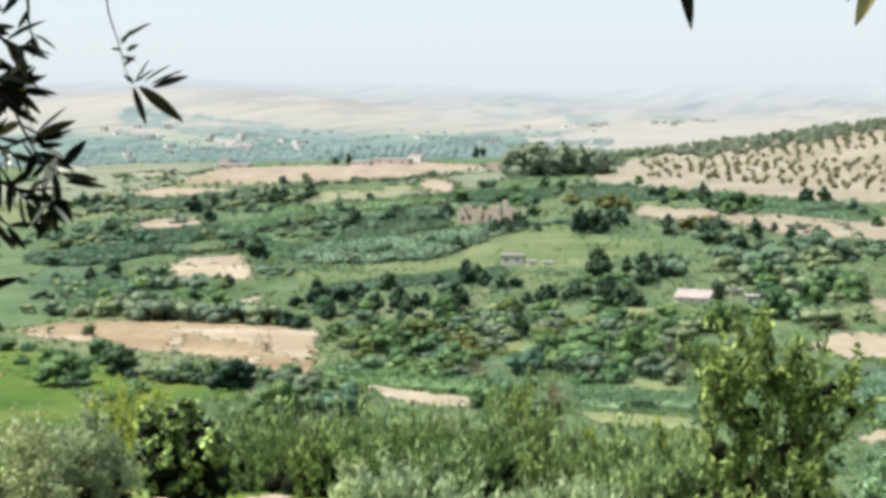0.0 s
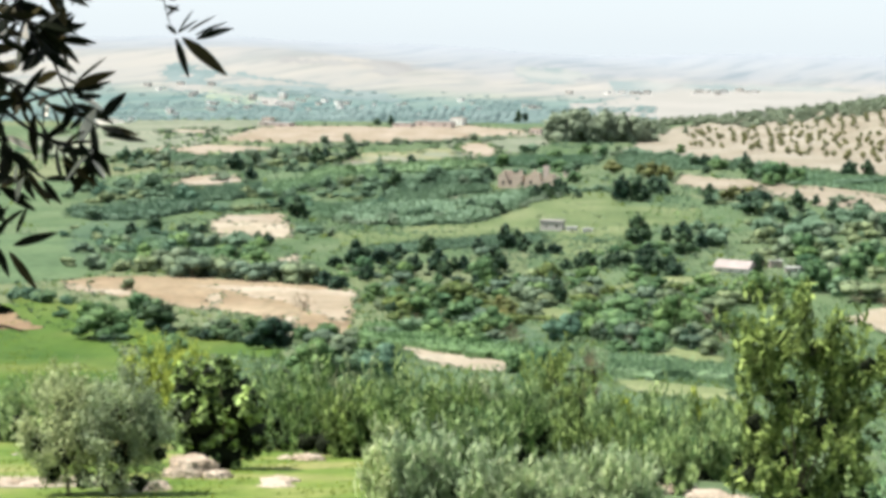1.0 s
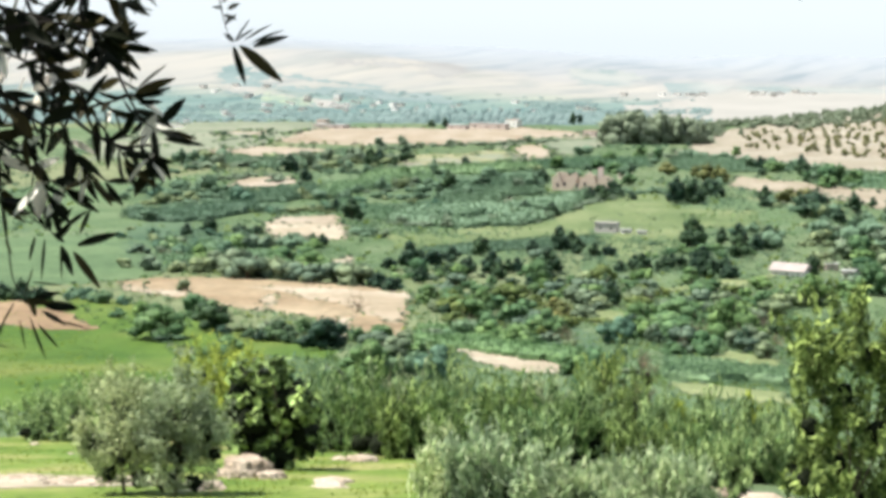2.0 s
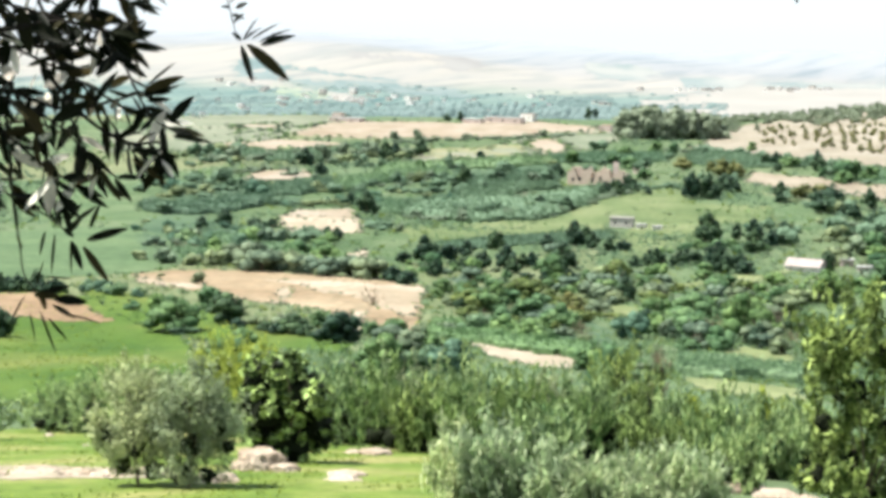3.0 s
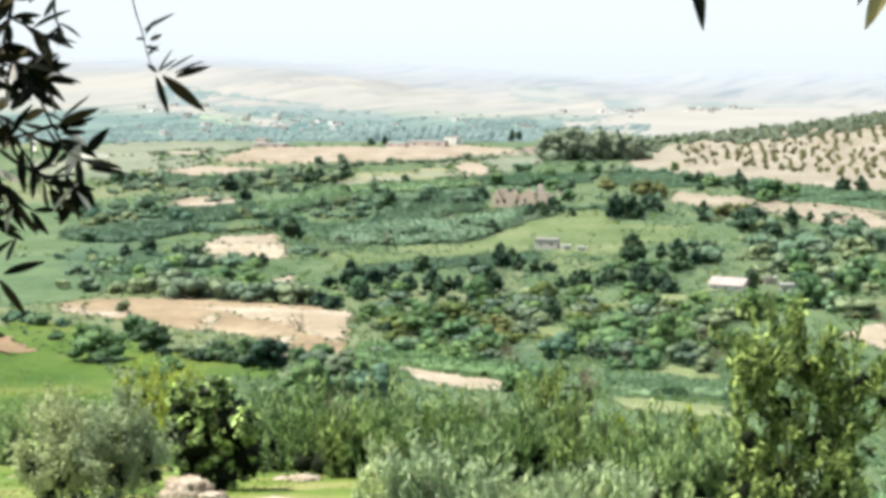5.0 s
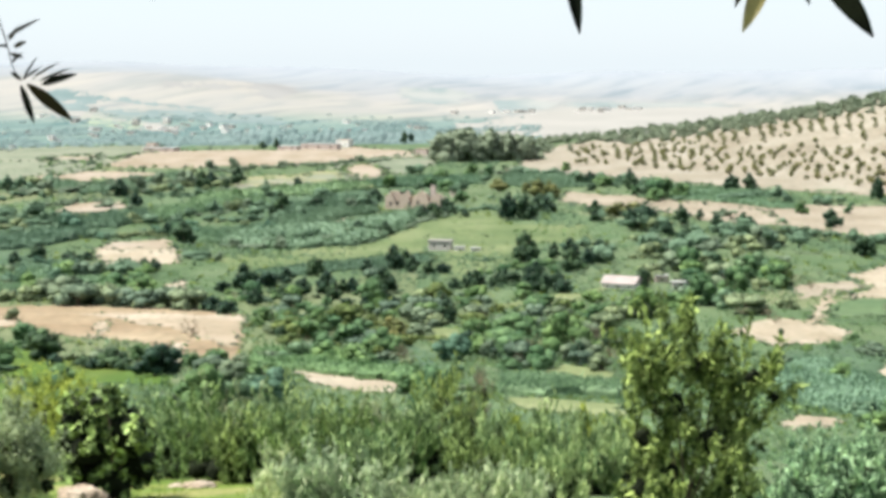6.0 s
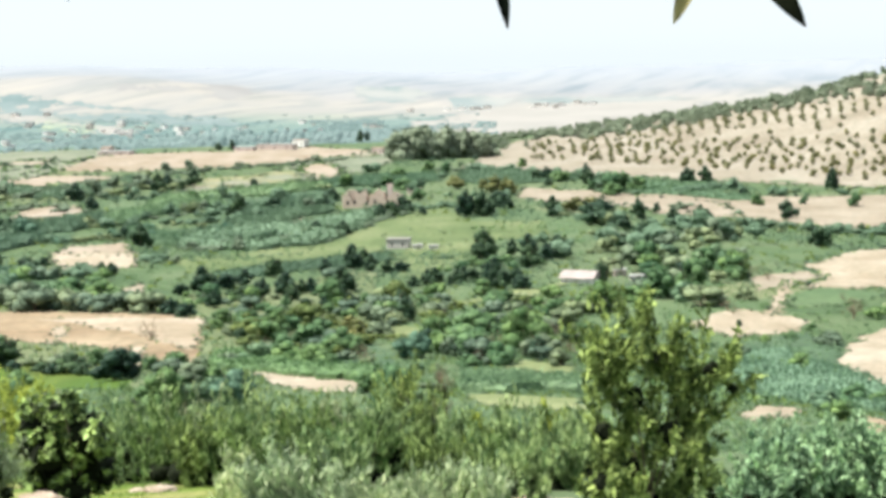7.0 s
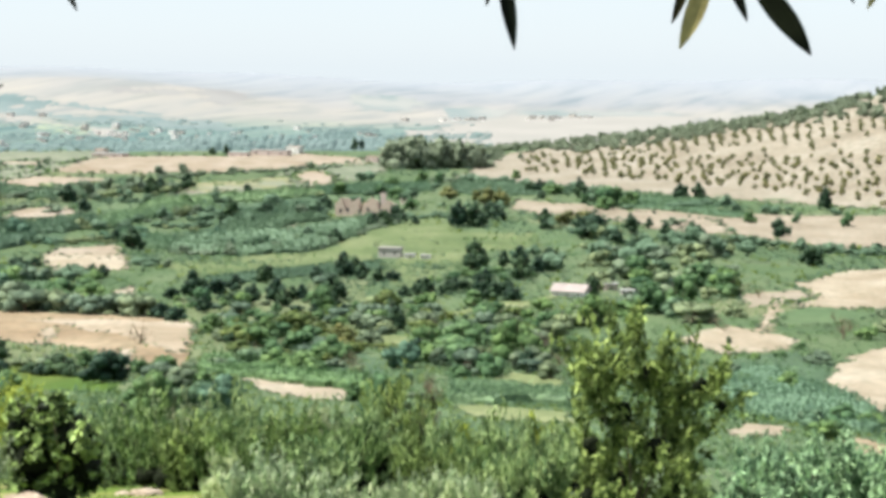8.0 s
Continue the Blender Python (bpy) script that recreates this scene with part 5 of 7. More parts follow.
# ---- plants on the near slope ----
def near_plant(name, label, leaf, x, y, w, h, count, length, width, lobes=14, bare=0.06, upright=0.0, droop=0.0, hollow=0.7, fill=0.42, seed=1, stems=4, shoot=0.0, shape=(), low=0.15):
    """A bush or tree close enough to show its leaves: forked stems and a crown of single leaves on uneven lobes."""
    rng = np.random.default_rng(seed)
    ob = base(name, x, y, ground(x, y), label, "shrub" if name.endswith(("shrub", "bush")) else "tree")
    p, way, cores = crown_points(rng, count, lobes, h / w - 0.75 * shoot, bare, hollow, 40 if shoot else 18, (0.085 if shoot else 0.11) / w, shoot, 1.0, [(u / w, h_ / w - 0.4 * shoot, r / w) for u, h_, r in shape], low)
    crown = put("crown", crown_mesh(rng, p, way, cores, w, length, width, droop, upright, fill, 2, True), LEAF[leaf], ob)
    # second material: cores painted as the crown's inner shade
    crown.data.materials.append(INNER_SHADE)
    bm = trunk_mesh(rng, h / w, bare, 0.022, stems)
    bmesh.ops.scale(bm, vec=(w, w, w), verts=bm.verts)
    part("trunk", bm, BARK, ob)
    return ob


near_plant('olive_tree', 'grey-green olive tree with a silvery loose crown on the grass', 'olive', -13.78, 48.78, 2.80, 3.10, 7500, 0.17, 0.055, bare=0.2, upright=0.2, shoot=0.2, fill=0.45, hollow=0.6, stems=7, seed=21, low=0.6, shape=((-0.21, 2.73, 0.71), (-0.73, 1.87, 0.55), (0.65, 1.87, 0.68), (0.00, 1.47, 0.71), (-0.44, 0.90, 0.55), (0.37, 0.66, 0.61)))
near_plant('olive_tree', 'grey-green olive tree with a silvery loose crown on the grass', 'olive', -12.15, 48.19, 3.00, 3.40, 9000, 0.17, 0.055, bare=0.2, upright=0.2, shoot=0.2, fill=0.45, hollow=0.6, stems=7, seed=22, low=0.6, shape=((0.16, 2.74, 0.74), (0.81, 2.02, 0.65), (1.18, 1.53, 0.42), (-0.44, 2.02, 0.58), (0.13, 1.53, 0.77), (-0.19, 0.73, 0.65), (0.61, 0.73, 0.55)))
near_plant('fig_tree', 'dark green broad-leaved fig tree', 'fig', -11.43, 59.74, 4.68, 4.34, 3300, 0.32, 0.22, bare=0.0, fill=0.78, hollow=0.75, seed=23, shape=((-0.93, 3.01, 0.87), (-0.14, 3.37, 0.71), (0.77, 2.61, 0.83), (-0.53, 1.86, 0.99), (0.61, 1.47, 0.99), (-1.01, 1.07, 0.75), (0.12, 0.63, 0.91), (1.17, 1.07, 0.55), (-1.37, 2.16, 0.51)))
near_plant('yellow_shrub', 'yellow-green leafy shrub behind a fig tree', 'lime', -27.18, 119.19, 5.9, 5.8, 5600, 0.26, 0.13, lobes=14, bare=0.0, fill=0.15, shoot=0.3, seed=24)
near_plant('yellow_shrub', 'yellow-green leafy shrub on the slope', 'lime', -24.02, 115.62, 4.2, 5.0, 3800, 0.26, 0.13, lobes=12, bare=0.0, fill=0.15, shoot=0.3, seed=25)
near_plant('leafy_bush', 'dense grey-green bush on the slope', 'sage', -11.99, 77.82, 3.94, 4.32, 2500, 0.44, 0.085, lobes=14, bare=0.0, upright=1.0, fill=0.6, shoot=0.42, seed=26)
near_plant('leafy_bush', 'dense grey-green bush on the slope', 'olive', -10.22, 80.39, 4.33, 4.72, 2500, 0.44, 0.085, lobes=14, bare=0.0, upright=1.0, fill=0.6, shoot=0.42, seed=27)
near_plant('leafy_bush', 'dense grey-green bush on the slope', 'sage', -7.68, 74.06, 3.73, 3.97, 2500, 0.44, 0.085, lobes=14, bare=0.0, upright=1.0, fill=0.6, shoot=0.42, seed=28)
near_plant('leafy_bush', 'dense grey-green bush on the slope', 'lush', -10.34, 74.41, 3.51, 3.51, 2500, 0.44, 0.085, lobes=14, bare=0.0, upright=1.0, fill=0.6, shoot=0.42, seed=29)
near_plant('leafy_bush', 'dense grey-green bush on the slope', 'sage', -6.16, 76.61, 3.33, 3.73, 2500, 0.44, 0.085, lobes=14, bare=0.0, upright=1.0, fill=0.6, shoot=0.42, seed=30)
near_plant('leafy_bush', 'dense grey-green bush on the slope', 'lush', -4.36, 76.42, 3.07, 3.59, 2500, 0.44, 0.085, lobes=14, bare=0.0, upright=1.0, fill=0.6, shoot=0.42, seed=31)
near_plant('leafy_bush', 'dense grey-green bush on the slope', 'olive', -3.03, 81.59, 3.27, 3.96, 2500, 0.44, 0.085, lobes=14, bare=0.0, upright=1.0, fill=0.6, shoot=0.42, seed=32)
near_plant('leafy_bush', 'dense grey-green bush on the slope', 'lush', -6.35, 70.30, 3.06, 2.78, 2500, 0.44, 0.085, lobes=14, bare=0.0, upright=1.0, fill=0.6, shoot=0.42, seed=33)
near_plant('leafy_bush', 'dense grey-green bush on the slope', 'open', -8.00, 70.29, 2.84, 2.55, 2500, 0.44, 0.085, lobes=14, bare=0.0, upright=1.0, fill=0.6, shoot=0.42, seed=34)
near_plant('olive_shrub', 'silvery olive shrub with upright shoots', 'silver', -3.77, 41.64, 1.27, 2.08, 2700, 0.30, 0.07, lobes=12, bare=0.0, upright=1.0, shoot=0.5, seed=35)
near_plant('olive_shrub', 'silvery olive shrub with upright shoots', 'silver', -2.96, 41.14, 1.67, 2.68, 2700, 0.30, 0.07, lobes=12, bare=0.0, upright=1.0, shoot=0.5, seed=36)
near_plant('olive_shrub', 'silvery olive shrub with upright shoots', 'silver', -1.78, 40.77, 1.51, 2.09, 2700, 0.30, 0.07, lobes=12, bare=0.0, upright=1.0, shoot=0.5, seed=37)
near_plant('olive_shrub', 'silvery olive shrub with upright shoots', 'silver', -0.75, 40.42, 1.36, 1.81, 2700, 0.30, 0.07, lobes=12, bare=0.0, upright=1.0, shoot=0.5, seed=38)
near_plant('olive_shrub', 'silvery olive shrub with upright shoots', 'silver', 0.12, 41.32, 1.53, 1.91, 2700, 0.30, 0.07, lobes=12, bare=0.0, upright=1.0, shoot=0.5, seed=39)
near_plant('olive_shrub', 'silvery olive shrub with upright shoots', 'silver', 1.25, 42.38, 1.71, 2.19, 2700, 0.30, 0.07, lobes=12, bare=0.0, upright=1.0, shoot=0.5, seed=40)
near_plant('olive_shrub', 'silvery olive shrub with upright shoots', 'silver', 2.07, 42.04, 1.28, 1.94, 2700, 0.30, 0.07, lobes=12, bare=0.0, upright=1.0, shoot=0.5, seed=41)
near_plant('leafy_bush', 'green bush in the hedge on the slope', 'open', 0.32, 76.38, 3.06, 5.32, 2300, 0.44, 0.08, lobes=13, bare=0.0, upright=1.1, fill=0.62, shoot=0.44, seed=42)
near_plant('leafy_bush', 'green bush in the hedge on the slope', 'sage', -0.39, 69.53, 3.02, 3.70, 2300, 0.44, 0.08, lobes=13, bare=0.0, upright=1.1, fill=0.62, shoot=0.44, seed=43)
near_plant('leafy_bush', 'green bush in the hedge on the slope', 'open', 1.11, 69.83, 2.33, 3.94, 2300, 0.44, 0.08, lobes=13, bare=0.0, upright=1.1, fill=0.62, shoot=0.44, seed=44)
near_plant('leafy_bush', 'green bush in the hedge on the slope', 'sage', 2.62, 64.46, 2.37, 2.90, 2300, 0.44, 0.08, lobes=13, bare=0.0, upright=1.1, fill=0.62, shoot=0.44, seed=45)
near_plant('leafy_bush', 'green bush in the hedge on the slope', 'sage', 3.92, 63.23, 2.54, 2.94, 2300, 0.44, 0.08, lobes=13, bare=0.0, upright=1.1, fill=0.62, shoot=0.44, seed=46)
near_plant('leafy_bush', 'green bush in the hedge on the slope', 'sage', 5.18, 62.15, 2.50, 2.79, 2300, 0.44, 0.08, lobes=13, bare=0.0, upright=1.1, fill=0.62, shoot=0.44, seed=47)
near_plant('leafy_bush', 'green bush in the hedge on the slope', 'lime', 3.07, 62.88, 1.26, 2.62, 2300, 0.44, 0.08, lobes=13, bare=0.0, upright=1.1, fill=0.62, shoot=0.44, seed=48)
near_plant('leafy_bush', 'green bush in the hedge on the slope', 'lime', 5.75, 64.02, 1.29, 2.46, 2300, 0.44, 0.08, lobes=13, bare=0.0, upright=1.1, fill=0.62, shoot=0.44, seed=49)
near_plant('leafy_bush', 'green bush in the hedge on the slope', 'lush', 3.11, 59.58, 2.20, 2.19, 2300, 0.44, 0.08, lobes=13, bare=0.0, upright=1.1, fill=0.62, shoot=0.44, seed=50)
near_plant('leafy_bush', 'green bush in the hedge on the slope', 'lush', -1.29, 63.12, 2.53, 2.64, 2300, 0.44, 0.08, lobes=13, bare=0.0, upright=1.1, fill=0.62, shoot=0.44, seed=51)
near_plant('leafy_bush', 'green bush in the hedge on the slope', 'sage', 5.83, 59.43, 2.00, 2.47, 2300, 0.44, 0.08, lobes=13, bare=0.0, upright=1.1, fill=0.62, shoot=0.44, seed=52)
near_plant('leafy_bush', 'green bush in the hedge on the slope', 'sage', -2.38, 58.94, 2.17, 2.28, 2300, 0.44, 0.08, lobes=13, bare=0.0, upright=1.1, fill=0.62, shoot=0.44, seed=53)
near_plant('leafy_bush', 'green bush in the hedge on the slope', 'open', 1.29, 57.11, 2.30, 2.20, 2300, 0.44, 0.08, lobes=13, bare=0.0, upright=1.1, fill=0.62, shoot=0.44, seed=54)
near_plant('leafy_bush', 'green bush in the hedge on the slope', 'sage', 3.85, 53.49, 2.16, 1.88, 2300, 0.44, 0.08, lobes=13, bare=0.0, upright=1.1, fill=0.62, shoot=0.44, seed=55)
near_plant('dry_bush', 'dry brown bush among green shrubs', 'dry', 2.09, 76.57, 1.79, 4.32, 1400, 0.2, 0.03, lobes=8, bare=0.0, upright=0.5, seed=56)
near_plant('leafy_tree', 'tall yellow-green tree with an open leafy crown', 'open', 6.20, 42.13, 3.35, 6.00, 6800, 0.32, 0.10, bare=0.02, fill=0.36, hollow=0.55, shoot=0.2, upright=0.5, seed=57, stems=6, low=1.0, shape=((-0.51, 5.18, 0.61), (0.08, 4.96, 0.58), (-1.25, 4.58, 0.53), (0.83, 4.40, 0.58), (1.61, 4.58, 0.58), (2.08, 4.10, 0.36), (-0.31, 3.89, 0.78), (-1.03, 3.06, 0.64), (0.53, 3.06, 0.78), (-0.44, 2.08, 0.83), (0.94, 1.94, 0.78), (-1.14, 1.88, 0.53), (0.11, 1.11, 0.92), (1.43, 3.47, 0.47)))
near_plant('leafy_bush', 'green bush at the foot of a tall tree', 'lush', 7.1, 50.9, 1.9, 1.4, 2200, 0.28, 0.085, lobes=12, bare=0.0, upright=0.6, shoot=0.3, seed=80)
near_plant('leafy_bush', 'green bush at the foot of a tall tree', 'sage', 9, 51.3, 1.8, 1.5, 2200, 0.28, 0.085, lobes=12, bare=0.0, upright=0.6, shoot=0.3, seed=85)
near_plant('leafy_bush', 'green bush in the hedge on the slope', 'sage', 7.5, 66.5, 2.6, 2.7, 2300, 0.44, 0.08, lobes=13, bare=0.0, upright=1.1, fill=0.62, shoot=0.44, seed=86)
near_plant('blue_green_bush', 'blue-green bush with narrow drooping leaves', 'bluegreen', 10.35, 46.54, 2.50, 2.35, 4000, 0.34, 0.10, lobes=14, bare=0.0, upright=0.6, fill=0.64, shoot=0.36, seed=60)
near_plant('blue_green_bush', 'blue-green bush with narrow drooping leaves', 'bluegreen', 11.70, 46.99, 2.90, 2.95, 4000, 0.34, 0.10, lobes=14, bare=0.0, upright=0.6, fill=0.64, shoot=0.36, seed=61)
near_plant('blue_green_bush', 'blue-green bush with narrow drooping leaves', 'bluegreen', 13.38, 47.54, 3.15, 2.95, 4000, 0.34, 0.10, lobes=14, bare=0.0, upright=0.6, fill=0.64, shoot=0.36, seed=62)
near_plant('blue_green_bush', 'blue-green bush with narrow drooping leaves', 'bluegreen', 14.81, 48.01, 3.21, 2.96, 4000, 0.34, 0.10, lobes=14, bare=0.0, upright=0.6, fill=0.64, shoot=0.36, seed=63)
near_plant('leafy_bush', 'grey-green bush at the edge of the meadow', 'sage', -30.42, 98.33, 4.46, 3.54, 4200, 0.3, 0.09, lobes=15, bare=0.0, upright=0.5, shoot=0.28, seed=64)
near_plant('leafy_bush', 'grey-green bush at the edge of the meadow', 'sage', -33.67, 87.27, 3.74, 2.75, 4200, 0.3, 0.09, lobes=15, bare=0.0, upright=0.5, shoot=0.28, seed=65)
near_plant('leafy_bush', 'grey-green bush at the edge of the meadow', 'sage', -33.08, 99.57, 3.84, 2.66, 4200, 0.3, 0.09, lobes=15, bare=0.0, upright=0.5, shoot=0.28, seed=66)
near_plant('leafy_bush', 'grey-green bush at the edge of the meadow', 'sage', -35.30, 85.14, 4.30, 2.72, 4200, 0.3, 0.09, lobes=15, bare=0.0, upright=0.5, shoot=0.28, seed=67)
near_plant('leafy_bush', 'grey-green bush at the edge of the meadow', 'sage', -27.28, 97.60, 4.05, 3.23, 4200, 0.3, 0.09, lobes=15, bare=0.0, upright=0.5, shoot=0.28, seed=68)
near_plant('leafy_bush', 'grey-green bush at the edge of the meadow', 'sage', -24.59, 97.70, 4.03, 3.55, 4200, 0.3, 0.09, lobes=15, bare=0.0, upright=0.5, shoot=0.28, seed=69)
near_plant('leafy_bush', 'grey-green bush at the edge of the meadow', 'olive', -33.18, 113.04, 4.31, 4.14, 4200, 0.3, 0.09, lobes=15, bare=0.0, upright=0.5, shoot=0.28, seed=70)

# ---- stones in the grass ----
def stone(x, y, w, dep, h, seed):
    """A weathered limestone boulder half sunk in the ground."""
    bm = bmesh.new()
    bmesh.ops.create_icosphere(bm, subdivisions=4, radius=1)
    for v in bm.verts:
        n = noise.fractal(v.co * 1.6 + Vector((seed * 3.7, 0, 0)), 0.8, 2.0, 4) * 0.35
        c = v.co * (1 + n)
        v.co = (c.x * w / 2, c.y * dep / 2, max(-0.15 * h, min(c.z, 0.75 + 0.1 * n) * h))
    ob = part("boulder", bm, ROCK)
    ob.location = (x, y, ground(x, y) - 0.02)
    ob.data.polygons.foreach_set("use_smooth", [True] * len(ob.data.polygons))
    return tagged(ob, "pale weathered limestone boulder lying in grass", "rock", "stones in the grass")


stone(-11.47, 54.99, 1.88, 1.57, 0.95, 48)
stone(-10.47, 54.23, 0.93, 0.72, 0.41, 5)
stone(-9.31, 67.12, 1.36, 1.02, 0.40, 31)
stone(-10.47, 68.76, 0.70, 0.83, 0.23, 64)
stone(-31.73, 94.09, 0.60, 0.49, 0.29, 82)
stone(-24.37, 77.44, 0.38, 0.27, 0.18, 62)
stone(-19.97, 53.19, 1.14, 1.11, 0.29, 63)
stone(-18.73, 53.99, 1.72, 1.80, 0.25, 51)
stone(-16.89, 52.75, 1.30, 0.98, 0.29, 29)
stone(-15.70, 51.89, 1.09, 1.26, 0.28, 89)
stone(-21.57, 55.34, 0.99, 0.86, 0.18, 52)
stone(-14.06, 52.91, 0.73, 0.72, 0.28, 48)
stone(-11.85, 49.79, 1.89, 2.15, 0.19, 84)
stone(-8.15, 51.29, 1.22, 1.04, 0.19, 8)
stone(-8.04, 51.01, 1.21, 1.13, 0.19, 48)
stone(-12.09, 57.13, 0.59, 0.45, 0.26, 7)
stone(3.80, 53.24, 2.15, 1.94, 0.51, 88)
stone(4.95, 51.34, 1.38, 1.04, 0.34, 83)
stone(2.89, 54.49, 1.10, 1.11, 0.28, 26)
stone(5.65, 49.94, 1.01, 1.06, 0.30, 18)
stone(-8.22, 52.66, 1.25, 1.33, 0.24, 69)
stone(3.84, 53.28, 1.25, 1.59, 0.43, 62)
thicket('cane grey green', ((-29.2, 218.5), (-21.1, 224.8), (-14.8, 164.3), (-25.1, 156.3)), 2.9, 22)
thicket('grey scrub green cane', ((-5.5, 200.5), (4.8, 189.7), (3.9, 153.5), (-3.3, 159.2)), 2.3, 10)
thicket('green scrub cane', ((37.9, 201), (50.2, 170.3), (35.5, 120), (25.4, 131.9)), 2.1, 16)
thicket('green scrub grey', ((-56.2, 229.4), (-41.9, 224.3), (-29.7, 171.6), (-37.8, 158.8)), 3.0, 14)
grass("grass", 'tufts of yellowish grass on the terrace', 'grass', ((-39.9, 95.5), (-7.7, 77.8), (-4.1, 45.2), (-18.3, 43.6)), 7000, 0.14, 6)
grass("grass", 'rough grass and weeds of the meadow', 'grass', ((-125.6, 306.7), (-90.1, 293.2), (-41.8, 168.5), (-55.7, 135.7)), 5000, 0.4, 9)

# ---- olive tree over the viewpoint ----
def olive_leaf_mesh(bend, fold, seed):
    """A narrow olive leaf, one unit long along y, folded at its midrib and bent."""
    rng = random.Random(seed)
    verts, faces, n = [], [], 7
    for i in range(n + 1):
        s = i / n
        half = 0.112 * math.sin(math.pi * min(1.0, s * 0.96 + 0.03)) ** 0.75 * (1.08 - 0.25 * s)
        z = -bend * s * s
        verts += [(-half, s, z + fold * half), (0, s, z), (half, s, z + fold * half)]
    for i in range(n):
        for k in (0, 1):
            faces.append((3 * i + k, 3 * i + k + 1, 3 * i + k + 4, 3 * i + k + 3))
    return from_arrays("leaf", verts, faces, True)


def near_leaf(name, dark, mid, pale, glow):
    m, nt, b = blank(name, 0.5)
    o = nt.nodes.new("ShaderNodeObjectInfo")
    c = ramp(nt, o.outputs["Random"], ((0.0, dark), (0.5, mid), (0.66, mid), (0.9, pale)))
    grain = ramp(nt, speckle(nt, 90, 4), ((0.3, (0.75, 0.75, 0.72)), (0.7, (1.15, 1.15, 1.1))))
    c = blend(nt, 1.0, c, grain, "MULTIPLY")
    link(nt, c, b.inputs["Base Color"])
    b.inputs["Specular IOR Level"].default_value = 0.04
    t, mix = nt.nodes.new("ShaderNodeBsdfTranslucent"), nt.nodes.new("ShaderNodeMixShader")
    link(nt, c, t.inputs[0])
    mix.inputs[0].default_value = glow
    link(nt, b.outputs[0], mix.inputs[1])
    link(nt, t.outputs[0], mix.inputs[2])
    link(nt, mix.outputs[0], nt.nodes["Material Output"].inputs[0])
    return m


# near-black twig and leaf colours stand in for deep shade under the tree
TWIG = plain("shade_dark_twig", (0.012, 0.010, 0.008), 0.95, 60)
OLIVE_LEAF = near_leaf("shade_dark_olive_leaf", (0.004, 0.006, 0.0035), (0.006, 0.008, 0.0035), (0.032, 0.026, 0.010), 0.1)
WILTED_LEAF = near_leaf("wilted_olive_leaf", (0.30, 0.25, 0.11), (0.32, 0.27, 0.12), (0.34, 0.29, 0.14), 0.3)
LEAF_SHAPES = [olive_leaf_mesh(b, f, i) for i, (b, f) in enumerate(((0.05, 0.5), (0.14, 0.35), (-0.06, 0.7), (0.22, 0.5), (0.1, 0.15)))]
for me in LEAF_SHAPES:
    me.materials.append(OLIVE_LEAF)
# silvery leaves painted extra pale as sunlit undersides and bright gaps
PALE_LEAF = near_leaf("silvery_sunlit_leaf", (0.62, 0.55, 0.50), (0.74, 0.67, 0.62), (0.82, 0.78, 0.74), 0.5)
PALE_SHAPE = olive_leaf_mesh(0.1, 0.3, 12)
PALE_SHAPE.materials.append(PALE_LEAF)
WILTED_SHAPE = olive_leaf_mesh(0.08, 0.4, 9)
WILTED_SHAPE.materials.append(WILTED_LEAF)

olive = base("olive_tree", -2.3, 0.9, ground(-2.3, 0.9), "old olive tree reaching over the viewpoint with shade-dark narrow leaves", "tree")
OL = Vector(olive.location)
sprig = random.Random(21)
LEAVES = [0]


def leaf_between(root, tip, parent, wide=1.0, shape=None, facing=None):
    root, tip = Vector(root), Vector(tip)
    y = (tip - root).normalized()
    z = Vector(facing) if facing else Vector((sprig.gauss(0, 1), sprig.gauss(-0.4, 1), sprig.gauss(0.5, 1)))
    x = y.cross(z).normalized()
    z = x.cross(y)
    n = (tip - root).length
    m = Matrix((x, y, z)).transposed().to_4x4() @ Matrix.Diagonal((n * wide, n, n, 1))
    m.translation = root - OL
    ob = new("leaf", shape or sprig.choice(LEAF_SHAPES))
    ob.parent = parent
    ob.matrix_basis = m
    LEAVES[0] += 1
    return ob


def smooth_path(points, n):
    p = [Vector(q) for q in points]
    p = [p[0] * 2 - p[1]] + p + [p[-1] * 2 - p[-2]]
    out = []
    for k in range(n + 1):
        s = k / n * (len(p) - 3)
        i = min(int(s), len(p) - 4)
        u = s - i
        a, b, c, d = p[i:i + 4]
        out.append(0.5 * (2 * b + (c - a) * u + (2 * a - 5 * b + 4 * c - d) * u * u + (3 * b - a - 3 * c + d) * u ** 3))
    return out


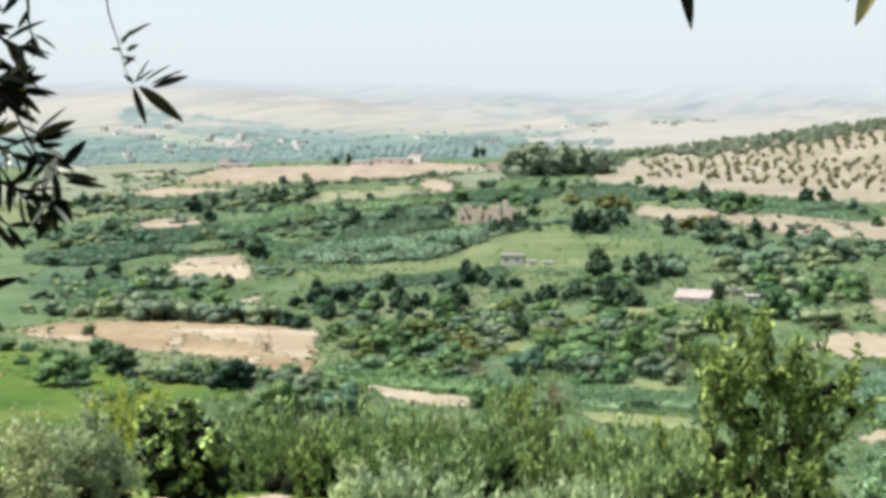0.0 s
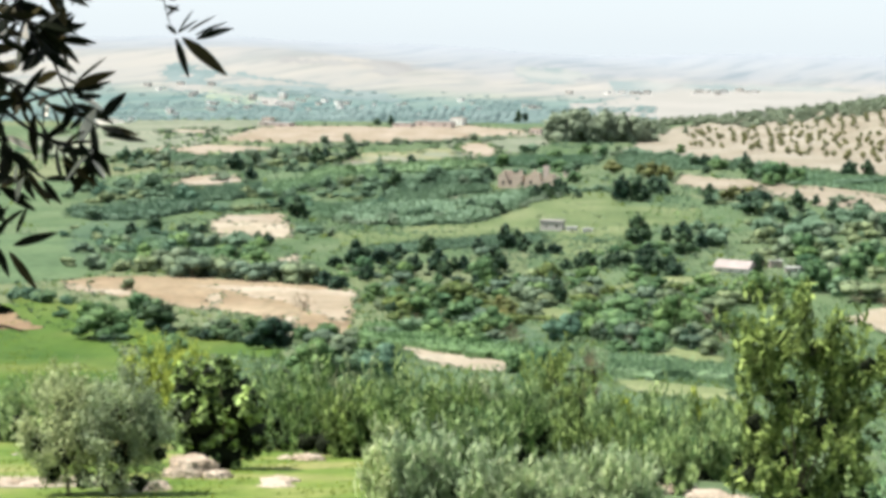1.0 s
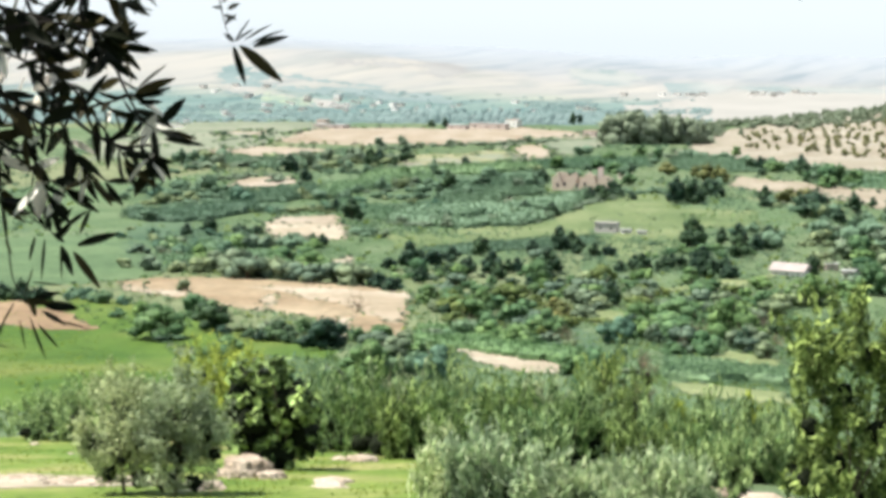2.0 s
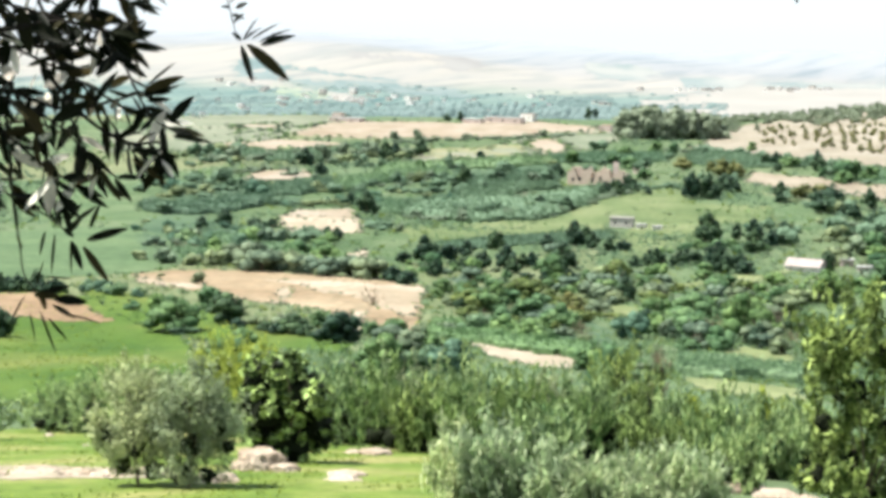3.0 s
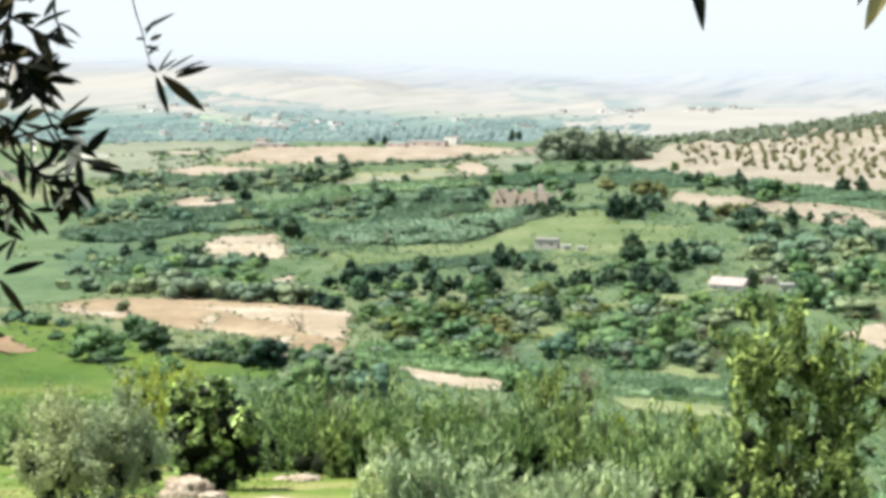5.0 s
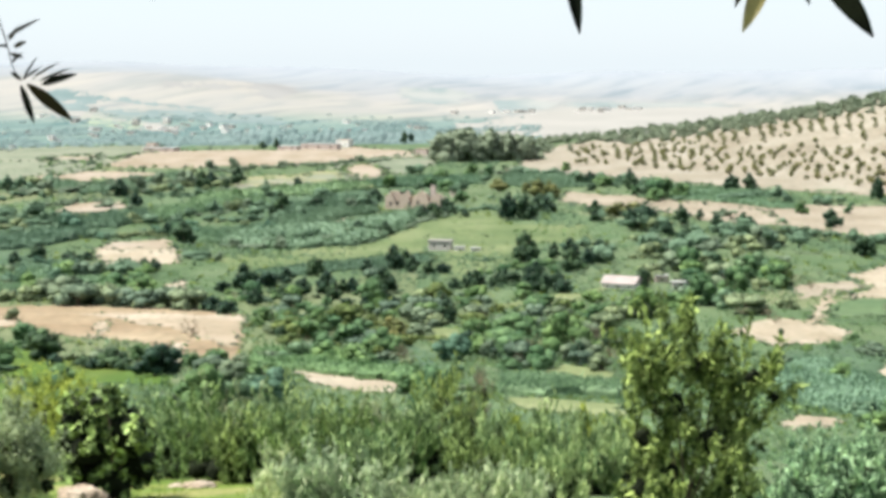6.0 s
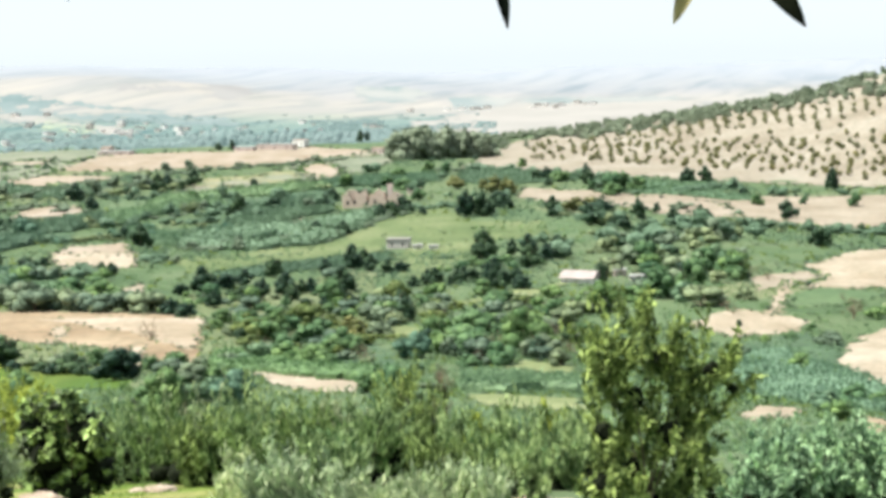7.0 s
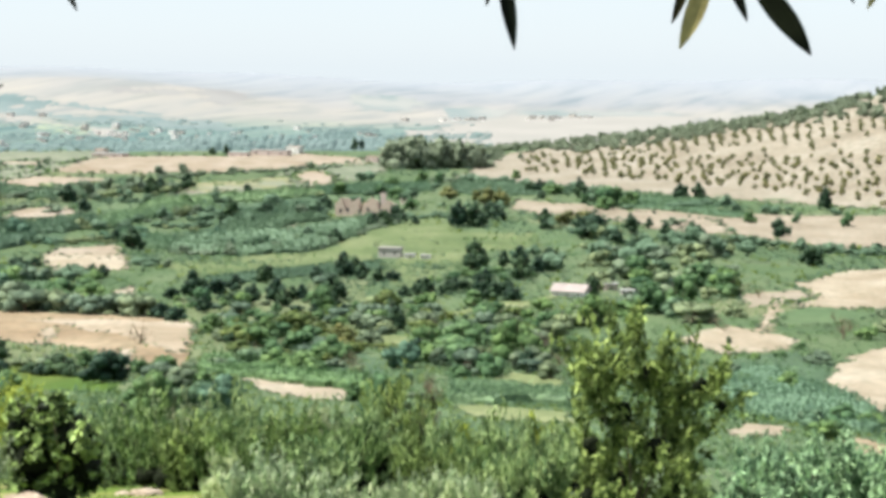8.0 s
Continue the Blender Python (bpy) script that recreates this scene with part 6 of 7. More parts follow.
def twig(points, pairs, length, first=0.1, thick=0.0028, hang=0.28, tuft=3):
    """A hanging twig with leaves in pairs, each pair turned across the last, and a tuft at its end."""
    path = smooth_path(points, 8 * len(points))
    bm = bmesh.new()
    tube(bm, [p - OL for p in path], thick, thick * 0.4, 6)
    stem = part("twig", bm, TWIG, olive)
    turn = sprig.uniform(0, 6.28)
    for i in range(pairs):
        s = first + (1 - first) * i / max(1, pairs - 1)
        k = min(len(path) - 2, int(s * (len(path) - 1)))
        at, way = path[k], (path[k + 1] - path[k]).normalized()
        side = way.orthogonal().normalized()
        turn += 1.57 + sprig.gauss(0, 0.35)
        side = Matrix.Rotation(turn, 3, way) @ side
        for sgn in (1, -1):
            if sprig.random() < 0.2:
                continue
            n = length * sprig.uniform(0.6, 1.3)
            d = (way * sprig.uniform(0.1, 0.8) + side * sgn * sprig.uniform(0.5, 1.2) + Vector((sprig.gauss(0, 0.35), sprig.gauss(0, 0.25), -hang * sprig.uniform(0.0, 1.3)))).normalized()
            leaf_between(at, at + d * n, stem, sprig.uniform(1.0, 1.55), PALE_SHAPE if sprig.random() < 0.15 else None)
    for i in range(tuft):
        d = ((path[-1] - path[-2]).normalized() + Vector((sprig.gauss(0, 0.45), sprig.gauss(0, 0.3), sprig.gauss(-0.2, 0.4)))).normalized()
        leaf_between(path[-1], path[-1] + d * length * sprig.uniform(0.7, 1.15), stem)
    return stem


# unseen leafy top of the olive tree, overhead, added to shade the near leaves
rng = np.random.default_rng(77)
p = rng.normal(size=(11000, 3)) * np.array((1.2, 1.2, 0.42)) + np.array((-1.3, -0.1, 3.15))
p = p[p[:, 2] > 2.35]
v, q = leaves(rng, p - np.array(OL), np.zeros_like(p), 0.08, 0.03, 0.3)
crown = put("crown", from_arrays("crown", v, q), LEAF["dark"], olive)

# trunk and limbs
bm = bmesh.new()
tube(bm, [p - OL for p in smooth_path(((-2.3, 0.9, ground(-2.3, 0.9) - 0.1), (-2.25, 0.95, 0.9), (-2.1, 1.1, 1.7), (-1.75, 1.45, 2.3)), 12)], 0.16, 0.07, 10)
trunk = part("trunk", bm, BARK, olive)
for reach in (((-1.75, 1.45, 2.3), (-1.3, 1.7, 2.42), (-0.9, 1.85, 2.3), (-0.45, 1.95, 2.12), (-0.2, 1.97, 2.0)), ((-1.75, 1.45, 2.3), (-1.2, 1.4, 2.6), (-0.5, 1.45, 2.5), (0.2, 1.55, 2.2), (0.6, 1.5, 1.95)), ((-1.75, 1.45, 2.28), (-1.35, 1.72, 2.15), (-1.0, 1.85, 1.95), (-0.88, 1.88, 1.8))):
    bm = bmesh.new()
    tube(bm, [p - OL for p in smooth_path(reach, 14)], 0.03, 0.005, 8)
    part("limb", bm, BARK, olive)

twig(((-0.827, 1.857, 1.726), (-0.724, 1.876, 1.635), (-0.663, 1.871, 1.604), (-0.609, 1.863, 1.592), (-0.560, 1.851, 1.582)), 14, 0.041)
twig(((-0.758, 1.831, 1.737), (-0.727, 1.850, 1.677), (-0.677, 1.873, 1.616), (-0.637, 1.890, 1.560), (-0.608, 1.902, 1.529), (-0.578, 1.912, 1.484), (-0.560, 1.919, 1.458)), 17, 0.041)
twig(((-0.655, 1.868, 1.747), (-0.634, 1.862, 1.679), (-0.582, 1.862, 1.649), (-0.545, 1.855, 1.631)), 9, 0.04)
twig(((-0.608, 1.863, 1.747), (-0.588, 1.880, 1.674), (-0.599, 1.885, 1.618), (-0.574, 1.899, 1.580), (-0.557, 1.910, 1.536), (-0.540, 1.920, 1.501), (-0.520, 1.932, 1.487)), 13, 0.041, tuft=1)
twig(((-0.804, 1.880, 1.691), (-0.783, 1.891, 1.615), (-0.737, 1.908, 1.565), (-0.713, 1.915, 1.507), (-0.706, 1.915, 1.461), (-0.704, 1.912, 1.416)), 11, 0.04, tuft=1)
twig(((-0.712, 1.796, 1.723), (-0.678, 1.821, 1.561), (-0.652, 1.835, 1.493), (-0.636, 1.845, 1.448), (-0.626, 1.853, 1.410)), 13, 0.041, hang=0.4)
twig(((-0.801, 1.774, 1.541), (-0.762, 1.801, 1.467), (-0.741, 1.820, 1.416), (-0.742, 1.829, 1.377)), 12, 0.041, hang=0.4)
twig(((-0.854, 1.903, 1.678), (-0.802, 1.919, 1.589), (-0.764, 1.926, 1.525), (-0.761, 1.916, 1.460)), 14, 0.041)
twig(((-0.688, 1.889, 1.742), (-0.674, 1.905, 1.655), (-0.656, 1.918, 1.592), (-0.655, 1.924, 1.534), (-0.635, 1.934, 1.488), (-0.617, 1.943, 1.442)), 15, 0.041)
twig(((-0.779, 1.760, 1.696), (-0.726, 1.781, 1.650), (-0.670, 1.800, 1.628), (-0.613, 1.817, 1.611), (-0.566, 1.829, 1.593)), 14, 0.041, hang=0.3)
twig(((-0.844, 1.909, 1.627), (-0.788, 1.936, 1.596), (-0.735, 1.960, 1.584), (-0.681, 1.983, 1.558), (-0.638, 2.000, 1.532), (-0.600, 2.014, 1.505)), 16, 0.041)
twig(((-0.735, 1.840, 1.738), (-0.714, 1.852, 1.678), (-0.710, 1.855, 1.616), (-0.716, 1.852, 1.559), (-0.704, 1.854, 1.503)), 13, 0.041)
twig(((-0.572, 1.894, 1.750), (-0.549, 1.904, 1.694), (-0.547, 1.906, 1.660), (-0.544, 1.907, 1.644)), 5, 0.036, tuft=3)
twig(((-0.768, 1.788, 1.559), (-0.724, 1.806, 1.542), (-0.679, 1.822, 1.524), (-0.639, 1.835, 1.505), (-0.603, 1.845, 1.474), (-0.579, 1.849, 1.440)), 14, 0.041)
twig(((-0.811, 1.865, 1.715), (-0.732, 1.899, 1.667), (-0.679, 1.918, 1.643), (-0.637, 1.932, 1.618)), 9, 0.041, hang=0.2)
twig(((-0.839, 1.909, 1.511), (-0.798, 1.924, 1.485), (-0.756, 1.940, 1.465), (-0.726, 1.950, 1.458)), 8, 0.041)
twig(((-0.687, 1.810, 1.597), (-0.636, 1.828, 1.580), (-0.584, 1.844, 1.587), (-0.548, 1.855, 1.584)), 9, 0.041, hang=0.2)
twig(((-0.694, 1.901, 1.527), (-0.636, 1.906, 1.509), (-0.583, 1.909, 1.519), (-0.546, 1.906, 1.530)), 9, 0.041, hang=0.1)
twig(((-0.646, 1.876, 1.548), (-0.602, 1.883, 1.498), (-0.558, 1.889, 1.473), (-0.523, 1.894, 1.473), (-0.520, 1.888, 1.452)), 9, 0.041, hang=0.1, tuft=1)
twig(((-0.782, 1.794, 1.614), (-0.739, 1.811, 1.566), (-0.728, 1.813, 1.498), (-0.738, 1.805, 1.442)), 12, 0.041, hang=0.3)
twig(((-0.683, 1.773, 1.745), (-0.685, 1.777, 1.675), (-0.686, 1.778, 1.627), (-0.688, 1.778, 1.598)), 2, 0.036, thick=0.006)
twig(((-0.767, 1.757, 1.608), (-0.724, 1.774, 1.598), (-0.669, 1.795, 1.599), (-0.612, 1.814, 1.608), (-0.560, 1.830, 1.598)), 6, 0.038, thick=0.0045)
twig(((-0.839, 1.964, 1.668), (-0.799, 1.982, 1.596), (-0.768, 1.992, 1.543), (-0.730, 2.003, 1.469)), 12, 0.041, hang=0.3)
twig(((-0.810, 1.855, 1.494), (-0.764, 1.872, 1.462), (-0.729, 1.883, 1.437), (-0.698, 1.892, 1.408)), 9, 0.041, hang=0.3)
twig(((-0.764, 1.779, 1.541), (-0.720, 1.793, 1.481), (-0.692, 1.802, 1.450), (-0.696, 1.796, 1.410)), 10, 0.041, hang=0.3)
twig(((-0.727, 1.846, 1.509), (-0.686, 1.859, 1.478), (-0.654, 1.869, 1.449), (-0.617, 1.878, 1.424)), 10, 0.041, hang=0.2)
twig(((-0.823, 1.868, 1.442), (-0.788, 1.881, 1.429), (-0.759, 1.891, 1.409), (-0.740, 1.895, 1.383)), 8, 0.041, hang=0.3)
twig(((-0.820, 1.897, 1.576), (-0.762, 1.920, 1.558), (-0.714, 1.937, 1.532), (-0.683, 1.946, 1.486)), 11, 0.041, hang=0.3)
outer = twig(((-0.595, 1.872, 1.618), (-0.569, 1.880, 1.582), (-0.550, 1.884, 1.537), (-0.530, 1.888, 1.502), (-0.509, 1.893, 1.488)), 0, 0.03, tuft=0, thick=0.0015)
leaf_between((-0.570, 1.880, 1.591), (-0.539, 1.878, 1.612), outer, 1.3, facing=(0.15, -1.0, 0.35))
leaf_between((-0.560, 1.883, 1.582), (-0.518, 1.884, 1.575), outer, 0.6, facing=(0.15, -1.0, 0.35))
leaf_between((-0.539, 1.887, 1.532), (-0.495, 1.889, 1.550), outer, 1.1, facing=(0.15, -1.0, 0.35))
leaf_between((-0.536, 1.888, 1.521), (-0.507, 1.885, 1.522), outer, 1.2, facing=(0.15, -1.0, 0.35))
leaf_between((-0.511, 1.893, 1.498), (-0.485, 1.891, 1.527), outer, 1.5, facing=(0.15, -1.0, 0.35))
leaf_between((-0.508, 1.893, 1.481), (-0.463, 1.893, 1.476), outer, 0.7, facing=(0.15, -1.0, 0.35))
leaf_between((-0.537, 1.888, 1.537), (-0.504, 1.887, 1.565), outer, 0.4, facing=(0.15, -1.0, 0.35))
leaf_between((-0.552, 1.880, 1.466), (-0.519, 1.878, 1.461), outer, 1.1, facing=(0.15, -1.0, 0.35))
leaf_between((-0.552, 1.879, 1.455), (-0.508, 1.878, 1.426), outer, 0.5, facing=(0.15, -1.0, 0.35))
leaf_between((-0.567, 1.874, 1.435), (-0.536, 1.872, 1.435), outer, 1.0, facing=(0.15, -1.0, 0.35))
leaf_between((-0.570, 1.872, 1.433), (-0.548, 1.866, 1.407), outer, 1.0, facing=(0.15, -1.0, 0.35))
leaf_between((-0.568, 1.880, 1.568), (-0.534, 1.879, 1.549), outer, 1.2, facing=(0.15, -1.0, 0.35))
leaf_between((-0.558, 1.883, 1.618), (-0.535, 1.879, 1.642), outer, 0.7, facing=(0.15, -1.0, 0.35))
leaf_between((-0.555, 1.884, 1.630), (-0.517, 1.884, 1.624), outer, 0.5, facing=(0.15, -1.0, 0.35))
hanging = twig(((-0.686, 1.858, 1.465), (-0.684, 1.855, 1.420), (-0.661, 1.861, 1.401), (-0.631, 1.869, 1.377), (-0.622, 1.871, 1.369)), 0, 0.03, tuft=0, thick=0.0015)
leaf_between((-0.604, 1.876, 1.362), (-0.559, 1.880, 1.377), hanging, 1.0, facing=(0.15, -1.0, 0.35))
leaf_between((-0.608, 1.874, 1.355), (-0.577, 1.867, 1.316), hanging, 0.9, facing=(0.15, -1.0, 0.35))
leaf_between((-0.620, 1.870, 1.361), (-0.605, 1.860, 1.330), hanging, 1.1, facing=(0.15, -1.0, 0.35))
leaf_between((-0.621, 1.870, 1.363), (-0.617, 1.856, 1.326), hanging, 0.35, facing=(0.15, -1.0, 0.35))
leaf_between((-0.648, 1.863, 1.373), (-0.650, 1.848, 1.346), hanging, 0.6, facing=(0.15, -1.0, 0.35))
leaf_between((-0.638, 1.866, 1.370), (-0.638, 1.849, 1.327), hanging, 0.35, facing=(0.15, -1.0, 0.35))
leaf_between((-0.632, 1.869, 1.379), (-0.638, 1.860, 1.413), hanging, 1.0, facing=(0.15, -1.0, 0.35))
leaf_between((-0.626, 1.871, 1.382), (-0.606, 1.869, 1.405), hanging, 0.9, facing=(0.15, -1.0, 0.35))
leaf_between((-0.618, 1.874, 1.382), (-0.592, 1.873, 1.402), hanging, 0.8, facing=(0.15, -1.0, 0.35))
leaf_between((-0.601, 1.878, 1.376), (-0.588, 1.875, 1.404), hanging, 0.8, facing=(0.15, -1.0, 0.35))
leaf_between((-0.637, 1.868, 1.383), (-0.658, 1.853, 1.417), hanging, 0.6, facing=(0.15, -1.0, 0.35))
leaf_between((-0.624, 1.871, 1.371), (-0.609, 1.866, 1.388), hanging, 1.6, facing=(0.15, -1.0, 0.35))
leaf_between((-0.629, 1.870, 1.376), (-0.615, 1.862, 1.367), hanging, 1.6, facing=(0.15, -1.0, 0.35))
trailing = twig(((-0.704, 1.912, 1.414), (-0.700, 1.910, 1.383), (-0.695, 1.908, 1.357), (-0.689, 1.905, 1.318), (-0.677, 1.906, 1.299), (-0.665, 1.907, 1.276)), 0, 0.03, tuft=0, thick=0.0015)
leaf_between((-0.657, 1.910, 1.281), (-0.629, 1.906, 1.267), trailing, 0.9, facing=(0.15, -1.0, 0.35))
leaf_between((-0.656, 1.912, 1.288), (-0.615, 1.914, 1.284), trailing, 1.4, facing=(0.15, -1.0, 0.35))
leaf_between((-0.670, 1.908, 1.295), (-0.637, 1.910, 1.304), trailing, 1.1, facing=(0.15, -1.0, 0.35))
leaf_between((-0.681, 1.901, 1.273), (-0.671, 1.888, 1.241), trailing, 0.3, facing=(0.15, -1.0, 0.35))
leaf_between((-0.670, 1.905, 1.274), (-0.649, 1.893, 1.228), trailing, 0.3, facing=(0.15, -1.0, 0.35))
leaf_between((-0.661, 1.906, 1.266), (-0.635, 1.900, 1.240), trailing, 0.45, facing=(0.15, -1.0, 0.35))
leaf_between((-0.687, 1.902, 1.292), (-0.700, 1.881, 1.257), trailing, 0.3, facing=(0.15, -1.0, 0.35))
leaf_between((-0.642, 1.913, 1.270), (-0.603, 1.913, 1.262), trailing, 0.3, facing=(0.15, -1.0, 0.35))
leaf_between((-0.676, 1.907, 1.299), (-0.666, 1.905, 1.333), trailing, 0.3, facing=(0.15, -1.0, 0.35))
leaf_between((-0.669, 1.912, 1.314), (-0.634, 1.912, 1.312), trailing, 0.3, facing=(0.15, -1.0, 0.35))
leaf_between((-0.677, 1.905, 1.292), (-0.646, 1.905, 1.293), trailing, 1.3, facing=(0.15, -1.0, 0.35))
leaf_between((-0.664, 1.907, 1.276), (-0.668, 1.899, 1.300), trailing, 1.2, facing=(0.15, -1.0, 0.35))
leaf_between((-0.698, 1.908, 1.362), (-0.688, 1.899, 1.348), trailing, 0.7, facing=(0.15, -1.0, 0.35))
low = twig(((-0.790, 1.838, 1.445), (-0.761, 1.846, 1.401), (-0.750, 1.847, 1.369), (-0.742, 1.846, 1.337)), 0, 0.03, tuft=0, thick=0.0015)
leaf_between((-0.743, 1.849, 1.366), (-0.702, 1.854, 1.371), low, 1.1, facing=(0.15, -1.0, 0.35))
leaf_between((-0.734, 1.849, 1.343), (-0.700, 1.851, 1.342), low, 1.0, facing=(0.15, -1.0, 0.35))
leaf_between((-0.740, 1.849, 1.352), (-0.708, 1.850, 1.357), low, 1.2, facing=(0.15, -1.0, 0.35))
leaf_between((-0.743, 1.845, 1.337), (-0.713, 1.842, 1.315), low, 1.2, facing=(0.15, -1.0, 0.35))
leaf_between((-0.742, 1.852, 1.385), (-0.710, 1.855, 1.402), low, 1.1, facing=(0.15, -1.0, 0.35))
leaf_between((-0.748, 1.842, 1.327), (-0.723, 1.838, 1.311), low, 1.1, facing=(0.15, -1.0, 0.35))
leaf_between((-0.755, 1.848, 1.398), (-0.716, 1.853, 1.406), low, 1.0, facing=(0.15, -1.0, 0.35))
leaf_between((-0.752, 1.844, 1.356), (-0.741, 1.831, 1.310), low, 1.2, facing=(0.15, -1.0, 0.35))
leaf_between((-0.766, 1.842, 1.382), (-0.733, 1.841, 1.357), low, 1.3, facing=(0.15, -1.0, 0.35))
leaf_between((-0.771, 1.837, 1.363), (-0.744, 1.832, 1.326), low, 1.3, facing=(0.15, -1.0, 0.35))
leaf_between((-0.755, 1.846, 1.375), (-0.725, 1.847, 1.382), low, 1.2, facing=(0.15, -1.0, 0.35))
leaf_between((-0.726, 1.860, 1.408), (-0.717, 1.856, 1.435), low, 0.8, facing=(0.15, -1.0, 0.35))
leaf_between((-0.761, 1.847, 1.413), (-0.729, 1.850, 1.427), low, 1.1, facing=(0.15, -1.0, 0.35))
leaf_between((-0.776, 1.832, 1.338), (-0.749, 1.828, 1.310), low, 1.2, facing=(0.15, -1.0, 0.35))
lone = twig(((-0.486, 1.910, 1.820), (-0.468, 1.922, 1.734), (-0.462, 1.927, 1.671), (-0.452, 1.930, 1.633), (-0.446, 1.932, 1.605), (-0.438, 1.934, 1.588)), 0, 0.03, tuft=0, thick=0.0013)
leaf_between((-0.431, 1.935, 1.585), (-0.382, 1.934, 1.546), lone, 1.05, facing=(0.15, -1.0, 0.35))
leaf_between((-0.438, 1.934, 1.584), (-0.423, 1.926, 1.542), lone, 0.85, facing=(0.15, -1.0, 0.35))
leaf_between((-0.416, 1.938, 1.584), (-0.378, 1.936, 1.598), lone, 1.0, facing=(0.15, -1.0, 0.35))
leaf_between((-0.436, 1.934, 1.590), (-0.414, 1.928, 1.605), lone, 0.5, facing=(0.15, -1.0, 0.35))
leaf_between((-0.426, 1.936, 1.591), (-0.394, 1.932, 1.610), lone, 0.35, facing=(0.15, -1.0, 0.35))
leaf_between((-0.418, 1.938, 1.588), (-0.383, 1.935, 1.604), lone, 0.4, facing=(0.15, -1.0, 0.35))
leaf_between((-0.438, 1.934, 1.590), (-0.444, 1.922, 1.598), lone, 1.6, facing=(0.15, -1.0, 0.35))
leaf_between((-0.444, 1.932, 1.626), (-0.429, 1.925, 1.632), lone, 1.6, facing=(0.15, -1.0, 0.35))
leaf_between((-0.448, 1.931, 1.619), (-0.433, 1.925, 1.615), lone, 1.4, facing=(0.15, -1.0, 0.35))
leaf_between((-0.450, 1.931, 1.627), (-0.459, 1.919, 1.627), lone, 1.2, facing=(0.15, -1.0, 0.35))
leaf_between((-0.449, 1.931, 1.633), (-0.435, 1.923, 1.649), lone, 0.9, facing=(0.15, -1.0, 0.35))
leaf_between((-0.451, 1.930, 1.637), (-0.415, 1.927, 1.658), lone, 0.5, facing=(0.15, -1.0, 0.35))
leaf_between((-0.436, 1.934, 1.590), (-0.419, 1.927, 1.615), lone, 0.4, facing=(0.15, -1.0, 0.35))
leaf_between((-0.447, 1.932, 1.609), (-0.434, 1.924, 1.620), lone, 1.0, facing=(0.15, -1.0, 0.35))
over = twig(((-0.024, 1.634, 1.784), (0.048, 1.638, 1.754), (0.131, 1.637, 1.734), (0.193, 1.632, 1.739), (0.254, 1.626, 1.724), (0.330, 1.614, 1.716), (0.404, 1.599, 1.713), (0.481, 1.579, 1.707)), 0, 0.03, tuft=0, thick=0.003)
leaf_between((0.144, 1.637, 1.710), (0.157, 1.619, 1.633), over, 0.85, LEAF_SHAPES[0], facing=(0.1, -1.0, 0.25))
leaf_between((0.135, 1.639, 1.698), (0.131, 1.620, 1.672), over, 1, LEAF_SHAPES[0], facing=(0.1, -1.0, 0.25))
leaf_between((0.333, 1.614, 1.702), (0.306, 1.601, 1.634), over, 1.15, WILTED_SHAPE, facing=(0.1, -1.0, 0.25))
leaf_between((0.316, 1.617, 1.703), (0.298, 1.602, 1.656), over, 0.9, LEAF_SHAPES[0], facing=(0.1, -1.0, 0.25))
leaf_between((0.348, 1.611, 1.700), (0.364, 1.589, 1.658), over, 1.0, LEAF_SHAPES[0], facing=(0.1, -1.0, 0.25))
leaf_between((0.370, 1.607, 1.695), (0.420, 1.577, 1.629), over, 1.25, LEAF_SHAPES[0], facing=(0.1, -1.0, 0.25))
leaf_between((0.443, 1.590, 1.702), (0.454, 1.567, 1.674), over, 1, LEAF_SHAPES[0], facing=(0.1, -1.0, 0.25))
leaf_between((0.481, 1.580, 1.697), (0.466, 1.564, 1.669), over, 1.1, WILTED_SHAPE, facing=(0.1, -1.0, 0.25))
leaf_between((0.495, 1.575, 1.702), (0.496, 1.556, 1.656), over, 1, LEAF_SHAPES[0], facing=(0.1, -1.0, 0.25))
leaf_between((-0.258, 1.614, 1.706), (-0.236, 1.599, 1.666), over, 0.8, LEAF_SHAPES[0], facing=(0.1, -1.0, 0.25))


# ---- woods on the ridge and the tall grove ----

def tall_grove():
    """A dense, even-topped stand of tall trees at the foot of the orchard hill."""
    for r in range(4):
        for i in range(13):
            u = (i + chance.uniform(0.2, 0.8)) / 13
            x, y = 3 + 68 * u + chance.gauss(0, 1), 1250 + 22 * u + 9 * r
            h = float(np.interp(u, (0, 0.08, 0.35, 0.8, 1), (18, 22, 23.5, 21, 16))) * chance.uniform(0.97, 1.03)
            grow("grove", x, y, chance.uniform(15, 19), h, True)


tall_grove()


def ridge_point(a, s):
    """A place on the orchard hill: a degrees round, s from its foot (0) to its crest (1)."""
    foot = float(np.interp(a, (2, 3, 16.5, 25), (1400, 1250, 850, 600)))
    d = foot + 520 * s
    return d * math.sin(radians(a)), d * math.cos(radians(a))


for i in range(560):
    a = 3.2 + 15.8 * chance.random() ** 1.15
    low = float(np.interp(a, (3, 5, 7, 9, 11, 13, 15, 17), (0.25, 0.46, 0.56, 0.65, 0.74, 0.74, 0.67, 0.6)))
    s = low + (1.06 - low) * chance.random() ** 0.8
    if a < 6.5 and s < 0.75 and noise.noise((a * 1.3, s * 9, 2.0)) < 0.08:
        continue
    x, y = ridge_point(a, s)
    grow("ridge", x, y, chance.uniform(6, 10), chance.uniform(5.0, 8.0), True)


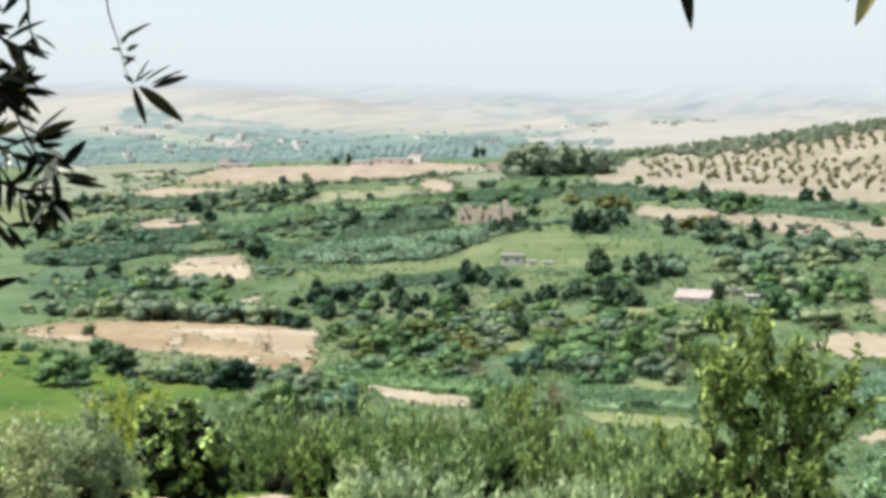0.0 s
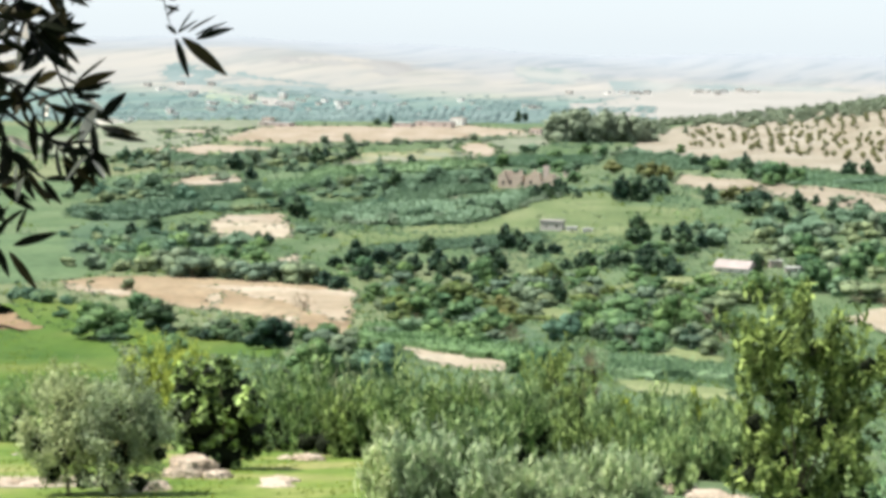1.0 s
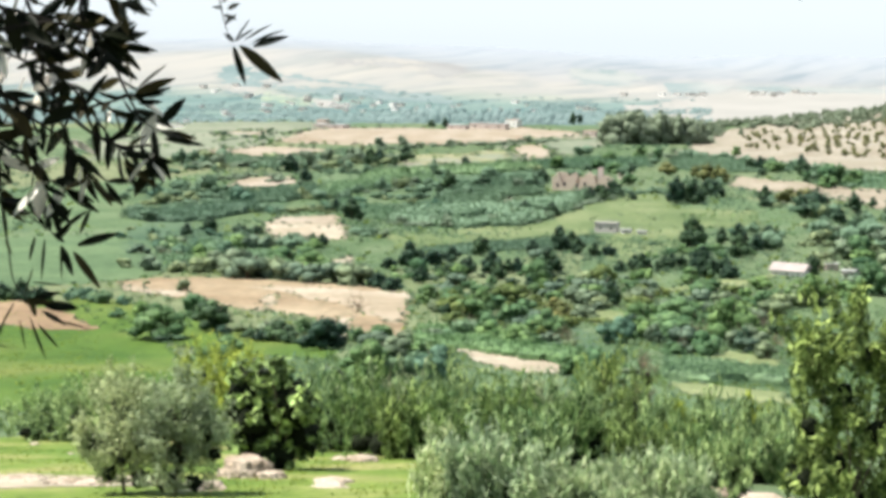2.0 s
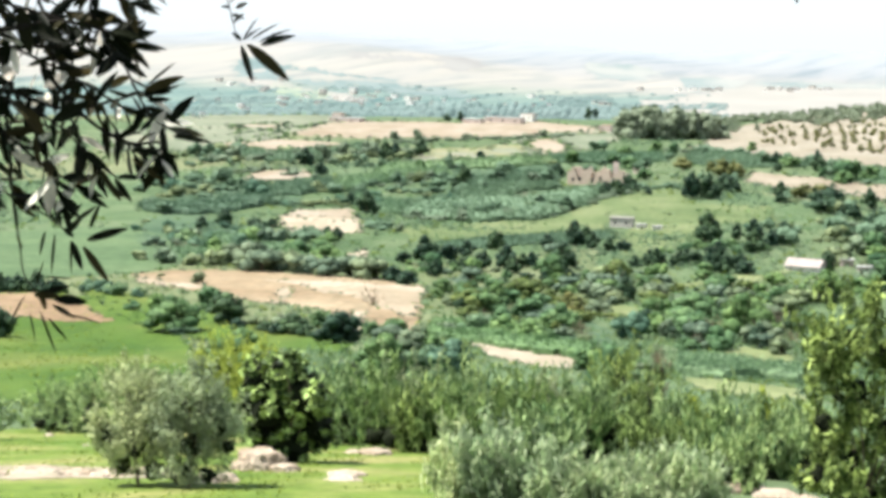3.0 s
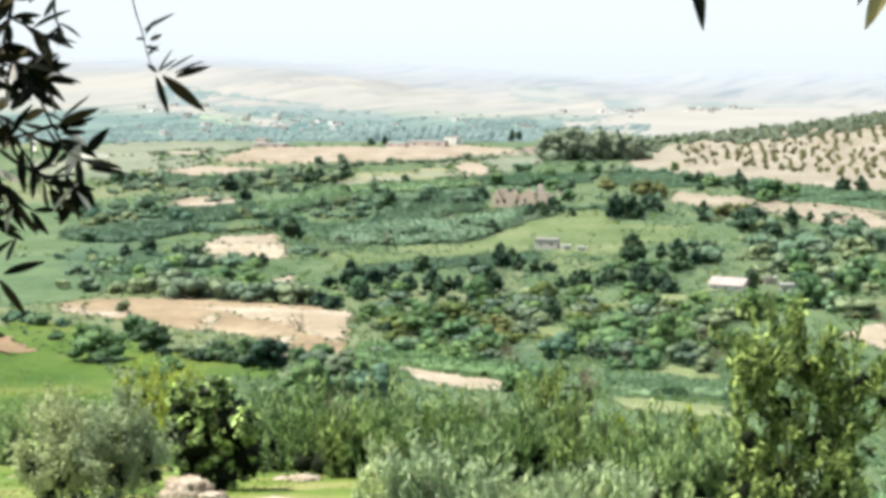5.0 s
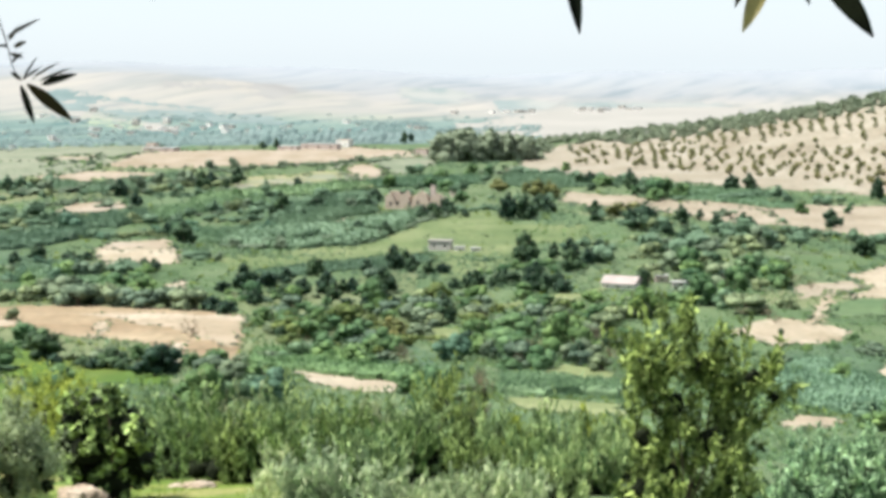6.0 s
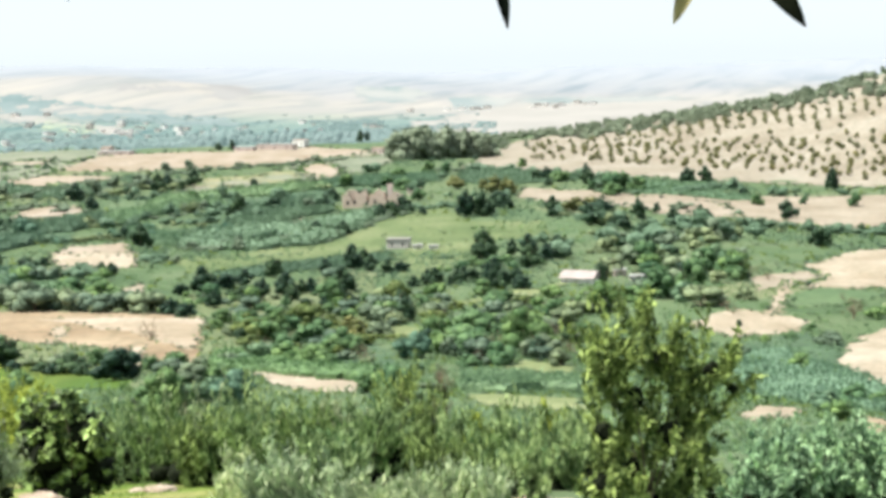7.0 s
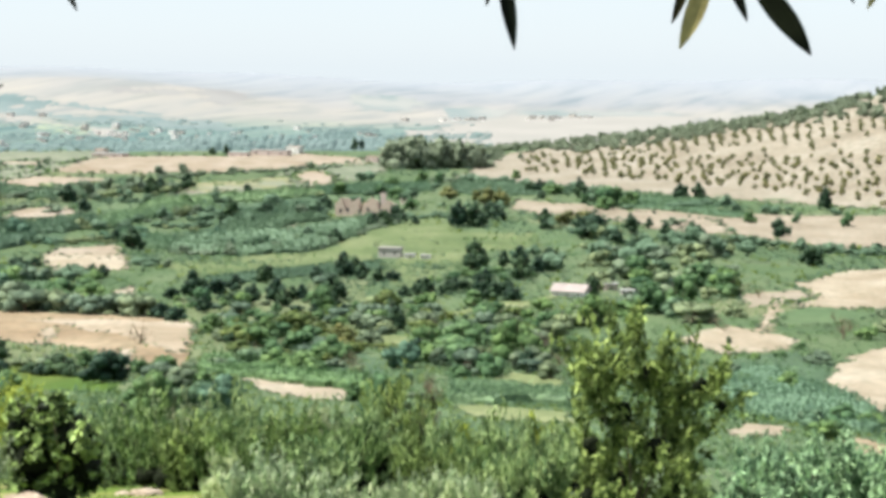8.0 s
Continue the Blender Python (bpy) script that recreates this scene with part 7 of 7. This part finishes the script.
def orchard():
    """Olive trees in rows up the dry slope: open and uneven below, tight rows above."""
    for i in range(46):
        for j in range(34):
            s = 0.02 + j * 0.026
            if s < 0.52 and (j + i) % 2:
                continue
            a = 3.3 + i * 0.40 + chance.gauss(0, 0.03 if s > 0.52 else 0.10) - 0.5 * s
            low = float(np.interp(a, (3, 5, 7, 9, 11, 13, 15, 17), (0.25, 0.46, 0.56, 0.65, 0.74, 0.74, 0.67, 0.6)))
            if a < 4.3 + 0.6 * s or s > low or chance.random() < (0.08 if a > 7 else 0.3):
                continue
            if a > 10.0 and 0.36 < s < 0.56 and chance.random() < 0.6:
                continue
            x, y = ridge_point(a, s + chance.gauss(0, 0.010))
            grow("orchard", x, y, chance.uniform(3.4, 5.2) * (1.08 if s < 0.5 else 0.95), 0.0, s > 0.4)


orchard()


# ---- buildings ----
def box(bm, x0, x1, y0, y1, z0, z1):
    m = Matrix.Translation(((x0 + x1) / 2, (y0 + y1) / 2, (z0 + z1) / 2)) @ Matrix.Diagonal((x1 - x0, y1 - y0, z1 - z0, 1))
    bmesh.ops.create_cube(bm, size=1, matrix=m)


def house(name, label, x, y, w, dep, h, turn, wall, roof, style, windows):
    """A low building: four walls with openings cut by sills and lintels, and a flat, pitched or missing roof."""
    ob = base(name, x, y, ground(x, y) - 0.1, label, "building")
    ob.rotation_euler = (0, 0, radians(turn))
    th = 0.35
    bm = bmesh.new()
    step, half, sill, head = w / windows, 0.11 * w / windows, 0.38 * h, 0.66 * h
    cuts = [-w / 2] + [-w / 2 + (i + 0.5) * step + e for i in range(windows) for e in (-half, half)] + [w / 2]
    box(bm, -w / 2, w / 2, -dep / 2, -dep / 2 + th, 0, sill)
    box(bm, -w / 2, w / 2, -dep / 2, -dep / 2 + th, head, h)
    for i in range(windows + 1):
        box(bm, cuts[2 * i], cuts[2 * i + 1], -dep / 2, -dep / 2 + th, sill, head)
    part("front_wall", bm, wall, ob)
    for nm, args in (("back_wall", (-w / 2, w / 2, dep / 2 - th, dep / 2, 0, h)), ("side_wall", (-w / 2, -w / 2 + th, -dep / 2 + th, dep / 2 - th, 0, h)), ("side_wall", (w / 2 - th, w / 2, -dep / 2 + th, dep / 2 - th, 0, h))):
        bm = bmesh.new()
        box(bm, *args)
        part(nm, bm, wall, ob)
    for i in range(windows):
        bm = bmesh.new()
        c = -w / 2 + (i + 0.5) * step
        box(bm, c - half * 0.94, c + half * 0.94, -dep / 2 + 0.12, -dep / 2 + 0.2, sill + 0.03, head - 0.03)
        part("window", bm, DARKGAP, ob)
    if style == "flat":
        bm = bmesh.new()
        box(bm, -w / 2 - 0.25, w / 2 + 0.25, -dep / 2 - 0.25, dep / 2 + 0.25, h, h + 0.25)
        part("roof", bm, roof, ob)
    elif style == "pitched":
        bm = bmesh.new()
        e = 0.4
        v = [bm.verts.new(p) for p in ((-w / 2 - e, -dep / 2 - e, h), (w / 2 + e, -dep / 2 - e, h), (w / 2 + e, dep / 2 + e, h), (-w / 2 - e, dep / 2 + e, h), (-w / 2 - e, 0, h + dep * 0.25), (w / 2 + e, 0, h + dep * 0.25))]
        for q in ((0, 1, 5, 4), (2, 3, 4, 5), (0, 4, 3), (1, 2, 5), (3, 2, 1, 0)):
            bm.faces.new([v[i] for i in q])
        part("roof", bm, roof, ob)
    else:
        for i in range(4):
            bm = bmesh.new()
            c = -w / 2 + w * (i + 0.5) / 4
            box(bm, c - w * 0.09, c + w * 0.07, -dep / 2 + 0.02, -dep / 2 + th - 0.02, h, h * (1.06 + 0.12 * ((i * 7) % 3)))
            part("broken_wall_top", bm, wall, ob)
    return ob


def ruin(x, y, w, dep, h, turn):
    """Roofless farm ruin: broken stone walls with ragged tops and gaps, cross walls and a standing corner."""
    ob = base("ruin", x, y, ground(x, y) - 0.2, "roofless farm ruin with broken brown stone walls", "building")
    ob.rotation_euler = (0, 0, radians(turn))
    rng = random.Random(4)
    for nm, y0, tops in (("front_wall", -dep / 2, (0.75, 0.9, 0.8, 0.25, 0.6, 0.85, 0.9, 0.2, 0.7, 0.55, 0.8, 0.95, 0.4, 0.75, 0.85, 0.9)), ("back_wall", dep / 2, (0.9, 0.95, 1.0, 0.7, 0.8, 0.95, 0.6, 0.75, 0.9, 1.0, 0.85, 0.5, 0.7, 0.9, 0.8, 0.6))):
        bm, n = bmesh.new(), 64
        line = [(-w / 2 + w * i / n, h * float(np.interp(i / n * (len(tops) - 1), range(len(tops)), tops)) * rng.uniform(0.9, 1.06)) for i in range(n + 1)]
        for side in (-0.3, 0.3):
            low, high = [bm.verts.new((x, y0 + side, 0)) for x, z in line], [bm.verts.new((x, y0 + side, z)) for x, z in line]
            for i in range(n):
                bm.faces.new((low[i], low[i + 1], high[i + 1], high[i]))
        bm.verts.ensure_lookup_table()
        k = 2 * (n + 1)
        for i in range(n):
            bm.faces.new([bm.verts[j] for j in (n + 1 + i, n + 2 + i, k + n + 2 + i, k + n + 1 + i)])
        for i in (0, n):
            bm.faces.new([bm.verts[j] for j in (i, n + 1 + i, k + n + 1 + i, k + i)])
        bmesh.ops.recalc_face_normals(bm, faces=bm.faces)
        part(nm, bm, BRICKRED, ob)
    for k, t in ((-0.48, 0.9), (-0.12, 0.7), (0.2, 0.85), (0.47, 0.8)):
        bm = bmesh.new()
        for i in range(4):
            box(bm, k * w - 0.3, k * w + 0.3, -dep / 2 + 0.3 + i * (dep - 0.6) / 4, -dep / 2 + 0.3 + (i + 1) * (dep - 0.6) / 4, 0, h * t * rng.uniform(0.7, 1.05))
        part("cross_wall", bm, BRICKRED, ob)
    # dark blocks just proud of the wall stand in for shaded window holes
    for k, z in ((-0.4, 0.3), (-0.27, 0.35), (-0.05, 0.3), (0.1, 0.38), (0.33, 0.32), (0.43, 0.3)):
        bm = bmesh.new()
        box(bm, k * w - 0.55, k * w + 0.55, -dep / 2 - 0.33, -dep / 2 + 0.2, z * h - 0.9, z * h + 0.9)
        part("window", bm, DARKGAP, ob, "dark block painted as a shaded window opening")
    bm = bmesh.new()
    box(bm, 0.27 * w, 0.36 * w, dep * 0.1, dep * 0.32, 0, h * 1.25)
    part("standing_corner", bm, PINK, ob, "pale standing corner of masonry")


ruin(-8.6, 768.9, 25, 9, 8.0, -14)
house('ruin', 'broken pinkish wall of a farm ruin', 2.4, 816.3, 6.9, 2.8, 2.1, -22, PINK, TILE, 'none', 1)
house('house', 'small pinkish farmhouse with flat roof', 11.3, 846.9, 6.1, 4.9, 4.4, -16, PINK, TILE, 'flat', 2)
house('barn', 'low stone barn beside pasture', 1.9, 556.9, 7.2, 4.0, 3.2, -14, CREAM, SLATE, 'flat', 2)
house('shed', 'small white shed on pasture', 8, 552.7, 3.2, 2.3, 1.4, 5, WHITEWASH, TIN, 'flat', 1)
house('shed', 'small white shed on pasture', 12.9, 548.2, 2.9, 2.0, 1.3, -8, WHITEWASH, TIN, 'flat', 1)
house('house', 'long low white house with pinkish white roof', 44.9, 414.5, 8.0, 6.2, 1.5, -24, WHITEWASH, ROSE, 'pitched', 3)
house('shed', 'small bright white shed among shrubs', 28.1, 304.3, 1.6, 1.1, 1.2, -30, WHITEWASH, TIN, 'flat', 1)
house('house', 'small pinkish house among trees', 56.1, 427.5, 3.1, 2.2, 1.7, 5, PINK, TIN, 'flat', 1)
house('shed', 'small white shed half hidden by bushes', 8.1, 306.8, 1.3, 1.0, 1.3, -20, WHITEWASH, TIN, 'flat', 1)
house('shed', 'small grey shed among trees', 59.1, 416.4, 3.9, 2.3, 1.1, 0, POLE, TIN, 'flat', 1)
house('farmhouse', 'long pinkish farm building on a harvested field', -103, 1584.9, 36.1, 10.8, 5.7, -22, PINK, TIN, 'flat', 3)
house('farmhouse', 'pale farm building with clay roof', -85.3, 1662.2, 14.1, 8.4, 7.0, -32, WHITEWASH, TILE, 'flat', 2)
house('farmhouse', 'low pale farm building', -129.7, 1564.1, 18.4, 9.2, 4.1, -23, PINK, TIN, 'flat', 2)
house('farmhouse', 'low pale farm building behind field', -242.8, 1549.7, 30.6, 12.2, 4.1, -20, PINK, TIN, 'flat', 2)
house('farmhouse', 'pinkish farm building behind field', -257.9, 1595.8, 9.5, 7.6, 6.3, -26, PINK, TILE, 'flat', 2)
house('farmhouse', 'pinkish house beside tall grove', -9.1, 1388.7, 9.9, 7.0, 5.4, -26, PINK, TILE, 'flat', 2)
VILLAGE = (
    (-431, 1972, 5.5),
    (-419, 1944, 4.0),
    (-405, 1634, 2.8),
    (-392, 1607, 2.5),
    (-420, 1735, 3.9),
    (-379, 2625, 4.3),
    (-294, 2533, 6.7),
    (-425, 2776, 7.5),
    (-363, 2367, 3.8),
    (-329, 2227, 3.9),
    (-333, 2587, 6.8),
    (-331, 2503, 5.9),
    (-460, 2695, 7.1),
    (-453, 2522, 4.8),
    (-440, 2390, 3.7),
    (-367, 2430, 4.4),
    (-388, 2509, 6.6),
    (-340, 2288, 4.0),
    (-365, 2587, 4.9),
    (-386, 2465, 4.9),
    (-438, 2227, 4.5),
    (-466, 2562, 5.1),
    (-277, 2315, 6.5),
    (-379, 2729, 4.3),
    (-416, 2691, 3.6),
    (-306, 2529, 7.2),
    (-405, 2654, 7.3),
    (-444, 2595, 7.6),
    (-374, 2527, 5.1),
    (-472, 2445, 7.1),
    (-390, 2246, 6.4),
    (-253, 2524, 4.2),
    (-551, 2673, 6.9),
    (-245, 2313, 6.2),
    (-486, 2482, 6.0),
    (-357, 2368, 5.1),
    (-412, 2521, 4.5),
    (-349, 2347, 4.4),
    (-306, 2215, 3.7),
    (-574, 2326, 3.4),
    (-647, 2871, 6.6),
    (-552, 2369, 4.3),
    (-587, 3015, 8.0),
    (-636, 3004, 4.2),
    (-561, 2740, 7.7),
    (-410, 2114, 5.2),
    (-456, 2080, 6.0),
    (-686, 2957, 8.4),
    (-641, 3012, 8.5),
    (-216, 2491, 5.6),
    (-115, 2631, 3.5),
    (-213, 2072, 5.2),
    (-150, 2011, 3.2),
    (-36, 2563, 4.6),
    (-143, 2401, 5.7),
    (-96, 2389, 5.1),
    (-115, 2348, 4.6),
    (-24, 2497, 7.1),
    (-139, 2229, 5.1),
    (-212, 2559, 4.8),
    (-14, 2496, 4.3),
    (-136, 2711, 7.3),
    (-150, 2343, 4.9),
    (37, 3179, 8.2),
    (299, 3315, 6.2),
    (292, 3259, 5.3),
    (314, 3268, 7.1),
    (320, 3211, 8.5),
    (39, 3281, 5.2),
    (302, 3157, 8.2),
    (134, 3235, 9.1),
    (279, 3278, 8.6),
    (182, 3260, 8.6),
    (182, 3208, 4.2),
    (155, 3245, 7.5),
    (360, 3335, 9.1),
    (263, 3204, 4.4),
    (161, 3279, 5.7),
    (368, 3282, 5.7),
    (107, 3222, 6.9),
    (326, 3310, 6.6),
    (165, 3262, 6.8),
    (377, 3251, 8.4),
    (392, 3305, 4.3),
    (168, 3200, 4.4),
)
for k, (x, y, w) in enumerate(VILLAGE):
    house("house", "small pale village house in the haze", x, y, 1.4 * w, w, w * 0.75, (k * 37) % 40 - 46, (CREAM, WHITEWASH)[k % 3 == 1], TIN, "flat", 2)


# ---- far woods with painted haze ----
def far_woods():
    """Rounded masses of far trees in patches, left out where they would hide village houses from the camera."""
    rng = np.random.default_rng(11)
    bv, bf = BALLS[1]
    vs, fs, n = [], [], 0
    while len(vs) < 3600:
        a, d = rng.uniform(-26, 3.5), 1 / rng.uniform(1 / 3000, 1 / 1770)
        x, y = d * math.sin(radians(a)), d * math.cos(radians(a))
        if noise.noise((x / 200, y / 300, 4.2)) < (d - 2450) / 1500 and rng.random() < 0.9:
            continue
        if any(abs(x - u) < 14 and -90 < y - v < 8 for u, v, _ in VILLAGE):
            continue
        w = rng.uniform(2.8, 6.2) * (0.6 + d / 4500)
        tall = w * (rng.uniform(1.0, 1.7) if rng.random() < 0.22 and -6.5 < a < -1.5 and d < 2300 else rng.uniform(0.2, 0.42))
        b = bv * np.array((w, w * 0.8, tall)) * rng.uniform(0.75, 1.2, (len(bv), 1)) + np.array((x, y, ground(x, y) + tall * 0.3))
        vs.append(b)
        fs += [tuple(f + n) for f in bf]
        n += len(b)
    tagged(put("backdrop_woods", from_arrays("backdrop_woods", np.concatenate(vs), fs, True), FAR_WOOD), "blue-green distant woods in painted haze", "backdrop", "", "stuff")


far_woods()
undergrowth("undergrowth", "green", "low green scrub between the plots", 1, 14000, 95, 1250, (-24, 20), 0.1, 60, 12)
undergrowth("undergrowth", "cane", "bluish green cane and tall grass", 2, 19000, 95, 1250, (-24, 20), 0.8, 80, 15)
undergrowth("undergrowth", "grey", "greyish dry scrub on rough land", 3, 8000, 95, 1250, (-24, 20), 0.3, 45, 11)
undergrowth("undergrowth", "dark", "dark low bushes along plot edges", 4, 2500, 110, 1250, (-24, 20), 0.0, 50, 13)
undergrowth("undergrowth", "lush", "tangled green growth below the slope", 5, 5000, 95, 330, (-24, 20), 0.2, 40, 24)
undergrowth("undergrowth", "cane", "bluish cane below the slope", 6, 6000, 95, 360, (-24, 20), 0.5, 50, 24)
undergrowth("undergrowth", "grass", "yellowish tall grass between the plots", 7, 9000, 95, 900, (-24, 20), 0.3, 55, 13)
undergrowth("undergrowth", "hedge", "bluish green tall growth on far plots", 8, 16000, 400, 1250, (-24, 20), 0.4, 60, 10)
edge_scrub(9)
join_far_trees()
